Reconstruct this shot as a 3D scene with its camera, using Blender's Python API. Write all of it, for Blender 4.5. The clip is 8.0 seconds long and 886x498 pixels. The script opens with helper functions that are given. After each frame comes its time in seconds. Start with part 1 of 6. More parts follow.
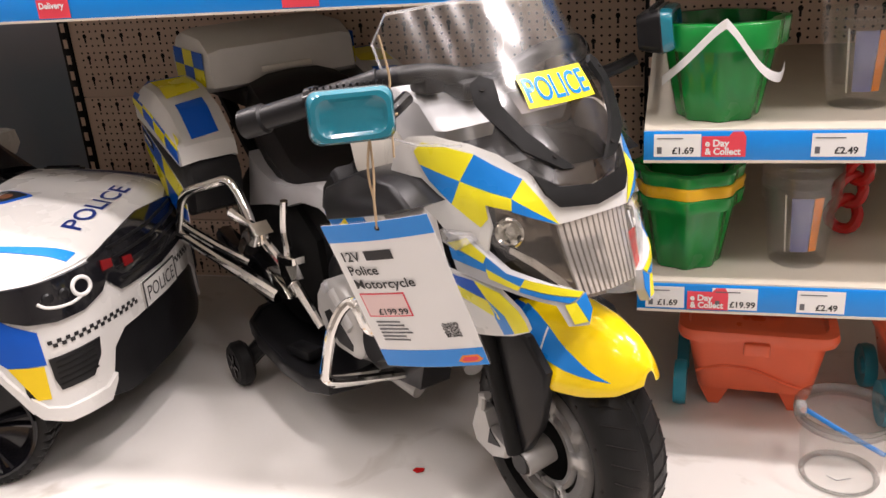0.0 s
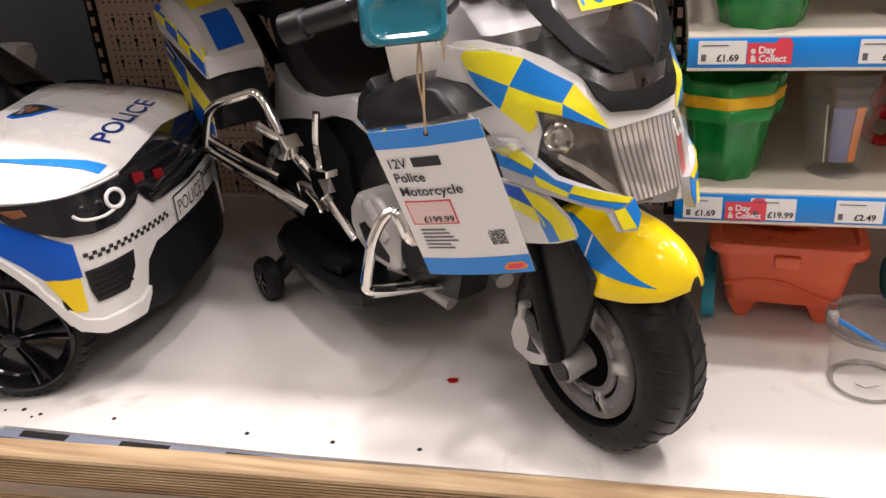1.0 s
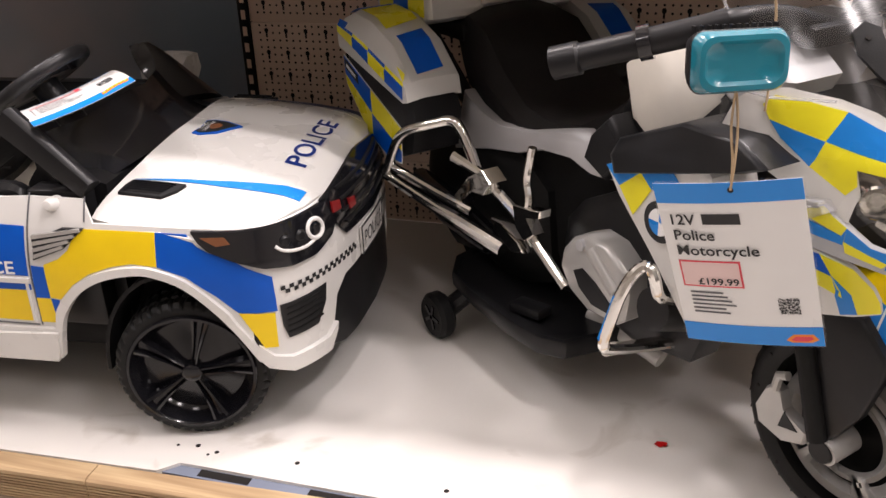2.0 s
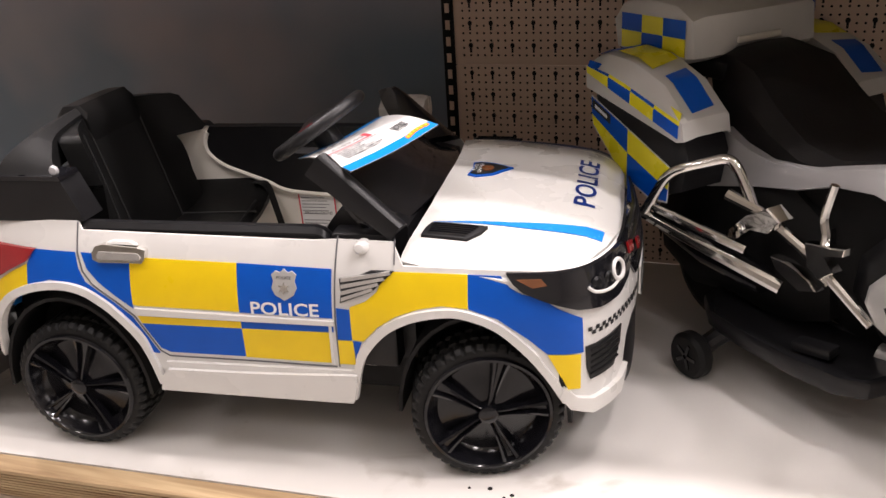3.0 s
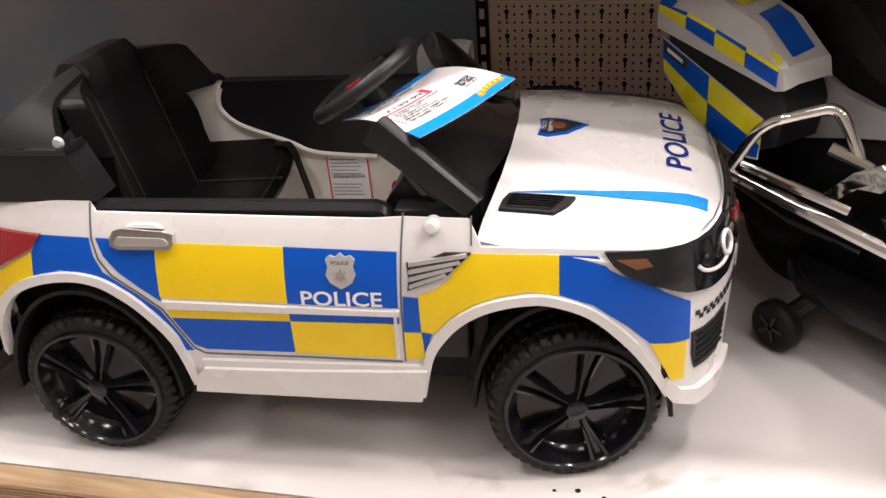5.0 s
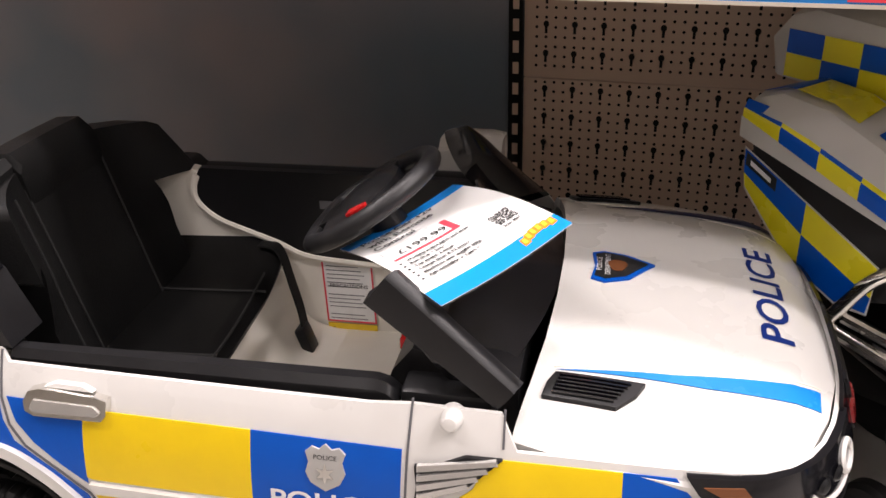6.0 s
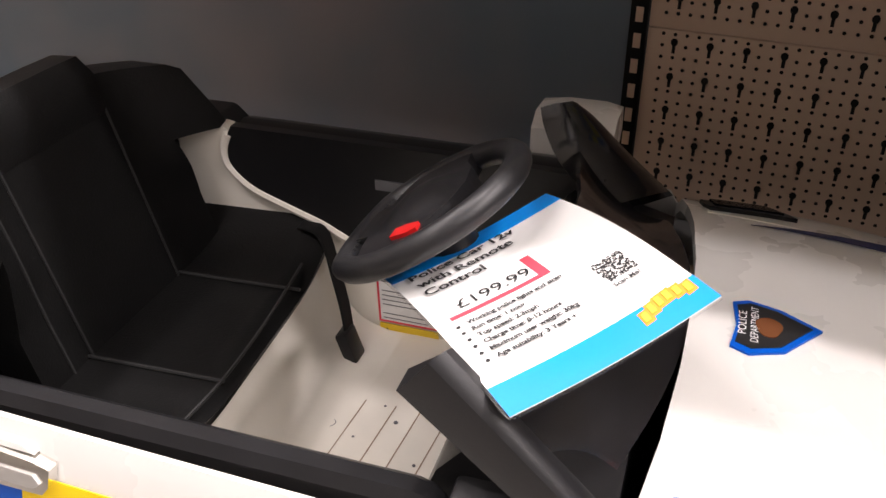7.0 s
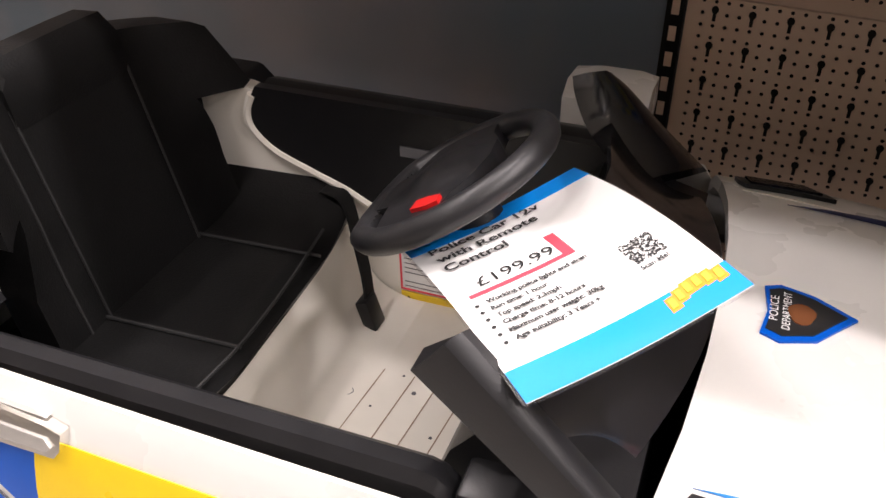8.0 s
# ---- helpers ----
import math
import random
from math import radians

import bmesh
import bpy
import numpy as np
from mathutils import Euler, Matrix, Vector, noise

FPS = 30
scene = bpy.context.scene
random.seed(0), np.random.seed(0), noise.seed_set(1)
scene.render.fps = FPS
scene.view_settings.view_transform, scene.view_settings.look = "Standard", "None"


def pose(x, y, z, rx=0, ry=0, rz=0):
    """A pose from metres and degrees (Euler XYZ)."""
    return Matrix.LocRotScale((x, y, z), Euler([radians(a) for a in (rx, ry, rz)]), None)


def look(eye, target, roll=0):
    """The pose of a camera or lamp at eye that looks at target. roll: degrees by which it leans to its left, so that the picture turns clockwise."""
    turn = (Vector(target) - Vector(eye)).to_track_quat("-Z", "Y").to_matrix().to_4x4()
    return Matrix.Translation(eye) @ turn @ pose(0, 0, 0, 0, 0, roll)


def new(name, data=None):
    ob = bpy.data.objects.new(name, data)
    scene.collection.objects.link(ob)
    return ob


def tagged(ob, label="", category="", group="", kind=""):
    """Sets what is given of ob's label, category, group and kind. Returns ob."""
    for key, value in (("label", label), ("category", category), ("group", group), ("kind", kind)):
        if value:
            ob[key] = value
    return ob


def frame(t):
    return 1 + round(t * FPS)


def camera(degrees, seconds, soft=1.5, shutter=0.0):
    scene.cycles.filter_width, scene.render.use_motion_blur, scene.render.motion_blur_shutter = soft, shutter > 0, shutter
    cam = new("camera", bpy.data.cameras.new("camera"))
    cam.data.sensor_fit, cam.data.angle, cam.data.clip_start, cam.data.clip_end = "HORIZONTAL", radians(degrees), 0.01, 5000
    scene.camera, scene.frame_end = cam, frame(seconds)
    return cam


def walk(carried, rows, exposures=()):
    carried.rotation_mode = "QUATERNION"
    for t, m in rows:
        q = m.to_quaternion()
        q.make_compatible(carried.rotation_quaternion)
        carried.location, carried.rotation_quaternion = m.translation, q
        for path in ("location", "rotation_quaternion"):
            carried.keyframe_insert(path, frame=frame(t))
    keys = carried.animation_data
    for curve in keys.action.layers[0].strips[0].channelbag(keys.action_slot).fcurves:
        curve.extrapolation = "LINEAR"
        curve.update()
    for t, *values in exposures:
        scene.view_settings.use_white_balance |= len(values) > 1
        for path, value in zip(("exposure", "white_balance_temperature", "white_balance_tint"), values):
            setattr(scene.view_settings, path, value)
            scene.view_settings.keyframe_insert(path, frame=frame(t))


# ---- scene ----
cam = camera(53.9, 8.0)
PATH = [
    (0, (0.244, 0.271, 0.815), (-0.244, 2.063, 0.073), -4.3),
    (0.5, (0.227, 0.269, 0.792), (-0.238, 2.008, -0.079), -4.8),
    (1, (0.185, 0.246, 0.794), (-0.284, 1.975, -0.094), -4.3),
    (1.2, (0.15, 0.231, 0.798), (-0.34, 1.96, -0.08), -3.7),
    (2.3, (-0.223, 0.296, 0.811), (-0.774, 2.024, -0.032), -1.5),
    (2.5, (-0.304, 0.261, 0.813), (-0.882, 1.994, -0.001), -1.8),
    (3, (-0.458, 0.176, 0.83), (-1.087, 1.906, 0.049), -3.6),
    (3.5, (-0.561, 0.19, 0.811), (-1.201, 1.9, -0.004), -3.9),
    (4, (-0.66, 0.193, 0.781), (-1.276, 1.84, -0.171), -4.8),
    (4.2, (-0.688, 0.158, 0.796), (-1.305, 1.81, -0.149), -5.9),
    (5.3, (-0.639, 0.391, 0.817), (-1.17, 2.093, -0.088), -3.7),
    (5.5, (-0.656, 0.447, 0.82), (-1.208, 2.145, -0.081), -2.7),
    (6, (-0.756, 0.597, 0.837), (-1.317, 2.304, -0.04), -1.6),
    (6.5, (-0.814, 0.74, 0.817), (-1.427, 2.409, -0.098), -0.7),
    (7, (-0.839, 0.859, 0.803), (-1.557, 2.409, -0.239), -0.2),
    (7.5, (-0.84, 0.909, 0.79), (-1.588, 2.39, -0.326), -0.4),
    (8, (-0.844, 0.881, 0.8), (-1.599, 2.359, -0.317), 0.4),
]
walk(cam, [(t, look(eye, target, roll)) for t, eye, target, roll in PATH], [(0, 0.12), (0.5, -0.03), (1.0, -0.17), (2.3, -0.05), (4.2, 0.06), (5.3, 0.0), (6.0, 0.08), (7.0, 0.34), (8.0, 0.38)])

# ---- light of the store, with added front fill ----
world = bpy.data.worlds.new("world")
scene.world = world
world.use_nodes = True
world.node_tree.nodes["Background"].inputs[0].default_value = (1.0, 0.93, 0.85, 1)
world.node_tree.nodes["Background"].inputs[1].default_value = 0.05


def ceiling_lamp(x, y, z, size, power, colour=(1.0, 0.90, 0.90)):
    data = bpy.data.lights.new("ceiling_lamp", "AREA")
    data.shape, data.size, data.energy, data.color = "DISK", size, power, colour
    ob = new("ceiling_lamp", data)
    ob.location = (x, y, z)
    return ob


for lx, lp in ((-2.5, 27), (-1.3, 25), (-0.1, 26), (1.1, 30)):
    ceiling_lamp(lx, 1.84, 2.6, 0.20, lp)
for lx, lp in ((-2.4, 15), (-1.2, 4), (0.15, 18), (1.2, 28)):
    ceiling_lamp(lx, 1.12, 2.6, 0.16, lp)
# unseen fill lamps, added in front to brighten upright faces and the back
for lx, ly, lp in ((-1.9, 0.3, 16), (-0.6, 0.3, 5), (0.9, 0.3, 17), (2.3, 0.3, 24), (-1.4, -1.2, 10), (0.4, -1.2, 3), (1.9, -1.2, 8)):
    ceiling_lamp(lx, ly, 2.65, 0.4, lp)

# ---- materials ----


def mat(name, colour, rough=0.5, metal=0.0, var=0.08, scale=30.0, bump=0.0, bscale=200.0, coat=0.0, trans=0.0, ior=1.45, emit=0.0, rvar=0.08, spec=0.5):
    m = bpy.data.materials.new(name)
    m.use_nodes = True
    nt = m.node_tree
    b = nt.nodes["Principled BSDF"]
    tc = nt.nodes.new("ShaderNodeTexCoord")
    n = nt.nodes.new("ShaderNodeTexNoise")
    n.inputs["Scale"].default_value, n.inputs["Detail"].default_value = scale, 6.0
    nt.links.new(tc.outputs["Object"], n.inputs["Vector"])
    ramp = nt.nodes.new("ShaderNodeMix")
    ramp.data_type = "RGBA"
    lo = [max(0.0, c * (1 - var)) for c in colour]
    hi = [min(1.0, c * (1 + var)) for c in colour]
    ramp.inputs[6].default_value, ramp.inputs[7].default_value = (*lo, 1), (*hi, 1)
    nt.links.new(n.outputs["Fac"], ramp.inputs[0])
    nt.links.new(ramp.outputs[2], b.inputs["Base Color"])
    n2 = nt.nodes.new("ShaderNodeTexNoise")
    n2.inputs["Scale"].default_value, n2.inputs["Detail"].default_value = scale * 0.35, 4.0
    nt.links.new(tc.outputs["Object"], n2.inputs["Vector"])
    mr = nt.nodes.new("ShaderNodeMapRange")
    mr.inputs[3].default_value, mr.inputs[4].default_value = max(0.02, rough - rvar), min(1.0, rough + rvar)
    nt.links.new(n2.outputs["Fac"], mr.inputs[0])
    nt.links.new(mr.outputs[0], b.inputs["Roughness"])
    b.inputs["Metallic"].default_value = metal
    b.inputs["IOR"].default_value = ior
    b.inputs["Specular IOR Level"].default_value = spec
    b.inputs["Coat Weight"].default_value = coat
    b.inputs["Coat Roughness"].default_value = 0.08
    b.inputs["Transmission Weight"].default_value = trans
    if emit:
        b.inputs["Emission Color"].default_value = (*colour, 1)
        b.inputs["Emission Strength"].default_value = emit
    if bump:
        n3 = nt.nodes.new("ShaderNodeTexNoise")
        n3.inputs["Scale"].default_value, n3.inputs["Detail"].default_value = bscale, 5.0
        nt.links.new(tc.outputs["Object"], n3.inputs["Vector"])
        bp = nt.nodes.new("ShaderNodeBump")
        bp.inputs["Strength"].default_value, bp.inputs["Distance"].default_value = bump, 0.002
        nt.links.new(n3.outputs["Fac"], bp.inputs["Height"])
        nt.links.new(bp.outputs[0], b.inputs["Normal"])
    return m


WHITE = mat("white_plastic", (0.70, 0.69, 0.665), 0.28, var=0.03, coat=0.3, bump=0.03, bscale=60)
# white of panniers and top box, greyed to stand in for the shelf's shade
SHADED_WHITE = mat("shaded_white_plastic", (0.58, 0.57, 0.545), 0.36, var=0.05, bump=0.04, bscale=90)
# brown of the thin strips that draw the cabin floor's grooves
GROOVE = mat("groove_brown", (0.30, 0.22, 0.15), 0.8, var=0.2)
PIPING = mat("dark_stitching", (0.016, 0.016, 0.016), 0.5, var=0.2)
GRIPV = mat("grained_wheel_vinyl", (0.014, 0.014, 0.015), 0.38, var=0.25, bump=0.1, bscale=600, spec=0.35)
IVORY = mat("ivory_plastic", (0.80, 0.765, 0.69), 0.42, var=0.06, bump=0.05, bscale=120)
GREY = mat("grey_plastic", (0.45, 0.45, 0.46), 0.35, var=0.06, bump=0.03)
BLACK = mat("black_plastic", (0.011, 0.011, 0.012), 0.33, var=0.3, bump=0.06, bscale=300, spec=0.32)
GLOSS = mat("gloss_black_plastic", (0.008, 0.008, 0.010), 0.12, var=0.2, coat=0.4, bump=0.02, bscale=30)
MATTE = mat("matte_black_plastic", (0.010, 0.010, 0.010), 0.55, var=0.3, bump=0.15, bscale=500, spec=0.2)
BLUEGREY = mat("blue_grey_metal", (0.20, 0.23, 0.30), 0.45, var=0.08)
RUBBER = mat("black_rubber", (0.011, 0.011, 0.011), 0.42, var=0.35, bump=0.12, bscale=350, spec=0.22)
LEATHER = mat("black_vinyl", (0.006, 0.006, 0.006), 0.38, var=0.3, bump=0.2, bscale=420, spec=0.2)
RIMBLACK = mat("satin_black_rim", (0.007, 0.007, 0.009), 0.15, var=0.2, bump=0.04, bscale=30)
DEEPBLUE = mat("deep_blue_vinyl", (0.006, 0.024, 0.17), 0.32, var=0.08)
DARKRED = mat("dark_red_lens", (0.20, 0.008, 0.010), 0.2, var=0.15, coat=0.3)
BRIGHT = mat("bright_plated_plastic", (0.66, 0.65, 0.63), 0.16, 0.75, var=0.05, bump=0.15, bscale=45)
YELLOW = mat("yellow_vinyl", (0.85, 0.60, 0.005), 0.30, var=0.05, bump=0.03, bscale=40)
LEMON = mat("lemon_vinyl", (0.80, 0.72, 0.02), 0.28, var=0.05, bump=0.03, bscale=40)
BLUE = mat("blue_vinyl", (0.0, 0.085, 0.50), 0.34, spec=0.35, var=0.08, bump=0.03, bscale=40)
SKY = mat("bright_blue_vinyl", (0.010, 0.20, 0.62), 0.28, var=0.08, bump=0.03, bscale=40)
NAVY = mat("navy_vinyl", (0.012, 0.02, 0.09), 0.35, var=0.1)
CHROME = mat("chrome", (0.80, 0.785, 0.75), 0.10, 1.0, var=0.06, bump=0.05, bscale=50, rvar=0.05)
SILVER = mat("silver_paint", (0.46, 0.455, 0.44), 0.33, 0.25, var=0.08, bump=0.04)
RED = mat("red_plastic", (0.50, 0.012, 0.012), 0.25, var=0.1, coat=0.3)
TAILRED = mat("tail_lamp_red", (0.27, 0.010, 0.014), 0.18, var=0.2, coat=0.4)
AMBER = mat("amber_plastic", (0.16, 0.06, 0.025), 0.25, var=0.2, coat=0.3)
RIBBED = mat("ribbed_silver", (0.62, 0.57, 0.53), 0.16, 0.45, var=0.4, scale=40, bump=1.0, bscale=45)
TEAL = mat("teal_lens", (0.010, 0.17, 0.24), 0.18, var=0.15, coat=0.6, bump=0.2, bscale=90)
CARD = mat("printed_card", (0.82, 0.82, 0.81), 0.30, var=0.02, coat=0.3)
CARDBLUE = mat("blue_print", (0.0, 0.24, 0.76), 0.30, var=0.03, coat=0.3)
CARDRED = mat("red_print", (0.75, 0.06, 0.09), 0.35, var=0.05)
PINK = mat("pink_label", (0.80, 0.60, 0.58), 0.4, var=0.03)
INK = mat("black_ink", (0.015, 0.015, 0.016), 0.5, var=0.1)
INKGREY = mat("grey_ink", (0.12, 0.12, 0.13), 0.5, var=0.1)
INKWHITE = mat("white_ink", (0.80, 0.80, 0.80), 0.4, var=0.03)
ORANGE = mat("orange_print", (0.85, 0.26, 0.02), 0.35, var=0.05)
WARNYEL = mat("warning_yellow", (0.80, 0.55, 0.03), 0.4, var=0.05)
GREEN = mat("green_plastic", (0.004, 0.22, 0.035), 0.25, var=0.12, coat=0.3, bump=0.04, bscale=60)
SUNNY = mat("sunny_plastic", (0.80, 0.45, 0.01), 0.3, var=0.08, coat=0.2)
TOMATO = mat("orange_red_plastic", (0.95, 0.17, 0.075), 0.3, var=0.08, coat=0.2, bump=0.03)
CYAN = mat("cyan_plastic", (0.03, 0.30, 0.42), 0.35, var=0.08)
SHELFMET = mat("cream_shelf_metal", (0.62, 0.57, 0.48), 0.40, var=0.05, bump=0.03)
STRING = mat("jute_string", (0.45, 0.33, 0.20), 0.9, var=0.2, bump=0.3, bscale=800)
LENS = mat("clear_lens", (0.85, 0.85, 0.86), 0.10, var=0.1, trans=0.75, ior=1.3, bump=0.3, bscale=120)


def clear_material(name, tint, gloss=0.06):
    """Thin clear plastic: lets light through, with a sheen at grazing angles."""
    m = bpy.data.materials.new(name)
    m.use_nodes = True
    nt = m.node_tree
    nt.nodes.remove(nt.nodes["Principled BSDF"])
    out = nt.nodes["Material Output"]
    tr = nt.nodes.new("ShaderNodeBsdfTransparent")
    tr.inputs[0].default_value = (*tint, 1)
    gl = nt.nodes.new("ShaderNodeBsdfGlossy")
    gl.inputs[0].default_value = (0.95, 0.95, 0.95, 1)
    tc = nt.nodes.new("ShaderNodeTexCoord")
    n = nt.nodes.new("ShaderNodeTexNoise")
    n.inputs["Scale"].default_value = 14.0
    nt.links.new(tc.outputs["Object"], n.inputs["Vector"])
    bp = nt.nodes.new("ShaderNodeBump")
    bp.inputs["Strength"].default_value, bp.inputs["Distance"].default_value = 0.06, 0.004
    nt.links.new(n.outputs["Fac"], bp.inputs["Height"])
    nt.links.new(bp.outputs[0], gl.inputs["Normal"])
    gl.inputs["Roughness"].default_value = gloss
    lw = nt.nodes.new("ShaderNodeLayerWeight")
    lw.inputs["Blend"].default_value = 0.5
    pw = nt.nodes.new("ShaderNodeMath")
    pw.operation = "POWER"
    pw.inputs[1].default_value = 3.5
    nt.links.new(lw.outputs["Facing"], pw.inputs[0])
    fr = nt.nodes.new("ShaderNodeMath")
    fr.operation = "MULTIPLY_ADD"
    fr.inputs[1].default_value, fr.inputs[2].default_value = 0.4, 0.035
    nt.links.new(pw.outputs[0], fr.inputs[0])
    mx = nt.nodes.new("ShaderNodeMixShader")
    nt.links.new(fr.outputs[0], mx.inputs[0])
    nt.links.new(tr.outputs[0], mx.inputs[1])
    nt.links.new(gl.outputs[0], mx.inputs[2])
    nt.links.new(mx.outputs[0], out.inputs[0])
    return m


CLEAR = clear_material("thin_clear_plastic", (0.98, 0.98, 0.975), 0.2)
FROST = clear_material("frosted_rim_plastic", (0.80, 0.80, 0.79), 0.3)
SMOKED = clear_material("smoked_clear_plastic", (0.66, 0.62, 0.60), 0.08)
FLOORM = mat("store_floor", (0.48, 0.455, 0.425), 0.35, var=0.12, scale=6, bump=0.03)
WALLM = mat("store_wall", (0.62, 0.59, 0.545), 0.7, var=0.08, scale=4, bump=0.05)
CEILM = mat("store_ceiling", (0.72, 0.705, 0.68), 0.8, var=0.06, scale=5, bump=0.05)


def platform_material():
    m = mat("white_platform_board", (0.80, 0.775, 0.735), 0.38, var=0.03, scale=9, bump=0.04, bscale=90)
    nt = m.node_tree
    b = nt.nodes["Principled BSDF"]
    old = b.inputs["Base Color"].links[0].from_socket
    tc = nt.nodes.new("ShaderNodeTexCoord")
    # scuffs and dust marks
    n = nt.nodes.new("ShaderNodeTexNoise")
    n.inputs["Scale"].default_value, n.inputs["Detail"].default_value, n.inputs["Distortion"].default_value = 7.0, 9.0, 1.4
    nt.links.new(tc.outputs["Object"], n.inputs["Vector"])
    r = nt.nodes.new("ShaderNodeMapRange")
    r.inputs[1].default_value, r.inputs[2].default_value = 0.60, 0.78
    nt.links.new(n.outputs["Fac"], r.inputs[0])
    mx = nt.nodes.new("ShaderNodeMix")
    mx.data_type = "RGBA"
    nt.links.new(r.outputs[0], mx.inputs[0])
    nt.links.new(old, mx.inputs[6])
    mx.inputs[7].default_value = (0.58, 0.54, 0.48, 1)
    nt.links.new(mx.outputs[2], b.inputs["Base Color"])
    return m


def wood_material(name, dark, middle, pale, knots):
    m = mat(name, middle, 0.65, var=0.1, scale=12, bump=0.0)
    nt = m.node_tree
    b = nt.nodes["Principled BSDF"]
    tc = nt.nodes.new("ShaderNodeTexCoord")
    mp = nt.nodes.new("ShaderNodeMapping")
    mp.inputs["Scale"].default_value = (1.4, 30.0, 30.0)
    nt.links.new(tc.outputs["Object"], mp.inputs["Vector"])
    n = nt.nodes.new("ShaderNodeTexNoise")
    n.inputs["Scale"].default_value, n.inputs["Detail"].default_value, n.inputs["Distortion"].default_value = 2.2, 10.0, 0.5
    nt.links.new(mp.outputs[0], n.inputs["Vector"])
    cr = nt.nodes.new("ShaderNodeValToRGB")
    e = cr.color_ramp.elements
    e[0].position, e[0].color = 0.22, (*dark, 1)
    e[1].position, e[1].color = 0.75, (*pale, 1)
    mid = cr.color_ramp.elements.new(0.5)
    mid.color = (*middle, 1)
    nt.links.new(n.outputs["Fac"], cr.inputs[0])
    v = nt.nodes.new("ShaderNodeTexVoronoi")
    v.inputs["Scale"].default_value = 5.0
    mp2 = nt.nodes.new("ShaderNodeMapping")
    mp2.inputs["Scale"].default_value = (1.0, 1.0, 2.2)
    nt.links.new(tc.outputs["Object"], mp2.inputs["Vector"])
    nt.links.new(mp2.outputs[0], v.inputs["Vector"])
    kr = nt.nodes.new("ShaderNodeMapRange")
    kr.inputs[1].default_value, kr.inputs[2].default_value, kr.inputs[3].default_value, kr.inputs[4].default_value = 0.02, 0.08, knots, 0.0
    nt.links.new(v.outputs["Distance"], kr.inputs[0])
    mx = nt.nodes.new("ShaderNodeMix")
    mx.data_type = "RGBA"
    nt.links.new(kr.outputs[0], mx.inputs[0])
    nt.links.new(cr.outputs[0], mx.inputs[6])
    mx.inputs[7].default_value = (0.25, 0.10, 0.04, 1)
    nt.links.new(mx.outputs[2], b.inputs["Base Color"])
    bp = nt.nodes.new("ShaderNodeBump")
    bp.inputs["Strength"].default_value, bp.inputs["Distance"].default_value = 0.3, 0.002
    nt.links.new(n.outputs["Fac"], bp.inputs["Height"])
    nt.links.new(bp.outputs[0], b.inputs["Normal"])
    return m


def panel_material():
    # dark printed hoarding with a soft cloudy picture
    m = mat("dark_hoarding", (0.05, 0.065, 0.09), 0.42, var=0.05, scale=3)
    nt = m.node_tree
    b = nt.nodes["Principled BSDF"]
    tc = nt.nodes.new("ShaderNodeTexCoord")
    n = nt.nodes.new("ShaderNodeTexNoise")
    n.inputs["Scale"].default_value, n.inputs["Detail"].default_value = 2.6, 2.0
    nt.links.new(tc.outputs["Object"], n.inputs["Vector"])
    cr = nt.nodes.new("ShaderNodeValToRGB")
    e = cr.color_ramp.elements
    e[0].position, e[0].color = 0.35, (0.15, 0.20, 0.255, 1)
    e[1].position, e[1].color = 0.68, (0.30, 0.28, 0.295, 1)
    nt.links.new(n.outputs["Fac"], cr.inputs[0])
    nt.links.new(cr.outputs[0], b.inputs["Base Color"])
    return m


PLATFORM, HOARD = platform_material(), panel_material()
WOOD = wood_material("decking_wood", (0.27, 0.165, 0.085), (0.45, 0.315, 0.175), (0.62, 0.47, 0.28), 0.95)
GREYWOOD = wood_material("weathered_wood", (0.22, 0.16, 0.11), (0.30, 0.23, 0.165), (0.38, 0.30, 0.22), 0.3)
PEG = mat("beige_pegboard_metal", (0.66, 0.50, 0.39), 0.45, var=0.05, scale=8, bump=0.03)
HOLE = mat("dark_hole", (0.012, 0.010, 0.009), 0.9, var=0.1)

# ---- mesh tools ----


def thing(name, m, label, category, group="", kind=""):
    ob = new(name)
    ob.matrix_world = m
    ob.empty_display_size = 0.05
    return tagged(ob, label, category, group, kind)


def part(name, bm, material, parent=None, label="", smooth=True, angle=35):
    bmesh.ops.recalc_face_normals(bm, faces=bm.faces)
    for f in bm.faces:
        f.smooth = smooth
    if smooth:
        lim = radians(angle)
        for e in bm.edges:
            if len(e.link_faces) == 2 and e.calc_face_angle(0.0) > lim:
                e.smooth = False
    me = bpy.data.meshes.new(name)
    bm.to_mesh(me)
    bm.free()
    me.materials.append(material)
    ob = new(name, me)
    if parent is not None:
        ob.parent = parent
    return tagged(ob, label)


def flat(outline, step):
    """A triangulated outline in the plane, cut at even steps."""
    bm = bmesh.new()
    vs = [bm.verts.new((u, v, 0)) for u, v in outline]
    f = bm.faces.new(vs)
    f.normal_update()
    bmesh.ops.triangulate(bm, faces=[f], ngon_method="EAR_CLIP")
    us, ws = [p[0] for p in outline], [p[1] for p in outline]
    for axis, lo, hi in ((0, min(us), max(us)), (1, min(ws), max(ws))):
        k = math.floor(lo / step) + 1
        while k * step < hi - 1e-5:
            co, no = [0, 0, 0], [0, 0, 0]
            co[axis], no[axis] = k * step, 1
            bmesh.ops.bisect_plane(bm, geom=bm.verts[:] + bm.edges[:] + bm.faces[:], plane_co=co, plane_no=no, dist=1e-6)
            k += 1
    return bm


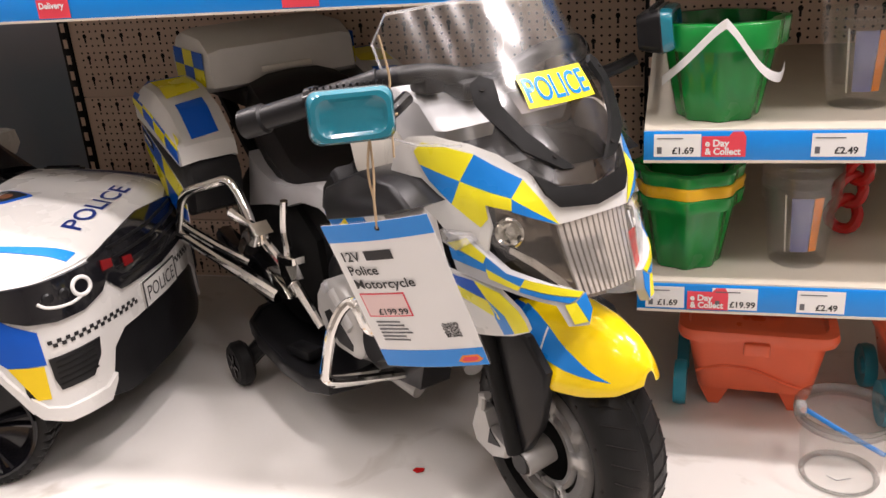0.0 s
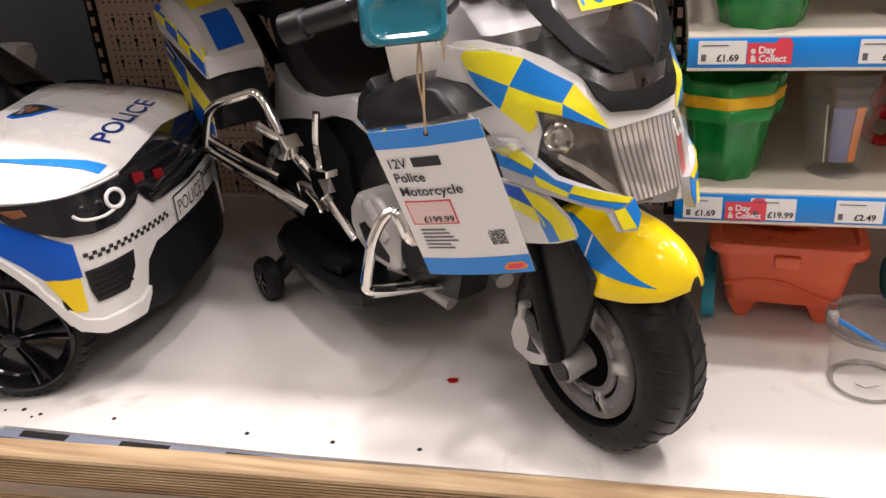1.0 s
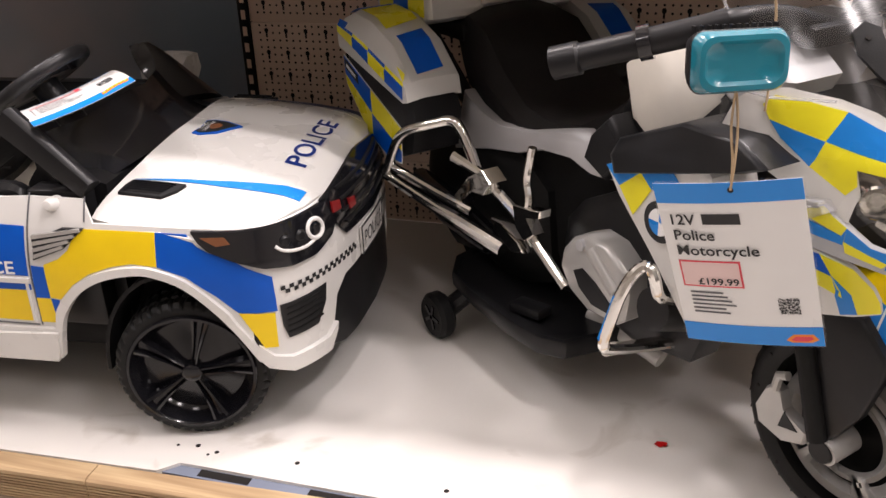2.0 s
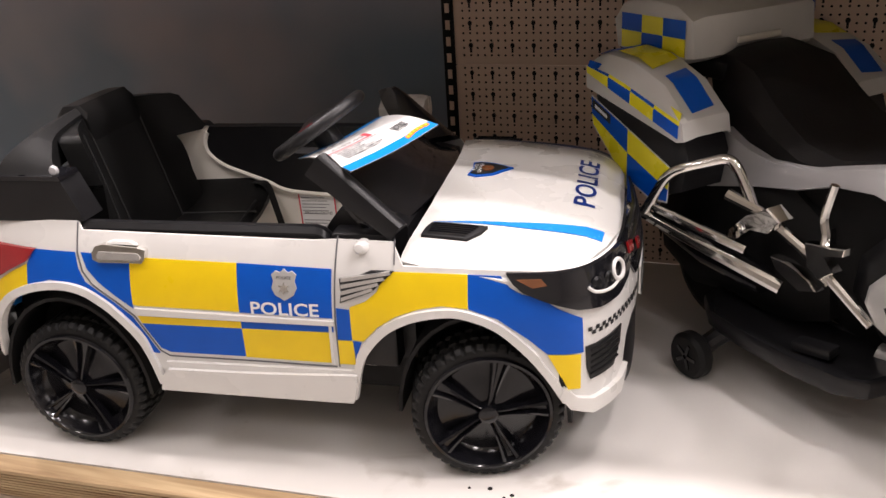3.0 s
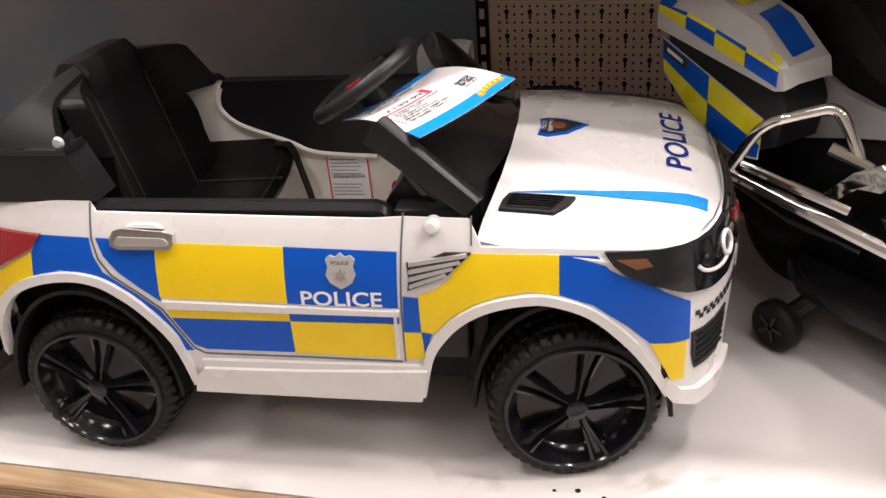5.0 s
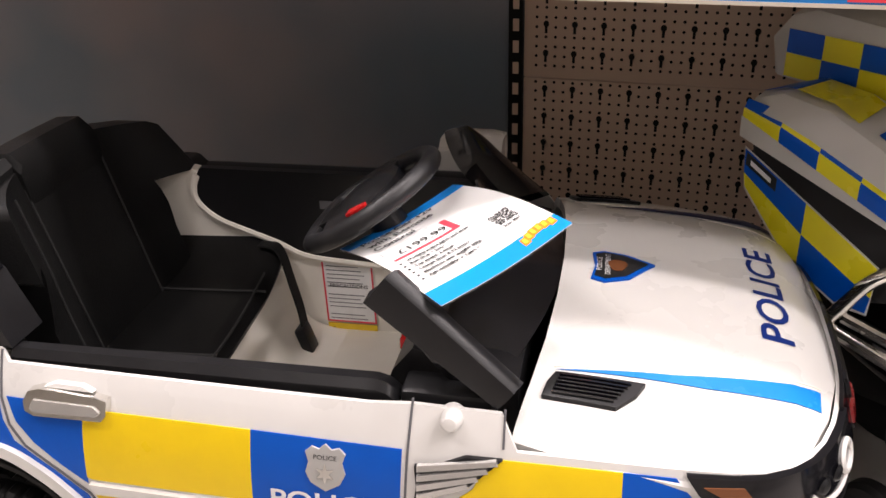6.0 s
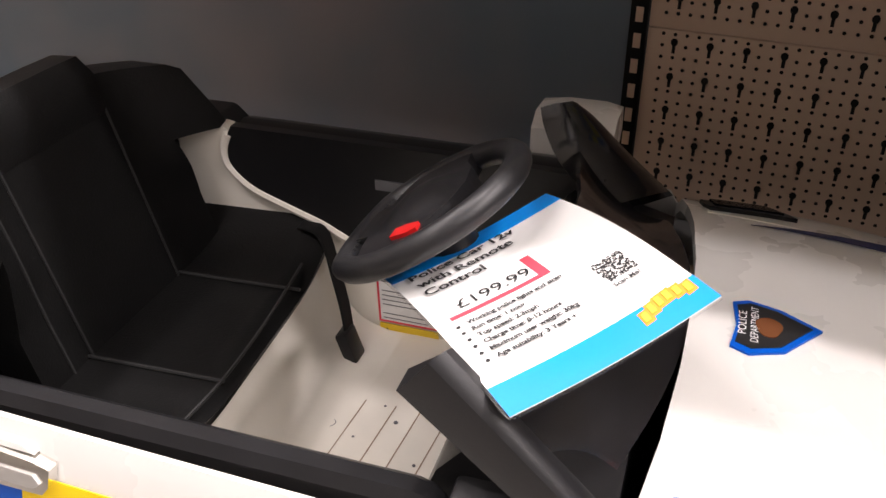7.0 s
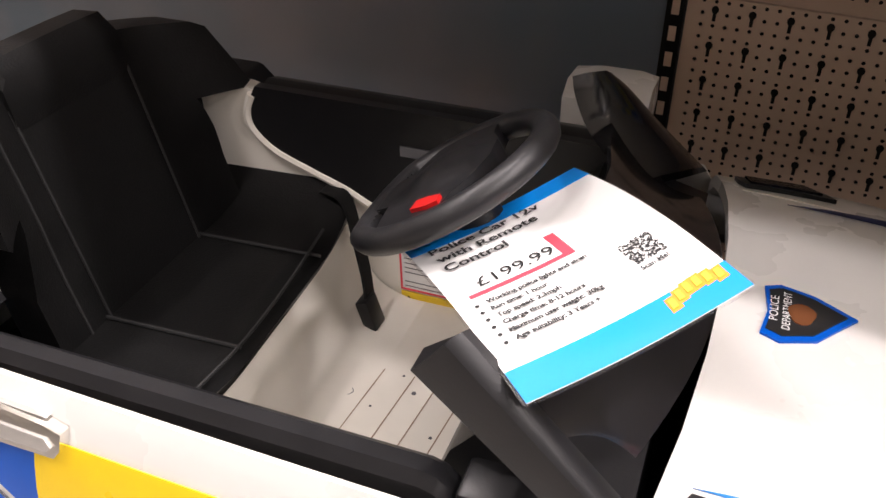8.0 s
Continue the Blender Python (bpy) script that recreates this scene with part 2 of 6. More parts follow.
def sheet(outline, surf, thick=0.003, step=0.025, lift=0.0):
    """A skin of that thickness over the outline, laid on surf(u, v, off)."""
    src = flat(outline, step)
    bm = bmesh.new()
    top, low = {}, {}
    for v in src.verts:
        top[v] = bm.verts.new(surf(v.co.x, v.co.y, lift))
        low[v] = bm.verts.new(surf(v.co.x, v.co.y, lift - thick))
    for f in src.faces:
        bm.faces.new([top[v] for v in f.verts])
        bm.faces.new([low[v] for v in reversed(f.verts)])
    for e in src.edges:
        if len(e.link_faces) == 1:
            a, b = e.verts
            bm.faces.new((top[a], top[b], low[b], low[a]))
    src.free()
    return bm


def catmull(pts, n=8, closed=False):
    pts = [Vector(p) for p in pts]
    out, m = [], len(pts)
    for i in range(m if closed else m - 1):
        if closed:
            a, b, c, d = (pts[(i + k) % m] for k in (-1, 0, 1, 2))
        else:
            a, b, c, d = pts[max(i - 1, 0)], pts[i], pts[i + 1], pts[min(i + 2, m - 1)]
        for k in range(n):
            t = k / n
            out.append(0.5 * (2 * b + (c - a) * t + (2 * a - 5 * b + 4 * c - d) * t * t + (3 * b - a - 3 * c + d) * t ** 3))
    if not closed:
        out.append(pts[-1].copy())
    return out


def tube(bm, pts, r, n=10, closed=False, flatten=1.0):
    """A pipe of radius r (a number or one for each point) along pts."""
    pts = [Vector(p) for p in pts]
    m = len(pts)
    rad = r if isinstance(r, (list, tuple)) else [r] * m
    rings, up = [], None
    for i, p in enumerate(pts):
        if closed:
            d = pts[(i + 1) % m] - pts[i - 1]
        else:
            d = pts[min(i + 1, m - 1)] - pts[max(i - 1, 0)]
        d.normalize()
        if up is None:
            up = d.cross(Vector((0, 0, 1)) if abs(d.z) < 0.9 else Vector((1, 0, 0))).normalized()
        up = (up - d * up.dot(d)).normalized()
        side = d.cross(up)
        rings.append([bm.verts.new(p + (up * math.cos(2 * math.pi * k / n) * flatten + side * math.sin(2 * math.pi * k / n)) * rad[i]) for k in range(n)])
    for i in range(m if closed else m - 1):
        a, b = rings[i], rings[(i + 1) % m]
        for k in range(n):
            bm.faces.new((a[k], a[(k + 1) % n], b[(k + 1) % n], b[k]))
    if not closed:
        bm.faces.new(rings[0][::-1])
        bm.faces.new(rings[-1])
    return bm


def box(bm, x0, x1, y0, y1, z0, z1, m=None, bevel=0.0):
    b = bmesh.new()
    bmesh.ops.create_cube(b, size=1)
    for v in b.verts:
        v.co = Vector(((x0 + x1) / 2 + v.co.x * (x1 - x0), (y0 + y1) / 2 + v.co.y * (y1 - y0), (z0 + z1) / 2 + v.co.z * (z1 - z0)))
    if bevel:
        bmesh.ops.bevel(b, geom=b.edges[:], offset=bevel, segments=2, profile=0.5, affect="EDGES")
    add(bm, b, m)
    return bm


def add(bm, other, m=None):
    """Joins the bmesh other into bm, moved by m."""
    if m is not None:
        bmesh.ops.transform(other, matrix=m, verts=other.verts)
    tmp = bpy.data.meshes.new("tmp")
    other.to_mesh(tmp)
    other.free()
    bm.from_mesh(tmp)
    bpy.data.meshes.remove(tmp)
    return bm


def lathe(bm, profile, n=40, axis="z", m=None):
    """Turns (radius, height) points round an axis."""
    b = bmesh.new()
    rings = []
    for r, h in profile:
        if r < 1e-6:
            rings.append([b.verts.new((0, 0, h))])
        else:
            rings.append([b.verts.new((r * math.cos(2 * math.pi * k / n), r * math.sin(2 * math.pi * k / n), h)) for k in range(n)])
    for a, c in zip(rings, rings[1:]):
        for k in range(n):
            q = (k + 1) % n
            if len(a) == 1 and len(c) > 1:
                b.faces.new((a[0], c[q], c[k]))
            elif len(c) == 1 and len(a) > 1:
                b.faces.new((a[k], a[q], c[0]))
            elif len(a) > 1:
                b.faces.new((a[k], a[q], c[q], c[k]))
    if axis == "y":
        bmesh.ops.transform(b, matrix=Matrix.Rotation(radians(90), 4, "X"), verts=b.verts)
    if axis == "x":
        bmesh.ops.transform(b, matrix=Matrix.Rotation(radians(90), 4, "Y"), verts=b.verts)
    return add(bm, b, m)


def loft(bm, sections, closed_ends=True):
    """Joins rings of equally many points."""
    rings = [[bm.verts.new(p) for p in s] for s in sections]
    for a, b in zip(rings, rings[1:]):
        m = len(a)
        for k in range(m):
            bm.faces.new((a[k], a[(k + 1) % m], b[(k + 1) % m], b[k]))
    if closed_ends:
        bm.faces.new(rings[0][::-1])
        bm.faces.new(rings[-1])
    return bm


def letters(text, size, width=None, bold=0.0, italic=0.0):
    """The built-in font's outline as a flat bmesh, left at 0, baseline at 0, capitals of that height."""
    cu = bpy.data.curves.new("letters", "FONT")
    cu.body, cu.size, cu.offset, cu.resolution_u, cu.shear = text, size / 0.69, bold, 3, italic
    ob = bpy.data.objects.new("letters", cu)
    scene.collection.objects.link(ob)
    me = bpy.data.meshes.new_from_object(ob.evaluated_get(bpy.context.evaluated_depsgraph_get()))
    bpy.data.objects.remove(ob)
    bpy.data.curves.remove(cu)
    bm = bmesh.new()
    bm.from_mesh(me)
    bpy.data.meshes.remove(me)
    bmesh.ops.triangulate(bm, faces=bm.faces)
    lo = min(v.co.x for v in bm.verts)
    hi = max(v.co.x for v in bm.verts)
    k = width / (hi - lo) if width else 1.0
    for v in bm.verts:
        v.co.x = (v.co.x - lo) * k
    return bm


def laid(bm, put):
    """Lays a flat bmesh on a surface: put(u, v) gives the place."""
    for v in bm.verts:
        v.co = put(v.co.x, v.co.y)
    return bm


def rounded(w, h, r, n=5):
    """Outline of a rounded rectangle round the origin."""
    out = []
    for cx, cy, a in ((w / 2 - r, h / 2 - r, 0), (-w / 2 + r, h / 2 - r, 90), (-w / 2 + r, -h / 2 + r, 180), (w / 2 - r, -h / 2 + r, 270)):
        for k in range(n + 1):
            t = radians(a + 90 * k / n)
            out.append((cx + r * math.cos(t), cy + r * math.sin(t)))
    return out


def plane_of(o, right, up):
    """Lays (u, v, off) on the plane through o."""
    o, right, up = Vector(o), Vector(right).normalized(), Vector(up).normalized()
    nrm = right.cross(up).normalized()
    return lambda u, v, off=0.0: o + right * u + up * v + nrm * off


def rect(u0, v0, u1, v1):
    return [(u0, v0), (u1, v0), (u1, v1), (u0, v1)]

# ---- the setting ----
EDGE = pose(0, 1.153, 0, 0, 0, 3.4)      # the timber front runs a little askew
EDGE_R = pose(-0.89, 1.1001, 0, 0, 0, 2.75) @ pose(0.89, 0, 0)


def setting_box(name, x0, x1, y0, y1, z0, z1, material, label, bevel=0.0, m=None):
    ob = part(name, box(bmesh.new(), x0, x1, y0, y1, z0, z1, m, bevel), material, None, label)
    ob["kind"] = "structure"
    return ob


setting_box("floor", -4.5, 4.5, -4.5, 2.6, -0.40, -0.30, FLOORM, "grey polished store floor")
setting_box("ceiling", -4.5, 4.5, -4.5, 2.6, 2.75, 2.85, CEILM, "pale store ceiling above the aisle")
setting_box("wall_back", -4.5, 4.5, 2.25, 2.4, -0.30, 2.75, WALLM, "plain store wall behind the display")
setting_box("wall_left", -4.5, -4.35, -4.4, 2.25, -0.30, 2.75, WALLM, "plain store wall at the aisle's end")
setting_box("wall_right", 4.35, 4.5, -4.4, 2.25, -0.30, 2.75, WALLM, "plain store wall at the aisle's other end")
setting_box("wall_front", -4.35, 4.35, -4.5, -4.4, -0.30, 2.75, WALLM, "plain store wall across the aisle")

platform = part("display_platform", sheet([(-3.2, .966), (-0.80, 1.107), (-0.775, 1.131), (-0.30, 1.135), (0.25, 1.1525), (2.4, 1.2545), (2.4, 2.03), (-3.2, 2.03)], lambda u, v, o: Vector((u, v, o)), 0.022, 5.0), PLATFORM, None, "white painted display platform board with scuffs")
tagged(platform, category="platform", kind="structure")
# shelf stiffener that shows between board and timber
stiff = thing("shelf_stiffener", pose(0, 0, 0), "blue-grey slotted metal strip between platform and timber", "metal strip", kind="structure")
part("strip", box(bmesh.new(), -0.83, -0.22, 1.112, 1.136, -0.03, -0.005), BLUEGREY, stiff)
bm = bmesh.new()
for k in range(3):
    box(bm, -0.74 + k * 0.17, -0.66 + k * 0.17, 1.116, 1.130, -0.006, -0.0042)
part("slot", bm, HOLE, stiff)

# screw holes and specks on the board
for k, (hx, hy, hr) in enumerate(((-0.122, 1.172, 0.0032), (-0.385, 1.169, 0.0032), (-0.251, 1.169, 0.0032), (-0.609, 1.172, 0.0032), (-0.770, 1.172, 0.0034), (-0.80, 1.166, 0.0022), (-0.745, 1.157, 0.002), (-0.735, 1.165, 0.003))):
    hole = part("screw_hole", lathe(bmesh.new(), [(0, 0.0008), (hr, 0.0008), (hr * 1.2, 0.0001)], 10, "z", pose(hx, hy, 0)), HOLE, None, "small dark screw hole in the white board")
    tagged(hole, category="hole", group="screw holes")
red = part("petal", sheet([(-0.009, -0.004), (-0.002, -0.007), (0.008, -0.004), (0.009, 0.003), (0.002, 0.006), (-0.006, 0.004)], lambda u, v, o: Vector((-0.112 + u, 1.340 + v, 0.002 + o + 0.2 * abs(u))), 0.001, 0.004), RED, None, "small crumpled scrap of red paper on the board")
tagged(red, category="paper scrap")


def deck_board(x0, x1, z1, h, y0, thick, m):
    """A grooved decking board, its ribs running along it."""
    prof = []
    n, zone = 9, h * 0.37
    top = z1 - 0.006

    def ribs(za, zb, cnt):
        out = []
        for k in range(cnt):
            a = za + (zb - za) * k / cnt
            b = za + (zb - za) * (k + 1) / cnt
            out += [(y0, a + (b - a) * 0.10), (y0, a + (b - a) * 0.50), (y0 + 0.013, a + (b - a) * 0.56), (y0 + 0.013, a + (b - a) * 0.98)]
        return out

    prof = [(y0 + thick, z1), (y0 + 0.005, z1), (y0 + 0.001, z1 - 0.003)]
    prof += ribs(top, top - zone, n)
    prof += [(y0, top - zone - 0.002), (y0, z1 - h + zone + 0.008)]
    prof += ribs(z1 - h + zone + 0.006, z1 - h + 0.006, n)
    prof += [(y0 + 0.002, z1 - h + 0.002), (y0 + 0.006, z1 - h), (y0 + thick, z1 - h)]
    bm = bmesh.new()
    loft(bm, [[m @ Vector((x, a, b)) for a, b in prof] for x in (x0, x1)])
    return bm


timber = thing("timber_front", pose(0, 0, 0), "grooved pine decking boards fronting the platform", "decking", kind="structure")
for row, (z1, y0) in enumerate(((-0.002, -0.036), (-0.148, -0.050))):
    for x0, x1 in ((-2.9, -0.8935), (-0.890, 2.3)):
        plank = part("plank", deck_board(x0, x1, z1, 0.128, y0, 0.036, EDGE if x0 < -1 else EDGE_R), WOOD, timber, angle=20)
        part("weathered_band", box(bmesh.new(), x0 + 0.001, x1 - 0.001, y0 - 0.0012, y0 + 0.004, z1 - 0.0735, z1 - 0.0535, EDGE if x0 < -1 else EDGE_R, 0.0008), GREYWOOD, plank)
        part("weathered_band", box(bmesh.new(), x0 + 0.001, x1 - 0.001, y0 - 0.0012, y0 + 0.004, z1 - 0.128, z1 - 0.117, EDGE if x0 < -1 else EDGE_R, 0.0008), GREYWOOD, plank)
part("batten", box(bmesh.new(), -2.9, 2.3, -0.02, 0.0, -0.30, -0.03, EDGE), GREYWOOD, timber)
bm = bmesh.new()
for sx in (-1.75, -1.38, -0.925):
    lathe(bm, [(0, 0.0012), (0.0035, 0.001), (0.0042, -0.002)], 10, "z", EDGE @ pose(sx, -0.0368, -0.07, 90))
for sx in (-0.86, -0.35, 0.2):
    lathe(bm, [(0, 0.0012), (0.0035, 0.001), (0.0042, -0.002)], 10, "z", EDGE_R @ pose(sx, -0.0368, -0.07, 90))
part("screw", bm, INKGREY, timber)

# dark hoarding left of the pegboard
setting_box("hoarding", -3.6, -1.098, 2.042, 2.06, 0.0, 1.6, HOARD, "dark blue printed panel behind the toy car")


def upright(x, y, z0, z1):
    ob = thing("shelf_upright", pose(x, y, 0), "black slotted steel shelf upright beside the pegboard", "upright", kind="structure")
    part("post", box(bmesh.new(), -0.012, 0.012, 0.0, 0.03, z0, z1, None, 0.001), MATTE, ob)
    bm = bmesh.new()
    z = z0 + 0.02
    while z < z1 - 0.03:
        box(bm, -0.004, 0.006, -0.0015, 0.001, z, z + 0.020)
        z += 0.036
    part("slot", bm, PEG, ob)
    return ob


upright(-1.088, 2.026, 0.0, 1.6)


def pegboard(x0, x1, z0, z1, name):
    ob = thing(name, pose(0, 2.030, 0), "beige perforated metal pegboard panel with keyhole slots", "pegboard", kind="structure")
    part("panel", box(bmesh.new(), x0, x1, 0.0, 0.012, z0 + 0.001, z1 - 0.001, None, 0.0012), PEG, ob)
    bm, bk = bmesh.new(), bmesh.new()
    px, pz = 0.01573, 0.0160
    nx, nz = int((x1 - x0 - 0.012) / px), int((z1 - z0) / pz)
    vs, fs = [], []
    disc = [(math.cos(math.pi * k / 3), math.sin(math.pi * k / 3)) for k in range(6)]
    key = [(-0.0022, -0.010), (0.0022, -0.010), (0.0022, 0.000), (0.0046, 0.0035), (0.0046, 0.0075), (0.002, 0.0105), (-0.002, 0.0105), (-0.0046, 0.0075), (-0.0046, 0.0035), (-0.0022, 0.0)]
    kv, kf = [], []
    for j in range(nz):
        for i in range(nx):
            cx, cz = x0 + 0.0213 + i * px, z1 - 0.0065 - j * pz
            if cz < z0 + 0.006:
                continue
            if j % 3 == 1 and i % 3 == 1:
                kf.append(list(range(len(kv), len(kv) + len(key))))
                kv += [(cx + a, -0.0006, cz + b) for a, b in key]
            elif not (i % 3 == 1 and j % 3 == 1):
                fs.append(list(range(len(vs), len(vs) + 6)))
                vs += [(cx + 0.0027 * a, -0.0005, cz + 0.0027 * b) for a, b in disc]
    for nm, v, f in (("peg_hole", vs, fs), ("keyhole_slot", kv, kf)):
        me = bpy.data.meshes.new(nm)
        me.from_pydata(v, [], f)
        me.materials.append(HOLE)
        o = new(nm, me)
        o.parent = ob
        o["kind"] = "stuff"
    return ob


for px0, px1 in ((-1.074, -0.080), (-0.076, 0.918)):
    for pz0, pz1 in ((0.0, 0.146), (0.146, 0.446), (0.446, 0.746)):
        pegboard(px0, px1, pz0, pz1, "pegboard")


def ticket(parent, plane, u0, v0, u1, v1, price=None):
    part("ticket", sheet(rect(u0, v0, u1, v1), plane, 0.0006, 1.0, 0.0012), CARD, parent)
    w = u1 - u0
    if price:
        part("price", laid(letters(price, 0.0085, None, 0.0003), lambda u, v: plane(u1 - 0.036 + u, v0 + 0.004 + v, 0.0016)), INK, parent)
    bm = bmesh.new()
    add(bm, sheet(rect(u0 + 0.004, v1 - 0.0065, u0 + w * 0.62, v1 - 0.005), plane, 0.0003, 1.0, 0.0016))
    add(bm, sheet(rect(u0 + 0.004, v0 + 0.004, u0 + 0.010, v0 + 0.013), plane, 0.0003, 1.0, 0.0016))
    part("fine_print", bm, INKGREY, parent)


def shelf(name, x0, x1, y0, y1, z, label):
    ob = thing(name, pose(0, 0, 0), label, "shelf", kind="structure")
    part("shelf_board", box(bmesh.new(), x0, x1, y0 + 0.004, y1, z - 0.030, z, None, 0.002), SHELFMET, ob)
    part("ticket_strip", box(bmesh.new(), x0, x1, y0 - 0.002, y0 + 0.003, z - 0.041, z - 0.002, None, 0.001), CARDBLUE, ob)
    part("strip_edge", box(bmesh.new(), x0, x1, y0 - 0.0032, y0 + 0.002, z - 0.0435, z - 0.040), SHELFMET, ob)
    return ob, plane_of((x0, y0 - 0.002, z - 0.041), (1, 0, 0), (0, 0, 1))


def offer(parent, plane, u, v, first="e Day", second="& Collect"):
    part("offer_patch", sheet([(u, v), (u + 0.054, v), (u + 0.054, v + 0.026), (u + 0.050, v + 0.033), (u + 0.038, v + 0.033), (u + 0.033, v + 0.027), (u, v + 0.027)], plane, 0.0006, 1.0, 0.0014), CARDRED, parent)
    part("offer_text", laid(letters(first, 0.0085, None, 0.0004), lambda a, b: plane(u + 0.004 + a, v + 0.014 + b, 0.0018)), INKWHITE, parent)
    if second:
        part("offer_text", laid(letters(second, 0.0085, 0.044, 0.0004), lambda a, b: plane(u + 0.004 + a, v + 0.003 + b, 0.0018)), INKWHITE, parent)


top_shelf, tp = shelf("shelf_above", -3.2, -1.005, 1.42, 2.03, 0.731, "cream metal shelf with a blue ticket strip over the toys")
shelf_b, tp2 = shelf("shelf_above", -1.000, 0.205, 1.42, 2.03, 0.731, "cream metal shelf with a blue ticket strip over the toys")
offer(shelf_b, tp2, 0.34, 0.003, "Delivery", "")
offer(shelf_b, tp2, 0.73, 0.003, "Delivery", "")
offer(shelf_b, tp2, 0.10, 0.003, "Delivery", "")
shelf("shelf_above", 0.217, 1.25, 1.42, 2.03, 0.745, "cream metal shelf over the bucket shelves")
up_shelf, up = shelf("shelf_upper", 0.217, 1.25, 1.408, 2.03, 0.519, "cream metal shelf holding green buckets")
lo_shelf, lo = shelf("shelf_lower", 0.211, 1.25, 1.408, 2.03, 0.303, "cream metal shelf holding green and clear buckets")
ticket(up_shelf, up, 0.013, 0.006, 0.072, 0.036, "£1.69")
offer(up_shelf, up, 0.073, 0.006)
ticket(up_shelf, up, 0.205, 0.006, 0.268, 0.036, "£2.49")
ticket(lo_shelf, lo, 0.012, 0.004, 0.064, 0.036, "£1.69")
offer(lo_shelf, lo, 0.068, 0.003)
ticket(lo_shelf, lo, 0.101, 0.004, 0.160, 0.036, "£19.99")
ticket(lo_shelf, lo, 0.210, 0.004, 0.270, 0.036, "£2.49")
upright(0.214, 2.0, 0.0, 1.6)

# ---- the white toy police car ----
CAR = pose(-1.418, 1.114, 0, 0, 0, 6.81)
MID = 0.286          # half its width
_half = [(-.202, MID), (-.200, .16), (-.190, .085), (-.172, .042), (-.138, .017), (-.09, .006), (-.04, .001), (.10, -.002), (.35, -.003), (.6, -.001), (.70, .002), (.75, .010), (.785, .03), (.812, .06), (.835, .11), (.852, .18), (.858, MID)]
_c = catmull([(a, b, 0) for a, b in _half], 14)
_c = _c + [Vector((p.x, 2 * MID - p.y, 0)) for p in reversed(_c[:-1])]
_len = [0.0]
for _a, _b in zip(_c, _c[1:]):
    _len.append(_len[-1] + (_b - _a).length)
_zero = min(range(len(_c)), key=lambda i: abs(_c[i].x) + (9 if _c[i].y > 0.2 else 0))
_off = _len[_zero] - _c[_zero].x
PL = np.array([v - _off for v in _len])
PX, PY = np.array([p.x for p in _c]), np.array([p.y for p in _c])
FRONT_S = (PL[0] + PL[-1]) / 2           # girth at the middle of the nose
REAR_S = PL[0]


def skin(s, z, off=0.0):
    """A point of the body's side: s along its girth from the rear hub, z up, off outwards."""
    x, y = np.interp(s, PL, PX), np.interp(s, PL, PY)
    a = max(PL[0], s - 0.006)
    b = min(PL[-1], s + 0.006)
    tx, ty = np.interp(b, PL, PX) - np.interp(a, PL, PX), np.interp(b, PL, PY) - np.interp(a, PL, PY)
    n = math.hypot(tx, ty) or 1.0
    o = off - 2.1 * max(z - 0.25, 0) ** 2
    return Vector((x + ty / n * o, y - tx / n * o, z))


def skin_far(s, z, off=0.0):
    p = skin(s, z, off)
    return Vector((p.x, 2 * MID - p.y, p.z))


def hood(x, y, off=0.0):
    d = abs(y - MID)
    ridge = 0.10 * min(max(0.0, y - 0.316), 0.15, 3.0 * max(0.0, 0.572 - y))
    z = 0.398 + ridge - 0.72 * d * d - 0.50 * max(x - 0.58, 0) ** 2 - 5.0 * max(d - 0.225, 0) ** 2 - 6.0 * max(x - 0.775, 0) ** 2
    return Vector((x, y, z + off))


def mirror_y(bm):
    for v in bm.verts:
        v.co.y = 2 * MID - v.co.y
    bmesh.ops.reverse_faces(bm, faces=bm.faces)
    return bm


car = thing("toy_police_car", CAR, "white ride-on toy police car with blue and yellow checks", "toy car")
ARCH_R = [(-.150, .160), (-.138, .215), (-.104, .262), (-.060, .285), (-.010, .293), (.03, .288), (.06, .273), (.088, .250), (.122, .205), (.141, .140)]
ARCH_F = [(.454, .135), (.467, .191), (.483, .220), (.505, .244), (.53, .260), (.557, .270), (.59, .276), (.62, .275), (.663, .260), (.701, .227), (.731, .189), (.757, .142)]
near_low = [(REAR_S, .17), (-.20, .168), (-.158, .158)] + ARCH_R + [(.145, .134), (.451, .131)] + ARCH_F + [(.769, .127), (.80, .115), (.87, .117), (.889, .150), (.902, .190), (.93, .212), (FRONT_S, .216)]
near_top = [(REAR_S, .385), (-.10, .388), (.024, .387), (.034, .375), (.40, .370), (.44, .372), (.52, .370), (.535, .340), (.68, .338), (.79, .336), (.88, .338), (FRONT_S, .352)]
far = lambda pts: [(2 * FRONT_S - s, z) for s, z in reversed(pts)][1:]
outline = near_low + far(near_low) + list(reversed(near_top + far(near_top)))
clean = [outline[0]]
for p in outline[1:]:
    if abs(p[0] - clean[-1][0]) + abs(p[1] - clean[-1][1]) > 1e-4:
        clean.append(p)
body = part("body", sheet(clean, skin, 0.004, 0.03), WHITE, car)

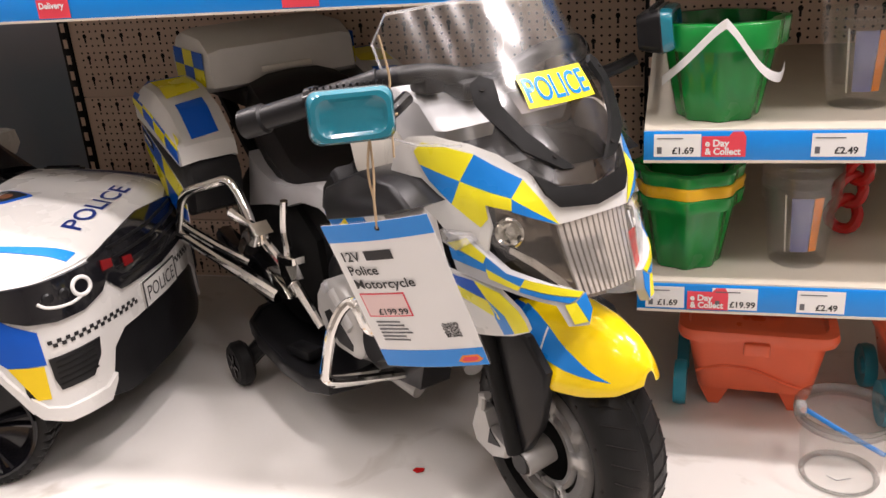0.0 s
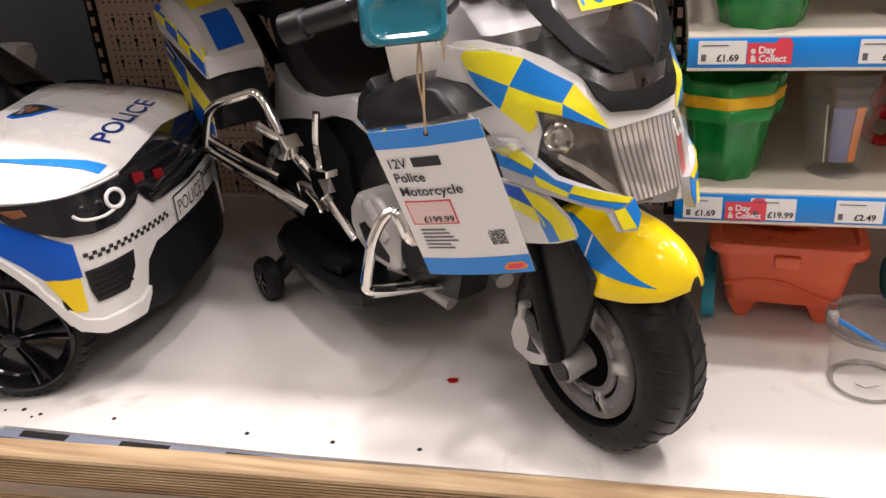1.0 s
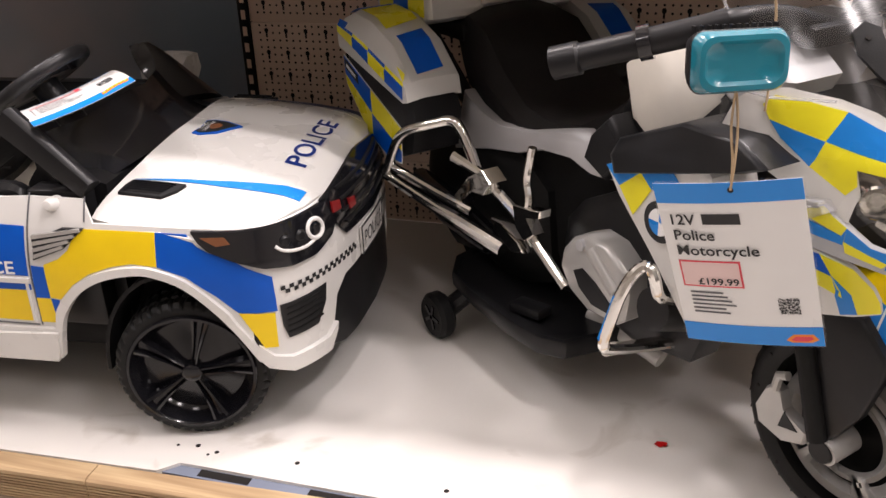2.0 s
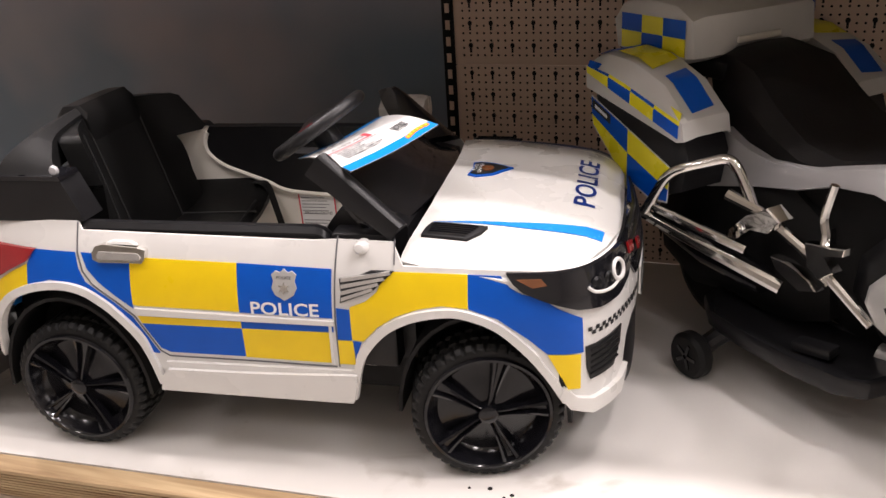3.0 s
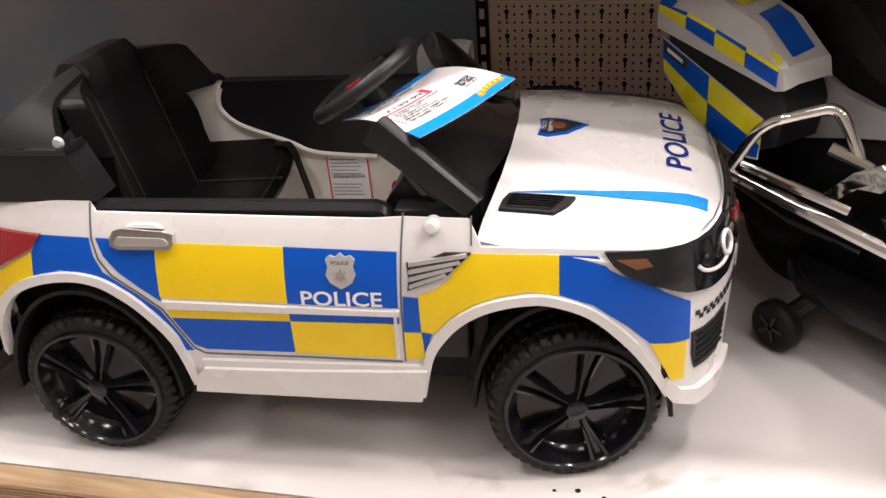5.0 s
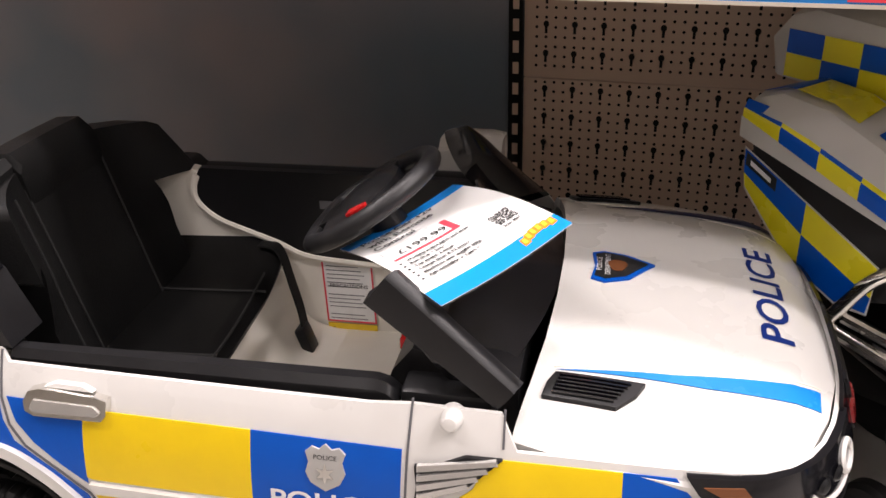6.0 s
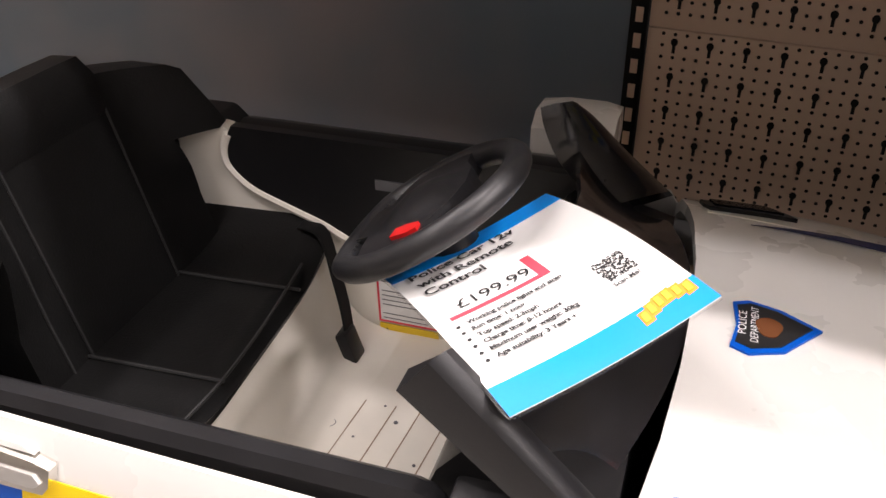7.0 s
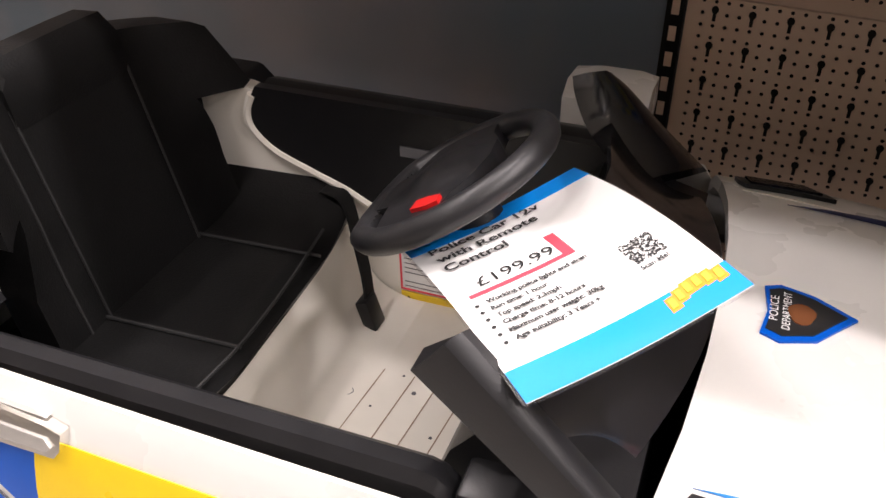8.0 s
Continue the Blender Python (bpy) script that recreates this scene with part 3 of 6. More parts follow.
# raised arch lips and the side skirts
for arch in (ARCH_R, ARCH_F):
    for sk in (skin, skin_far):
        cx = (arch[0][0] + arch[-1][0]) / 2
        arch = [(p.x, p.y) for p in catmull([(a, b, 0) for a, b in arch], 4)]
        inner = [(cx + (a - cx) * 0.985, b - 0.003) for a, b in arch]
        outer = [(cx + (a - cx) * 1.055, b + (0.0085 if b > 0.2 else 0.002)) for a, b in arch]
        part("arch_lip", sheet(inner + outer[::-1], sk, 0.012, 0.03, 0.007), WHITE, car)
for sk in (skin, skin_far):
    part("side_skirt", sheet([(.143, .131), (.452, .129), (.458, .150), (.461, .176), (.300, .170), (.160, .168), (.148, .155)], sk, 0.014, 0.03, 0.012), WHITE, car)
    part("skirt_ledge", sheet([(.150, .166), (.459, .172), (.461, .181), (.156, .178)], sk, 0.010, 0.03, 0.006), WHITE, car)
part("bumper_lip", sheet([(.750, .150), (.765, .128), (.80, .112), (.868, .114), (.886, .140), (.889, .152), (.868, .138), (.80, .136), (.775, .145), (.757, .166)], skin, 0.012, 0.012, 0.008), WHITE, car)

# chequered stickers on the side
SIDE = [
    ("Y", [(-.060, .326), (-.063, .292), (-.095, .278), (-.125, .256), (-.150, .232), (-.185, .235), (-.192, .262), (-.155, .264), (-.130, .288), (-.097, .309)]),
    ("B", [(-.186, .232), (-.152, .229), (-.142, .205), (-.147, .175), (-.178, .185)]),
    ("B", [(-.047, .347), (.024, .345), (.029, .322), (.040, .302), (.085, .272), (.112, .250), (.132, .215), (.146, .190), (.134, .190), (.113, .228), (.088, .264), (.055, .287), (.021, .299), (-.022, .303), (-.063, .291), (-.061, .326)]),
    ("B", [(.034, .345), (.058, .344), (.062, .333), (.116, .335), (.116, .264), (.090, .282), (.062, .303), (.044, .322)]),
    ("Y", [(.116, .341), (.288, .338), (.288, .267), (.122, .269), (.116, .271)]),
    ("B", [(.288, .338), (.432, .334), (.430, .263), (.288, .266)]),
    ("Y", [(.121, .252), (.288, .251), (.288, .240), (.126, .240)]),
    ("B", [(.288, .251), (.430, .250), (.430, .241), (.288, .240)]),
    ("B", [(.126, .240), (.288, .240), (.288, .193), (.165, .193), (.150, .199), (.136, .222)]),
    ("Y", [(.288, .240), (.424, .240), (.422, .190), (.288, .192)]),
    ("B", [(.437, .279), (.456, .277), (.456, .229), (.435, .229)]),
    ("Y", [(.435, .228), (.456, .228), (.458, .225), (.458, .189), (.434, .189)]),
    ("B", [(.457, .228), (.470, .226), (.459, .198)]),
    ("Y", [(.513, .333), (.627, .332), (.627, .285), (.59, .288), (.557, .282), (.524, .270), (.496, .252), (.473, .228), (.457, .230), (.457, .281), (.480, .290), (.497, .304), (.506, .322)]),
    ("B", [(.627, .332), (.672, .331), (.686, .315), (.702, .307), (.729, .301), (.752, .285), (.786, .266), (.788, .212), (.735, .218), (.708, .243), (.667, .272), (.627, .285)]),
    ("Y", [(.735, .217), (.784, .210), (.783, .155), (.764, .158)]),
]
for kind, poly in SIDE:
    part("sticker", sheet(poly, skin, 0.0008, 0.02, 0.0012), YELLOW if kind == "Y" else BLUE, car)
# the far side wears the same large checks
for kind, poly in SIDE:
    part("sticker", sheet(poly, skin_far, 0.0008, 0.05, 0.0012), YELLOW if kind == "Y" else BLUE, car)


def ribbon(pts, w):
    """Outline of a thin band along pts."""
    a, b = [], []
    for i, p in enumerate(pts):
        q, r = pts[min(i + 1, len(pts) - 1)], pts[max(i - 1, 0)]
        dx, dy = q[0] - r[0], q[1] - r[1]
        n = math.hypot(dx, dy)
        a.append((p[0] - dy / n * w / 2, p[1] + dx / n * w / 2))
        b.append((p[0] + dy / n * w / 2, p[1] - dx / n * w / 2))
    return a + b[::-1]


DOOR = [(.026, .386), (.028, .344), (.036, .318), (.052, .298), (.089, .273), (.115, .252), (.133, .220), (.148, .194), (.162, .186), (.30, .186), (.429, .184)]
# grey strips paint the shadow in the grooves round the door
part("door_seam", sheet(ribbon(DOOR, 0.0022), skin, 0.0008, 0.02, 0.0010), INKGREY, car)
part("door_seam", sheet(ribbon([(.433, .184), (.434, .26), (.437, .33), (.440, .377)], 0.0022), skin, 0.0008, 0.02, 0.0010), INKGREY, car)
part("door_seam", sheet(ribbon([(.523, .374), (.523, .342)], 0.002), skin, 0.0008, 0.02, 0.0010), INKGREY, car)
part("door_trim", sheet([(.119, .266), (.432, .260), (.432, .253), (.124, .255)], skin, 0.006, 0.03, 0.0055), WHITE, car)
part("door_trim", sheet(ribbon([(.426, .262), (.424, .188)], 0.004), skin, 0.004, 0.03, 0.003), WHITE, car)
# writing on the door
part("door_lettering", laid(letters("POLICE", 0.0185, 0.104, 0.0005), lambda u, v: skin(.307 + u, .2655 + v, 0.0022)), INKWHITE, car, "white lettering")
badge = [(.342, .325), (.348, .330), (.355, .328), (.361, .333), (.367, .328), (.374, .330), (.380, .325), (.377, .316), (.380, .306), (.375, .296), (.361, .288), (.347, .296), (.342, .306), (.345, .316)]
shield = part("door_shield", sheet(badge, skin, 0.002, 0.01, 0.0032), SILVER, car, "silver police shield")
part("shield_lettering", laid(letters("POLICE", 0.0042, 0.022), lambda u, v: skin(.350 + u, .319 + v, 0.0036)), INK, shield)
star = [(.361 + (0.0095 if k % 2 == 0 else 0.004) * math.sin(math.pi * k / 6), .306 + (0.0095 if k % 2 == 0 else 0.004) * math.cos(math.pi * k / 6)) for k in range(12)]
part("shield_star", sheet(star, skin, 0.001, 0.02, 0.0045), CHROME, shield)

# door handle, chrome side vent, tail lamp, knob
handle = part("door_handle", sheet([(.058, .348), (.063, .357), (.075, .360), (.095, .359), (.130, .357), (.146, .354), (.146, .342), (.141, .336), (.07, .335), (.060, .339)], skin, 0.010, 0.012, 0.010), CHROME, car, "chrome door handle")
part("handle_grip", sheet([(.066, .343), (.070, .351), (.134, .350), (.140, .345), (.136, .341), (.072, .340)], skin, 0.004, 0.012, 0.0125), BRIGHT, handle)
part("handle_cup", sheet([(.078, .360), (.090, .364), (.118, .3635), (.130, .359)], skin, 0.006, 0.012, 0.006), WHITE, car)
part("side_vent", sheet([(.444, .322), (.470, .326), (.490, .334), (.523, .334), (.505, .318), (.492, .306), (.444, .288), (.446, .303)], skin, 0.004, 0.015, 0.004), BLACK, car, "dark side vent with chrome slats")
bm = bmesh.new()
for k in range(4):
    add(bm, sheet([(.447, .292 + k * .0090), (.494 + k * .0085, .3085 + k * .0075), (.492 + k * .0085, .3125 + k * .0075), (.447, .2975 + k * .0090)], skin, 0.004, 0.012, 0.0075))
part("vent_slat", bm, BRIGHT, car)
part("tail_lamp", sheet([(-.205, .350), (-.12, .352), (-.045, .348), (-.060, .330), (-.095, .314), (-.130, .294), (-.170, .292), (-.205, .302)], skin, 0.006, 0.012, 0.006), TAILRED, car, "dark red tail lamp")
part("mirror_peg", lathe(bmesh.new(), [(0, 0.016), (.006, .015), (.009, .010), (.010, 0), (.012, -.01)], 16, "z", Matrix.Translation(skin(.476, .363, 0.0)) @ pose(0, 0, 0, 75)), WHITE, car)

# headlights, nose and grille
for sk in (skin, skin_far):
    lamp = part("headlight", sheet([(.680, .336), (.690, .322), (.703, .311), (.735, .298), (.777, .282), (.815, .276), (.860, .277), (.900, .290), (.915, .304), (.905, .338), (.80, .336)], sk, 0.010, 0.008, 0.0065), GLOSS, car, "black headlight with a white ring")
    part("amber_lens", sheet([(.694, .329), (.728, .330), (.736, .321), (.716, .318)], sk, 0.001, 0.012, 0.0078), AMBER, lamp)
    ring = [sk(.868 + 0.0155 * math.cos(a), .312 + 0.0130 * math.sin(a), 0.0065) for a in [2 * math.pi * k / 24 for k in range(24)]]
    bm = tube(bmesh.new(), ring, 0.0034, 8, True)
    tube(bm, catmull([sk(s, z, 0.0065) for s, z in ((.796, .309), (.806, .301), (.824, .296), (.846, .295), (.868, .300))], 5), 0.0026, 8)
    part("light_ring", bm, WHITE, lamp)
    bm = bmesh.new()
    for s in (.812, .838):
        lathe(bm, [(0, 0.004), (.006, .003), (.009, 0.0)], 16, "z", Matrix.Translation(sk(s, .312, 0.0065)) @ ((sk(s, .312, 0.1) - sk(s, .312, 0.0)).to_track_quat("Z", "Y").to_matrix().to_4x4()))
    part("bulb", bm, BLACK, lamp)
gr = [(.912, .306), (.930, .285), (.940, .275), (FRONT_S, .268)]
gt = [(.900, .340), (.96, .352), (1.03, .360), (FRONT_S, .363)]
grille = part("grille", sheet(gr + far(gr) + list(reversed(gt + far(gt))), skin, 0.004, 0.02, 0.004), GLOSS, car, "black nose grille")
bm = bmesh.new()
for k in range(4):
    z = .290 + k * .017
    a = [(.945, z), (FRONT_S, z - .004)]
    b = [(.945, z + .004), (FRONT_S, z)]
    add(bm, sheet(a + far(a) + list(reversed(b + far(b))), skin, 0.003, 0.03, 0.007))
part("grille_bar", bm, BLACK, grille)
for s, z in ((.925, .325), (.972, .313)):
    part("red_marker", sheet([(s - .012, z - .007), (s + .010, z - .008), (s + .013, z + .004), (s - .008, z + .008)], skin, 0.003, 0.02, 0.0095), DARKRED, grille, "small red lamp")
# number plate of the toy
px0, pz0 = .990, .2165
plate = part("front_plate", sheet(rect(px0, pz0, px0 + .118, pz0 + .046), skin, 0.004, 0.015, 0.006), WHITE, car, "white plate reading POLICE")
fr = [ribbon([(px0, pz0), (px0 + .118, pz0)], .003), ribbon([(px0, pz0 + .046), (px0 + .118, pz0 + .046)], .003), ribbon([(px0, pz0), (px0, pz0 + .046)], .003), ribbon([(px0 + .118, pz0), (px0 + .118, pz0 + .046)], .003)]
bm = bmesh.new()
for f in fr:
    add(bm, sheet(f, skin, 0.001, 0.02, 0.0068))
part("plate_border", bm, INK, plate)
part("plate_lettering", laid(letters("POLICE", 0.024, 0.098), lambda u, v: skin(px0 + .010 + u, pz0 + .011 + v, 0.0068)), INK, plate)
for k in range(13):
    for j in range(2):
        s0 = .796 + (k * 2 + j) * .0068
        z0 = .2355 + (0.0062 if j == 0 else 0.0)
        part("check", sheet(rect(s0, z0, s0 + .0068, z0 + .0062), skin, 0.0006, 0.02, 0.0012), INK, car)
        if k < 5:
            s1 = 1.125 + (k * 2 + j) * .0068
            part("check", sheet(rect(s1, z0 + .005, s1 + .0068, z0 + .0112), skin, 0.0006, 0.02, 0.0012), INK, car)
for sk in (skin, skin_far):
    fog = part("fog_grille", sheet([(.792, .219), (.876, .222), (.872, .195), (.852, .166), (.800, .165), (.794, .185)], sk, 0.004, 0.012, 0.002), BLACK, car)
    bm = bmesh.new()
    for k in range(5):
        add(bm, sheet(ribbon([(.800, .174 + k * .0095), (.862, .178 + k * .0095)], .0026), sk, 0.002, 0.02, 0.004))
    part("fog_bar", bm, MATTE, fog)
lw = [(.886, .128), (.905, .192), (.93, .214), (FRONT_S, .217)]
ll = [(.884, .110), (.92, .100), (FRONT_S, .098)]
part("lower_grille", sheet(ll + far(ll) + list(reversed(lw + far(lw))), lambda s, z, o: skin(s, z, o - 0.004), 0.02, 0.02), BLACK, car)

# bonnet
hn = [(.528, .026), (.60, .014), (.68, .010), (.742, .016), (.771, .036), (.790, .064), (.810, .105), (.829, .17), (.835, MID)]
hb = [(.540, .085), (.549, .14), (.555, .21), (.557, MID)]
hf = lambda pts: [(a, 2 * MID - b) for a, b in reversed(pts)][1:]
part("bonnet", sheet(hn + hf(hn) + list(reversed(hb + hf(hb))), hood, 0.014, 0.02), WHITE, car)
part("bonnet_stripe", sheet([(.562, .100), (.673, .109), (.806, .131), (.803, .106), (.698, .099)], hood, 0.0006, 0.02, 0.0012), SKY, car)
part("bonnet_stripe", sheet([(.600, .444), (.641, .452), (.726, .465), (.809, .479), (.804, .455), (.72, .447)], hood, 0.0006, 0.015, 0.0025), NAVY, car)
part("bonnet_crease", sheet(ribbon([(.56, .104), (.67, .114), (.808, .137)], .0016), hood, 0.001, 0.02, 0.0006), IVORY, car)
part("bonnet_crease", sheet(ribbon([(.56, 2 * MID - .104), (.67, 2 * MID - .114), (.808, 2 * MID - .137)], .0016), hood, 0.001, 0.02, 0.0006), IVORY, car)
vent = [(.551, .066), (.555, .082), (.562, .094), (.644, .090), (.636, .076), (.618, .060)]
for k in range(2):
    pts = vent if k == 0 else [(a, 2 * MID - b) for a, b in reversed(vent)]
    v = part("bonnet_vent", sheet(pts, hood, 0.006, 0.015, 0.0045), BLACK, car, "black bonnet vent")
    bm = bmesh.new()
    for j in range(6):
        y = .0685 + j * .0040
        q = [(.560 + j * .0012, y), (.616 + j * .003, y - .004), (.616 + j * .003, y - .0024), (.560 + j * .0012, y + .0016)]
        if k:
            q = [(a, 2 * MID - b) for a, b in reversed(q)]
        add(bm, sheet(q, hood, 0.003, 0.03, 0.0072))
    part("vent_slat", bm, GLOSS, v)
part("bonnet_lettering", laid(letters("POLICE", 0.031, 0.188, 0.0006), lambda u, v: hood(.789 - v, .182 + u, 0.0012)), DEEPBLUE, car, "deep blue lettering")
# badge on the bonnet
bd = [(.588, .300), (.600, .306), (.625, .300), (.656, MID - .003), (.628, .246), (.602, .236), (.588, .242), (.592, .27)]
crest = part("bonnet_crest", sheet(bd, hood, 0.002, 0.012, 0.0022), BLUE, car, "dark blue and gold crest sticker")
cx, cy = sum(a for a, b in bd) / 8, sum(b for a, b in bd) / 8
part("crest_field", sheet([(cx + (a - cx) * .84, cy + (b - cy) * .84) for a, b in bd], hood, 0.0008, 0.012, 0.0030), INK, crest)
part("crest_emblem", sheet([(cx + .006 + .010 * math.cos(t) * (1 + .12 * math.sin(3 * t)), cy - .002 + .0125 * math.sin(t)) for t in [math.pi * k / 8 for k in range(16)]], hood, 0.0008, 0.02, 0.0038), AMBER, crest, "brown and gold emblem")
part("crest_lettering", laid(letters("POLICE", 0.0062, 0.030), lambda u, v: hood(.599 - v, .257 + u, 0.0036)), INKWHITE, crest)
part("crest_lettering", laid(letters("DEPARTMENT", 0.0058, 0.046), lambda u, v: hood(.608 - v, .249 + u, 0.0036)), INKWHITE, crest)

# wheel wells and chassis
part("chassis", box(bmesh.new(), -.13, .80, .10, 2 * MID - .10, .085, .138, None, .01), MATTE, car)
for x in (-.018, 0.64):
    for y0, y1 in ((.010, .10), (2 * MID - .10, 2 * MID - .010)):
        b = bmesh.new()
        n = 16
        sec = []
        for k in range(n + 1):
            a = math.pi * k / n
            sec.append([Vector((x + .128 * math.cos(a), y, .105 + .165 * math.sin(a))) for y in (y0, y1)] + [Vector((x + .122 * math.cos(a), y, .105 + .159 * math.sin(a))) for y in (y1, y0)])
        loft(b, sec)
        part("wheel_well", b, MATTE, car)
        # added black plate that gives the arch its dark, shaded inside
        part("inner_arch", box(bmesh.new(), x - .145, x + (.145 if x < .3 else .100), (y1 if y0 < .1 else y0) - .003, (y1 if y0 < .1 else y0) + .003, .085, .296, None, .002), MATTE, car)


def car_wheel(parent, x, y, out, steer=0.0):
    """A wheel with its face at y; out is -1 where it faces the camera's side."""
    R = 0.112
    b = bmesh.new()
    rows = [(.089, 0.0, 0), (.092, .003, 0), (.102, .003, 0), (.1065, .0045, 1), (.1120, .011, 1), (.1125, .026, 1), (.1085, .0275, 0), (.1085, .0305, 0), (.1125, .032, 2), (.1125, .053, 2), (.1085, .0545, 0), (.1085, .0575, 0), (.1125, .059, 1), (.1120, .076, 1), (.1065, .082, 1), (.100, .085, 0), (.08, .085, 0)]
    n = 168
    rings = []
    for r, h, k in rows:
        ring = []
        for i in range(n):
            a = 2 * math.pi * i / n
            low = (k == 1 and i % 4 == 0) or (k == 2 and (i + 2) % 4 == 0)
            rr = r - (0.0042 if low else 0.0)
            tw = a + (0.02 * (h - .04) / .04)
            ring.append(b.verts.new((rr * math.cos(tw), rr * math.sin(tw), h)))
        rings.append(ring)
    for p, q in zip(rings, rings[1:]):
        for i in range(n):
            b.faces.new((p[i], p[(i + 1) % n], q[(i + 1) % n], q[i]))
    m = Matrix.Translation((x, y + .04 * -out, R)) @ Matrix.Rotation(radians(steer), 4, "Z") @ Matrix.Translation((0, .04 * out, 0)) @ Matrix.Rotation(radians(-90 if out < 0 else 90), 4, "X") @ Matrix.Rotation(radians(-3), 4, "Z")
    bmesh.ops.transform(b, matrix=m, verts=b.verts)
    tyre = part("tyre", b, RUBBER, parent, angle=30)
    b = bmesh.new()
    lathe(b, [(.095, .001), (.093, -.003), (.089, -.003), (.086, .002), (.083, .014), (.074, .024), (.050, .022), (.024, .014), (0, .012)], 60)
    rim = b
    # five pairs of curved spoke ridges with a sunk valley between them
    for k in range(5):
        a = 2 * math.pi * k / 5
        rows_ = []
        for w, h in ((-1.25, .014), (-1.0, .002), (-.62, .0005), (-.30, .008), (.30, .008), (.62, .0005), (1.0, .002), (1.25, .014)):
            p = [Vector((r * math.cos(a + v * w), r * math.sin(a + v * w), h + dz)) for r, v, dz in ((.014, .30, .000), (.030, .155, .001), (.050, .135, .002), (.070, .135, .001), (.088, .150, -.001))]
            rows_.append(catmull(p, 4))
        vs = [[rim.verts.new(q) for q in r] for r in rows_]
        for p, q in zip(vs, vs[1:]):
            for n0 in range(len(p) - 1):
                rim.faces.new((p[n0], p[n0 + 1], q[n0 + 1], q[n0]))
    lathe(rim, [(0, -.003), (.011, -.003), (.0145, -.001), (.016, .004), (.017, .018)], 8)
    part("rim", rim, RIMBLACK, tyre, "glossy black five-spoke rim", angle=40).data.transform(m)
    return tyre


for wx in (-.018, 0.64):
    car_wheel(car, wx, 0.004, -1, 12 if wx > .3 else 0)
    car_wheel(car, wx, 2 * MID - 0.004, 1, 12 if wx > .3 else 0)

# cabin: sills, tub, seat
part("door_top", loft(bmesh.new(), [[Vector((x, y, z - dz)) for y, z in ((.038, .360), (.0385, .376), (.045, .384), (.058, .383), (.066, .376), (.062, .356))] for x, dz in [(.032 + .37 * k / 12, 0.0) for k in range(13)] + [(.412, .003), (.420, .010), (.424, .020)]]), BLACK, car, "black door top trim")
part("door_top", loft(bmesh.new(), [[Vector((x, y, z)) for y, z in ((.475, .365), (.462, .392), (.466, .413), (.482, .418), (.502, .412), (.520, .390), (.516, .365))] for x in [.046 + .394 * k / 12 for k in range(13)]]), BLACK, car, "black door top trim")
part("cabin_floor", box(bmesh.new(), -.04, .47, .06, 2 * MID - .06, .150, .165, None, .002), IVORY, car, "ivory moulded cabin floor")
bm = bmesh.new()
for gx in (.234, .269, .297, .328):
    box(bm, gx - .0006, gx + .0006, .10, .345, .1648, .1656, Matrix.Translation((gx, .28, 0)) @ Matrix.Rotation(radians(-4), 4, "Z") @ Matrix.Translation((-gx, -.28, 0)))
part("floor_groove", bm, GROOVE, car)
bm = bmesh.new()
for gx, gy, gr in ((.282, .321, .0022), (.321, .268, .0016), (.247, .288, .0012), (.262, .342, .0012)):
    part("floor_screw", lathe(bmesh.new(), [(0, .0008), (gr, .0008), (gr * 1.2, 0)], 10, "z", pose(gx, gy, .165)), INKGREY, car)
tube(bm, catmull([(.205, .300, .1662), (.215, .306, .1662), (.222, .300, .1662), (.216, .292, .1662), (.209, .297, .1662)], 4), .0006, 5)
part("floor_speck", bm, INKGREY, car)
# the ivory plinth under the seat sweeps down to the floor
pl_ = catmull([(.110, 0, .262), (.142, 0, .258), (.152, 0, .235), (.162, 0, .205), (.182, 0, .180), (.212, 0, .168), (.236, 0, .1652)], 5)
part("seat_plinth", loft(bmesh.new(), [[Vector((p.x, y, p.z)) for p in pl_] + [Vector((.236, y, .160)), Vector((.110, y, .160))] for y in (.062, .20, .35, .470)]), IVORY, car, "ivory plinth under the seat", angle=50)
part("cabin_wall", box(bmesh.new(), .15, .422, .046, .060, .14, .368, None, .004), IVORY, car)
part("cabin_wall", box(bmesh.new(), -.05, .149, .046, .060, .295, .372, None, .004), IVORY, car)
part("kick_panel", box(bmesh.new(), .424, .510, .041, .105, .16, .376, None, .006), BLACK, car)
far_wall = lambda u, v, o: Vector((u, .476 - (v - .14) * .06 - o, v))
wf = [(-.06, .15), (.46, .15), (.46, .372), (.05, .372), (.044, .410), (.03, .414), (-.06, .414)]
part("cabin_wall", sheet(wf, far_wall, 0.02, 0.05), IVORY, car)
CUT = [(.042, .412), (.034, .392), (.037, .370), (.062, .346), (.105, .328), (.148, .312), (.185, .294), (.24, .287), (.30, .284)]
CUT = [(p.x, p.y) for p in catmull([(a, b, 0) for a, b in CUT], 4)]
part("door_inner", sheet(CUT + [(.44, .282), (.46, .415), (.30, .419), (.046, .419)], lambda u, v, o: far_wall(u, v, o + .006), 0.012, 0.05), BLACK, car, "black inner door panel")
part("wall_lip", tube(bmesh.new(), [far_wall(a - .002, b - .004, .004) for a, b in CUT], .0055, 8), IVORY, car)
part("door_pull", sheet([(.215, .366), (.262, .366), (.262, .378), (.215, .378)], lambda u, v, o: far_wall(u, v, o + .008), 0.004, 0.05), INKGREY, car)
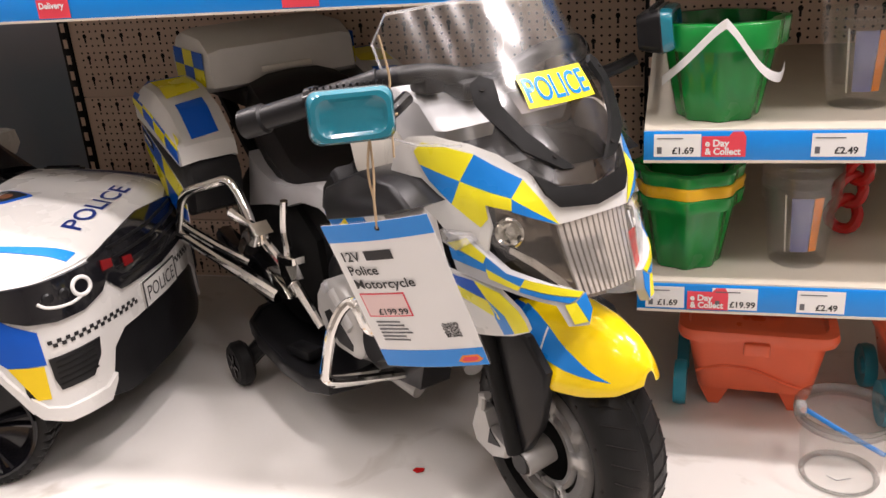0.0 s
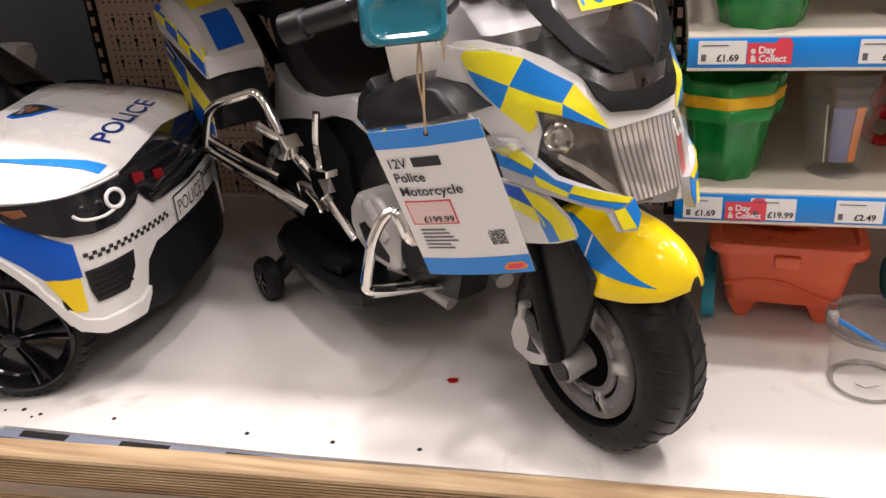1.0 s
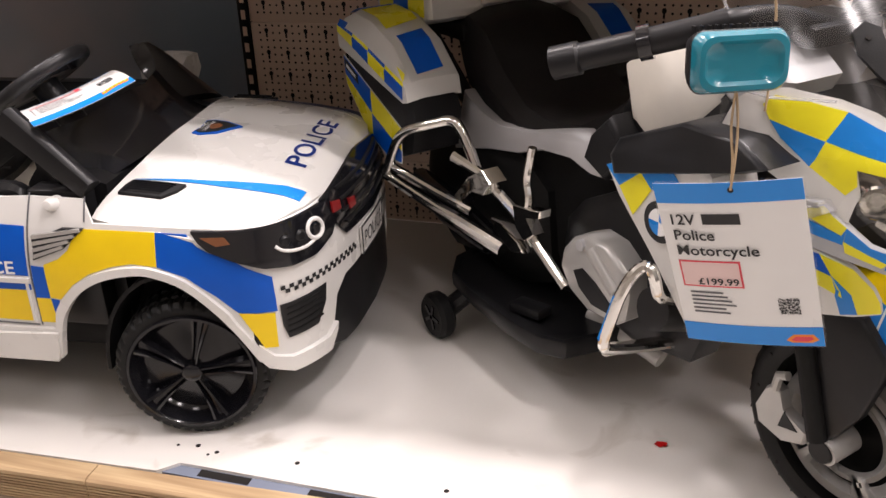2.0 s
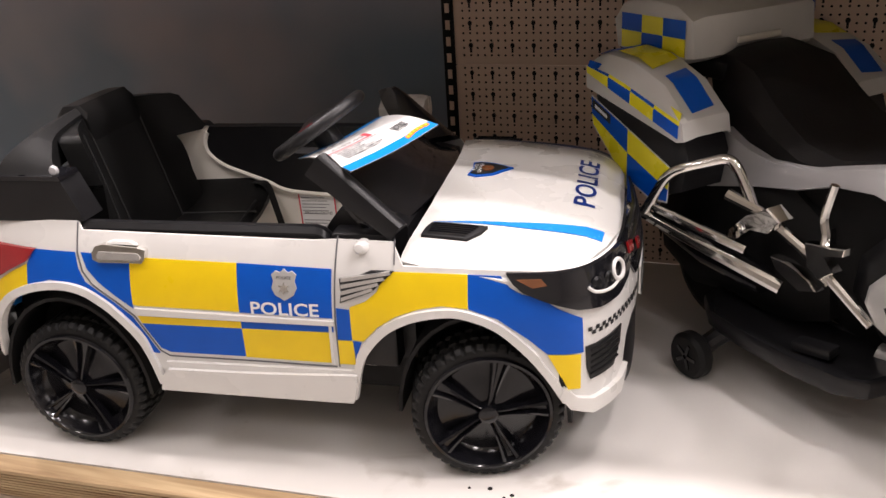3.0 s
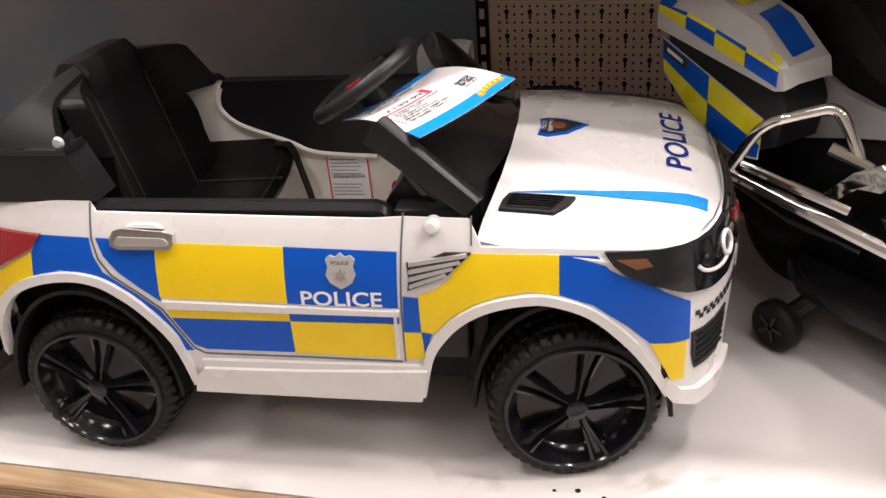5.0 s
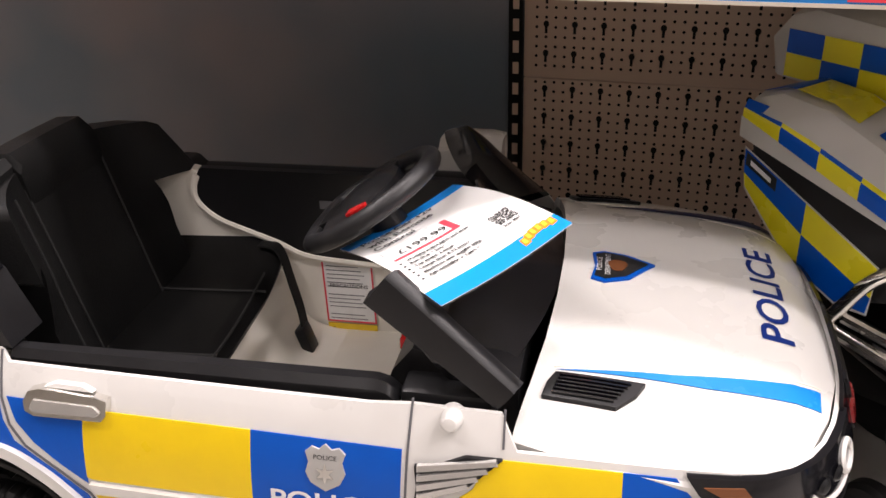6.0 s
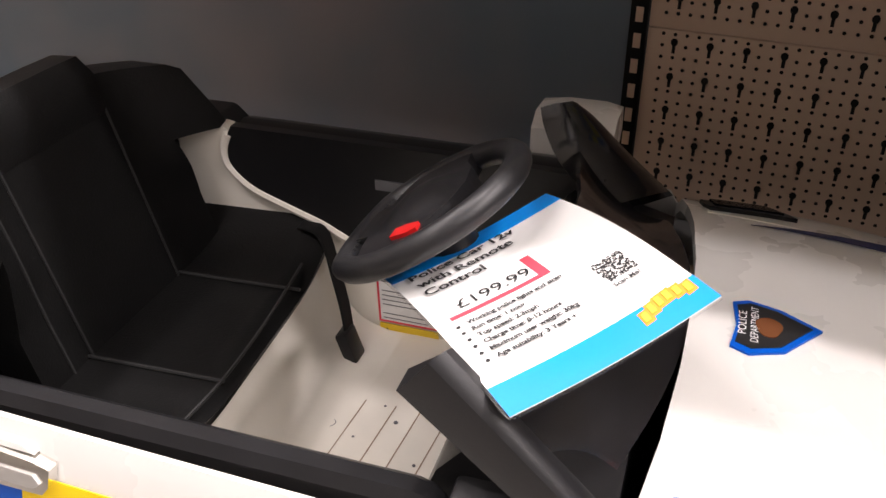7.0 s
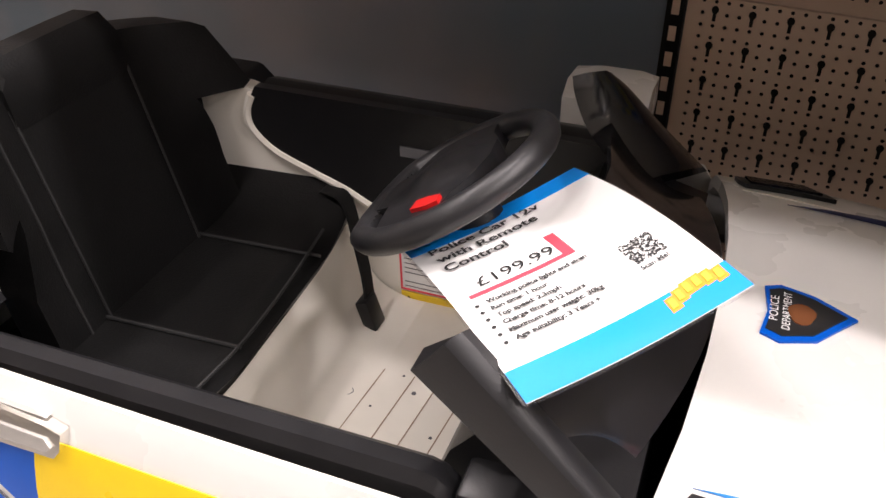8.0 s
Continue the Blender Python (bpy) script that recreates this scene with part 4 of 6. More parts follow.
# warning label
lb = lambda u, v, o=0.0: Vector((.205 + u, .4745 - (.128 + v - .14) * .06 - o - .0015, .128 + v + .024))
lab = part("warning_label", sheet(rect(0, .026, .075, .150), lb, 0.001, 0.1, 0.0008), CARD, car, "white and red warning label")
bm = bmesh.new()
for q in (rect(0, .026, .0025, .150), rect(.0725, .026, .075, .150), rect(0, .1475, .075, .150), rect(0, .026, .075, .0285)):
    add(bm, sheet(q, lb, 0.0005, 0.1, 0.0014))
part("label_border", bm, CARDRED, lab)
part("label_yellow", sheet(rect(0, .002, .075, .023), lb, 0.001, 0.1, 0.0008), WARNYEL, lab)
part("label_text", laid(letters("WARNING", 0.005, 0.032), lambda u, v: lb(.018 + u, .138 + v, .0016)), INKGREY, lab)
part("label_text", laid(letters("PRECAUTIONS", 0.006, 0.056), lambda u, v: lb(.010 + u, .086 + v, .0016)), INK, lab)
bm = bmesh.new()
for k in range(16):
    if k in (2, 7):
        continue
    add(bm, sheet(rect(.006, .032 + k * .0068, .062 - (k * 37 % 11) * .001, .0332 + k * .0068), lb, 0.0003, 0.1, 0.0014))
part("label_line", bm, INKGREY, lab)
part("label_line", sheet(rect(.018, .010, .068, .0125), lb, 0.0003, 0.1, 0.0014), INK, lab)
part("label_sign", sheet([(.004, .006), (.015, .006), (.0095, .017)], lb, 0.0003, 0.1, 0.0014), INK, lab)
# seat: a shallow cushion, a bucket back with forward wings, and a head pad
cush = []
for k in range(15):
    q = k / 14
    row = []
    for y in [.082 + .384 * m / 18 for m in range(19)]:
        d = y - MID
        z = .270 + .026 * max(0.0, abs(d) - .078) ** 2 / .088 ** 2 * (1.0 if d > 0 else .6) + .010 * q
        fx = .168 - .05 * max(0.0, y - .20)
        row.append((Vector((-.06 + (fx + .06) * q, y, z - (.010 if k == 14 else 0))), Vector((-.06 + (fx - .010 + .06) * q, y, .246 + (z - .27) * .5))))
    cush.append([a for a, b in row] + [b for a, b in reversed(row)])
part("seat_cushion", loft(bmesh.new(), cush), LEATHER, car, "black vinyl seat cushion with a stitched middle panel", angle=50)


def seat_shell(u, v, o=0.0):
    w = max(0.0, abs(u) - .075) / .105
    x = .012 - .26 * (v - .27) + (.062 if v > .40 else .026 + .036 * max(0.0, v - .34) / .06) * w ** 1.6
    return Vector((x + o, MID + u, v))


bh = [(0, .512), (.055, .512), (.074, .500), (.12, .494), (.148, .490), (.159, .483), (.170, .450), (.179, .420), (.172, .413), (.130, .412), (.140, .378), (.147, .340), (.150, .25)]
part("seat_back", sheet([(-a, b) for a, b in reversed(bh)] + bh[1:], seat_shell, 0.042, 0.016, 0.0), LEATHER, car, "black vinyl bucket seat back with wings", angle=50)
pad = [[Vector((x, MID + d * k, z)) for x, z in ((-.100, .445), (-.098, .505 - e), (-.085, .519 - e), (-.055, .521 - e), (-.041, .508 - e), (-.036, .470), (-.040, .445))] for d, k, e in ((-1, .076, .010), (-1, .070, .001), (-1, .03, 0), (1, .03, 0), (1, .070, .001), (1, .076, .010))]
part("headrest", loft(bmesh.new(), pad), LEATHER, car, angle=40)
bm = bmesh.new()
for y in (.207, 2 * MID - .207):
    tube(bm, catmull([(-.03, y, .2735), (.06, y, .277), (.160, y, .2815)], 6), .0020, 6)
tube(bm, catmull([(.158, .10, .2925), (.158, .20, .2825), (.153, .30, .2822), (.146, .40, .2905)], 6), .0018, 6)
part("seat_piping", bm, PIPING, car)
for u in (-.105, -.075, .075):
    part("back_piping", tube(bmesh.new(), [seat_shell(u, .27 + .03 * k, .001) for k in range(8)], .0016, 6), PIPING, car)
# safety belt
bl = [Vector(p) for p in ((.120, .452, .308), (.145, .446, .308), (.158, .440, .294), (.170, .432, .258), (.182, .422, .226), (.190, .412, .200))]
bm = bmesh.new()
loft(bm, [[p + Vector((0, -.010, 0)), p + Vector((0, .010, 0)), p + Vector((.003, .010, .002)), p + Vector((.003, -.010, .002))] for p in catmull(bl, 5)])
belt = part("seat_belt", bm, MATTE, car)
part("buckle", box(bmesh.new(), -.008, .008, -.013, .013, -.020, .020, Matrix.Translation((.194, .407, .186)) @ Matrix.Rotation(radians(-18), 4, "Y"), .003), BLACK, belt)
part("buckle_tongue", box(bmesh.new(), -.005, .005, -.009, .009, -.006, .006, Matrix.Translation((.198, .405, .166)), .002), GLOSS, belt)

# rear quarters with a flat ledge, and the hoop that sweeps up to the head pad
rd = [[Vector((x, y, z)) for x, z in ((-.122, .384), (-.109, .448), (-.104, .453), (.004, .453), (.010, .448), (.036, .386))] for y in (.040, .046, .075, .090)]
rl = [[Vector((x, y, z)) for x, z in ((-.111, .450), (-.111, .457), (.010, .457), (.012, .450))] for y in (.037, .085)]
for far_side in (0, 1):
    bm = loft(bmesh.new(), [[Vector((p.x, p.y, .384 + (p.z - .384) * (.4 if far_side else 1.0))) for p in r] for r in rd])
    quarter = part("rear_quarter", mirror_y(bm) if far_side else bm, BLACK, car, "black rear quarter panel")
    if far_side:
        continue
    part("quarter_ledge", loft(bmesh.new(), rl), GLOSS, quarter)
    rear_c = catmull([(-.104, .044, .452), (-.096, .060, .474), (-.082, .085, .492), (-.070, .130, .506), (-.066, .215, .514)], 5)
    front_c = catmull([(-.004, .048, .452), (-.012, .062, .466), (-.026, .085, .480), (-.045, .130, .496), (-.050, .215, .508)], 5)
    secs = []
    for p, q in zip(rear_c, front_c):
        m = (p + q) / 2 + Vector((0, -.004, .006))
        secs.append([p, m, q, Vector((q.x - .004, q.y + .014, .446)), Vector(((p.x + q.x) / 2, (p.y + q.y) / 2 + .014, .444)), Vector((p.x + .006, p.y + .014, .446))])
    bm = loft(bmesh.new(), secs)
    part("roll_hoop", bm, MATTE, car, "black rear hoop")
part("rear_deck", box(bmesh.new(), -.155, -.03, .06, 2 * MID - .06, .36, .398, None, .01), BLACK, car)
part("rear_ledge", sheet([(-.158, MID), (-.156, .16), (-.149, .105), (-.137, .075), (-.115, .054), (.02, .040), (.02, .10), (-.10, .12), (-.12, MID), (-.10, 2 * MID - .12), (.02, 2 * MID - .10), (.02, 2 * MID - .040), (-.115, 2 * MID - .054), (-.137, 2 * MID - .075), (-.149, 2 * MID - .105), (-.156, 2 * MID - .16)], lambda u, v, o: Vector((u, v, .3865 + o)), 0.006, 0.03), WHITE, car)
part("roof_catch", lathe(bmesh.new(), [(0, .006), (.006, .005), (.008, 0)], 14, "z", Matrix.Translation((.000, .047, .464)) @ pose(0, 0, 0, 90)), GREY, car)

# windscreen frame and cowl in black
cowl = lambda u, v, o=0.0: Vector((.557 - 1.05 * (u - MID) ** 2 * (1 - v) - .135 * v + o * .5, u, .392 - .5 * (u - MID) ** 2 + .078 * v - .02 * math.sin(math.pi * v) + o))
cw = [(.062, 0), (.49, 0), (.485, .95), (.38, .80), (.18, .80), (.068, .95)]
part("windscreen", sheet(cw, cowl, 0.006, 0.03), GLOSS, car, "gloss black windscreen cowl")
secs = []
for k in range(9):
    t = k / 8
    x, z, y = .408 + .117 * t, .474 - .094 * t, .060 - .016 * t
    h, w = .0145 - .004 * t, .012
    secs.append([Vector((x - h, y - w * .8, z - h)), Vector((x - h * .2, y - w, z)), Vector((x + h * .45, y - w * .9, z + h * .85)), Vector((x + h * .7, y - w * .6, z + h * 1.05)), Vector((x + h * .95, y - w * .1, z + h * 1.1)), Vector((x + h * 1.05, y + w * .7, z + h * .8)), Vector((x + h * .8, y + w, z + h * .4)), Vector((x - h, y + w, z - h))])
part("windscreen_post", loft(bmesh.new(), secs), BLACK, car)
pl_in = catmull([(.393, .444, .487), (.398, .442, .468), (.412, .440, .440), (.435, .438, .415), (.465, .436, .395)], 4)
pl_out = catmull([(.424, .468, .486), (.440, .484, .467), (.462, .497, .440), (.490, .504, .412), (.520, .507, .386)], 4)
part("screen_pillar", loft(bmesh.new(), [[a, (a * .75 + b * .25) + Vector((.004, -.002, .004)), (a * .3 + b * .7) + Vector((.006, -.002, .005)), b, b + Vector((.004, .008, -.008)), a + Vector((.010, .010, -.010))] for a, b in zip(pl_in, pl_out)]), GLOSS, car, "gloss black windscreen pillar", angle=60)
mir = part("wing_mirror", loft(bmesh.new(), [[Vector((x, y, z)) for y, z in ((.505 - a, .402), (.505 - a, .438 + a), (.525, .450 + a), (.572, .446 + a), (.580, .418), (.56, .400))] for x, a in ((.372, 0), (.40, .004), (.44, .004), (.458, 0))]), WHITE, car, "white wing mirror")
part("mirror_glass", sheet([(.513, .406), (.568, .406), (.570, .438), (.520, .442)], lambda u, v, o: Vector((.371 - o, u, v)), 0.002, 0.1), CHROME, mir)

# dashboard and steering wheel
part("dashboard", loft(bmesh.new(), [[Vector((x, y, z)) for x, z in ((.47, .16), (.405, .20), (.395, .335), (.41, .375), (.43, .40), (.53, .375), (.53, .16))] for y in (.075, .10, .28, .45, .475)]), BLACK, car, "black dashboard")
part("dash_switch", box(bmesh.new(), .398, .408, .150, .166, .348, .362, None, .002), RED, car, "red dashboard switch")
part("pedal_box", box(bmesh.new(), .352, .392, .062, .135, .150, .222, None, .006), BLACK, car)
bm = bmesh.new()
for k in range(5):
    box(bm, .349, .353, .082, .126, .164 + k * .010, .168 + k * .010)
part("pedal_rib", bm, MATTE, car)
part("pedal_lettering", laid(letters("OFF", 0.0055), lambda u, v: Vector((.358 + v, .075 + u, .2232))), INKWHITE, car)
SW = Matrix.Translation((.352, .236, .480)) @ Matrix.Rotation(radians(-33), 4, "Y") @ Matrix.Diagonal((.78, .76, .85, 1))
bm = bmesh.new()
ringp = []
for k in range(64):
    a = 2 * math.pi * k / 64
    x, y = .101 * math.cos(a), .104 * math.sin(a)
    if x < -.076:
        x = -.076 + (x + .076) * .35
        y *= 1.04
    ringp.append(SW @ Vector((x, y, 0)))
tube(bm, ringp, .0104, 14, True)
wheel = part("steering_wheel", bm, GRIPV, car, "black stitched flat-bottomed steering wheel")
hub = bmesh.new()
ho = [(-.078, -.030), (-.056, -.036), (-.052, -.062), (-.044, -.090), (.026, -.096), (.030, -.066), (.044, -.040), (.050, 0), (.044, .040), (.030, .066), (.026, .096), (-.044, .090), (-.052, .062), (-.056, .036), (-.078, .030)]
add(hub, sheet(ho, lambda u, v, o: SW @ Vector((u, v, o + .012 * max(0.0, 1 - (u * u / .0022 + v * v / .0030)))), 0.020, 0.012, 0.009))
part("wheel_hub", hub, BLACK, wheel)
part("wheel_button", sheet([(-.006, -.080), (.014, -.086), (.026, -.084), (.024, -.070), (.008, -.064), (-.006, -.062)], lambda u, v, o: SW @ Vector((u, v, o)), 0.008, 0.02, 0.0125), RED, wheel, "red horn button")
bm = bmesh.new()
for k in range(64):
    a = 2 * math.pi * (k + .5) / 64
    x, y = .0935 * math.cos(a), .0965 * math.sin(a)
    if x < -.070:
        x = -.070
    box(bm, -.0026, .0026, -.0007, .0007, .0066, .0080, SW @ Matrix.Translation((x, y, 0)) @ Matrix.Rotation(a, 4, "Z"))
part("wheel_stitch", bm, PIPING, wheel)
part("steering_column", tube(bmesh.new(), [SW @ Vector((0, 0, -.01)), SW @ Vector((0, 0, -.10))], .022, 14), BLACK, car)


def printed(text, height, surf, u, v, material, parent, width=None, bold=0.0, name="print"):
    return part(name, laid(letters(text, height, width, bold), lambda a, b: surf(u + a, v + b, 0.0018)), material, parent)


def code_patch(surf, u, v, size, parent):
    """A square of scattered dark cells, no real code."""
    rnd = random.Random(5)
    bm = bmesh.new()
    n = 21
    c = size / n
    for i in range(n):
        for j in range(n):
            if rnd.random() < 0.48:
                add(bm, sheet(rect(u + i * c, v + j * c, u + (i + 1) * c, v + (j + 1) * c), surf, 0.0002, 1.0, 0.0010))
    part("print_patch", bm, INK, parent)


def price_card(name, surf, title, lines, price, label, group=""):
    """An A5 shelf card, lying on surf with its lower left corner at 0, 0."""
    ob = thing(name, pose(0, 0, 0), label, "price card", group)
    W, Ht = .148, .210
    out = [(x + W / 2, y + Ht / 2) for x, y in rounded(W + .004, Ht + .004, .005)]
    part("laminate", sheet(out, surf, 0.0008, 0.03, -0.0002), CLEAR, ob).visible_shadow = False
    part("card", sheet(rect(0, 0, W, Ht), surf, 0.0004, 0.012, 0.0002), CARD, ob)
    part("blue_band", sheet(rect(0, 0, W, .026), surf, 0.0002, 0.012, 0.0007), CARDBLUE, ob)
    part("blue_band", sheet(rect(0, .186, W, Ht), surf, 0.0002, 0.012, 0.0007), CARDBLUE, ob)
    return ob


CBL, CBR, CUP = Vector((-.959, 1.206, .470)), Vector((-.869, 1.316, .508)), Vector((-.155, .138, -.031))
cu_ = (CBR - CBL).normalized()
cv_ = (CUP - cu_ * CUP.dot(cu_)).normalized()
cn_ = cu_.cross(cv_)
card_on_car = lambda u, v, o=0.0: CBL + cu_ * u + cv_ * v + cn_ * (o + .010 * (math.sin(math.pi * min(max(v / .21, 0), 1)) - .35 * math.sin(math.pi * min(max(u / .148, 0), 1))))
card = price_card("price_card_car", card_on_car, None, None, None, "white and blue A5 price card leaning on the steering wheel")
for k, tx in enumerate(("Police Car 12v", "with Remote", "Control")):
    printed(tx, .0102, card_on_car, .012, .173 - k * .0165, INK, card, None, .0003, "title")
part("price_back", sheet(rect(.012, .098, .088, .131), card_on_car, 0.0002, 0.03, 0.0008), CARDRED, card)
part("price_label", sheet(rect(.011, .102, .080, .131), card_on_car, 0.0002, 0.03, 0.0010), CARD, card)
printed("£199.99", .011, card_on_car, .022, .106, INK, card, .056, 0, "price")
for k, tx in enumerate(("Working police lights and siren", "Run time: 1 hour", "Top speed: 2.3mph", "Charge time: 8-12 hours", "Maximum user weight: 30kg", "Age suitability: 3 Years +")):
    printed(tx, .0039, card_on_car, .018, .086 - k * .0082, INK, card, None, .00028, "line")
    part("bullet", laid(lathe(bmesh.new(), [(0, 0), (.0016, 0)], 8), lambda u, v, k=k: card_on_car(.012 + u, .088 - k * .0082 + v, .0010)), INK, card)
code_patch(card_on_car, .108, .058, .023, card)
printed("Scan Me!", .0038, card_on_car, .108, .0505, INK, card, None, .0002)
bm, bo = bmesh.new(), bmesh.new()
for k in range(6):
    u0, v0 = .102 + k * .0068, .010 + .006 * math.sin(math.pi * (k + .5) / 6) + .0006 * k
    add(bo, sheet([(u0 - .0008, v0 - .0012), (u0 + .0072, v0 - .0004), (u0 + .0076, v0 + .0112), (u0 + .0004, v0 + .0106)], card_on_car, 0.0002, 0.02, 0.0010))
    add(bm, sheet([(u0 + .0008, v0 + .0012), (u0 + .0048, v0 + .0016), (u0 + .0052, v0 + .0086), (u0 + .0016, v0 + .0082)], card_on_car, 0.0002, 0.02, 0.0016))
part("logo", bo, ORANGE, card)
part("logo_shape", bm, WARNYEL, card)

# ---- the toy police motorcycle ----
BIKE = pose(.129, 1.252, 0, 0, 0, -43)       # front wheel's foot; x forward, y to its left
bike = thing("toy_motorcycle", BIKE, "white ride-on toy police motorcycle with blue and yellow checks", "toy motorcycle")


def at(f, r, z):
    """A point of the motorcycle: forward, to its right, up."""
    return Vector((f, -r, z))


NZ = [.28, .36, .40, .45, .50, .55, .60, .65, .70, .75]
NF = [.095, .10, .085, .065, .05, .02, -.015, -.06, -.11, -.16]
NW = [.55, .75, .86, .95, 1.0, 1.0, .97, .92, .88, .86]
ND = catmull([(0, 0, 0), (.004, .042, 0), (.016, .076, 0), (.040, .102, 0), (.085, .126, 0), (.16, .145, 0), (.26, .150, 0), (.38, .135, 0)], 8)
NS = [0.0]
for _a, _b in zip(ND, ND[1:]):
    NS.append(NS[-1] + (_b - _a).length)
NX, NY = [p.x for p in ND], [p.y for p in ND]


def nose(s, z, off=0.0):
    """A point of the front fairing: s along its girth from the middle, right side plus."""
    def raw(q, h):
        a = abs(q)
        return Vector((np.interp(h, NZ, NF) - np.interp(a, NS, NX), -math.copysign(1, q) * np.interp(a, NS, NY) * np.interp(h, NZ, NW), h))
    p = raw(s, z)
    if off:
        n = (raw(s + .004, z) - raw(s - .004, z)).cross(raw(s, z + .004) - raw(s, z - .004)).normalized()
        if n.y * math.copysign(1, s) > 0 and abs(s) > 0.03 or (abs(s) <= 0.03 and n.x < 0):
            n = -n
        p = p + n * off
    return p


def both(poly):
    return (poly, [(-s, z) for s, z in reversed(poly)])


def slab(outline, r0, r1, bevel=0.006, step=0.2, pinch=0.0):
    """A bevelled plate of the motorcycle: outline in forward and up, from r0 to r1 on its right."""
    bm = bmesh.new()
    n = len(outline)
    cf, cz = sum(p[0] for p in outline) / n, sum(p[1] for p in outline) / n

    def ring(r, k):
        return [at(cf + (f - cf) * k, r, cz + (z - cz) * k) for f, z in outline]
    k = 1 - bevel / 0.06
    secs = [ring(r0, 1.0), ring(r1 - bevel, 1.0), ring(r1 - bevel * .3, (1 + k) / 2), ring(r1, k - pinch)]
    loft(bm, secs)
    return bm


def two_sided(name, make, material, label=""):
    for side in (1, -1):
        bm = make()
        if side < 0:
            for v in bm.verts:
                v.co.y = -v.co.y
            bmesh.ops.reverse_faces(bm, faces=bm.faces)
        part(name, bm, material, bike, label)


# front wheel
RW, RX = 0.147, -0.002      # wheel radius; the steered wheel stands a little to the right
bm = bmesh.new()
lathe(bm, [(.104, -.032), (.106, -.046), (.116, -.049), (.130, -.048), (.139, -.042), (.1445, -.029), (.147, -.012), (.1445, -.0075), (.1445, -.0045), (.147, -.002), (.147, .010), (.1445, .029), (.139, .042), (.130, .048), (.116, .049), (.106, .046), (.104, .032), (.104, -.032)], 72, "y", pose(-.006, -RX, RW))
fw = part("front_wheel", bm, RUBBER, bike, "black plastic front wheel with a smooth tread")
bm = bmesh.new()
lathe(bm, [(.105, -.032), (.102, -.026), (.098, .000), (.030, .004), (.0, .004)], 60, "y", pose(-.006, -RX, RW))
lathe(bm, [(.105, .032), (.102, .026), (.098, .006), (.030, .006), (.0, .006)], 60, "y", pose(-.006, -RX, RW))
part("wheel_dish", bm, MATTE, fw)
bm = bmesh.new()
for k in range(14):
    a = 2 * math.pi * k / 14
    for sgn in (-1, 1):
        lathe(bm, [(0, .0006), (.0022, .0006), (.0026, -.001)], 8, "z", Matrix.Translation((.122 * math.cos(a) - .006, sgn * .0492 - RX, RW + .122 * math.sin(a))) @ pose(0, 0, 0, -90 * sgn))
part("wheel_dot", bm, HOLE, fw)["kind"] = "stuff"
bm = bmesh.new()
for k in range(36):
    a = 2 * math.pi * k / 36
    for sgn in (-1, 1):
        pts = [(.1475, .010, 0.0), (.1462, .024, .05), (.1425, .036, .10), (.1385, .0435, .135)]
        tube(bm, [Vector((r * math.cos(a + da) - .006, sgn * y - RX, RW + r * math.sin(a + da))) for r, y, da in pts], .0009, 5)
part("tread_line", bm, HOLE, fw)["kind"] = "stuff"
for sgn in (1, -1):
    yy = -sgn * .044 - RX
    bm = bmesh.new()
    n = 60
    for r0, r1, gaps in ((.048, .060, False), (.066, .091, False), (.060, .066, True)):
        for k in range(n):
            if gaps and k % 12 > 2:
                continue
            a0, a1 = 2 * math.pi * k / n, 2 * math.pi * (k + 1) / n
            vs = []
            for y in (yy, yy + sgn * .005):
                vs.append([bm.verts.new((r * math.cos(a), y, RW + r * math.sin(a))) for a, r in ((a0, r0), (a1, r0), (a1, r1), (a0, r1))])
            bm.faces.new(vs[0]), bm.faces.new(vs[1][::-1])
            for i in range(4):
                bm.faces.new((vs[0][i], vs[0][(i + 1) % 4], vs[1][(i + 1) % 4], vs[1][i]))
    bmesh.ops.remove_doubles(bm, verts=bm.verts, dist=1e-5)
    part("brake_disc", bm, SILVER, fw, "silver brake disc")
bm = bmesh.new()
for k in range(5):
    a = radians(20 + 72 * k)
    box(bm, .078, .103, -.006, .006, -.022, -.016, Matrix.Translation((0, -RX, RW)) @ Matrix.Rotation(-a, 4, "Y"), .001)
part("wheel_spoke", bm, SILVER, fw)
two_sided("axle_sleeve", lambda: tube(bmesh.new(), [at(-.006, .030, RW - .008), at(-.008, .072, RW - .016)], [.021, .020], 24), SILVER, "silver axle sleeve")
two_sided("axle_cap", lambda: tube(bmesh.new(), [at(-.008, .070, RW - .016), at(-.008, .0765, RW - .016)], [.017, .015], 20), BLACK)
# fork legs, covers and brake callipers
two_sided("fork_cover", lambda: slab([(-.030, .145), (-.050, .21), (-.085, .31), (-.050, .33), (.010, .320), (.045, .285), (.046, .258), (.030, .200), (.006, .160), (-.012, .135)], .060, .074, .004), BLACK, "dark fork cover")
two_sided("fork_leg", lambda: tube(bmesh.new(), [at(-.012, .078, RW), at(-.065, .080, .31), at(-.085, .076, .40)], .012, 12), MATTE)
two_sided("brake_calliper", lambda: slab([(-.092, .128), (-.100, .150), (-.088, .182), (-.078, .190), (-.066, .186), (-.058, .165), (-.022, .150), (-.026, .132), (-.055, .120)], .070, .086, .004), SILVER, "silver brake calliper")
two_sided("calliper_slot", lambda: slab([(-.062, .140), (-.056, .164), (-.034, .147)], .084, .0872, .001), BLACK)
two_sided("calliper_arm", lambda: tube(bmesh.new(), [at(-.075, .084, .186), at(-.072, .084, .207), at(-.060, .084, .212)], .006, 8), SILVER)

# mudguard


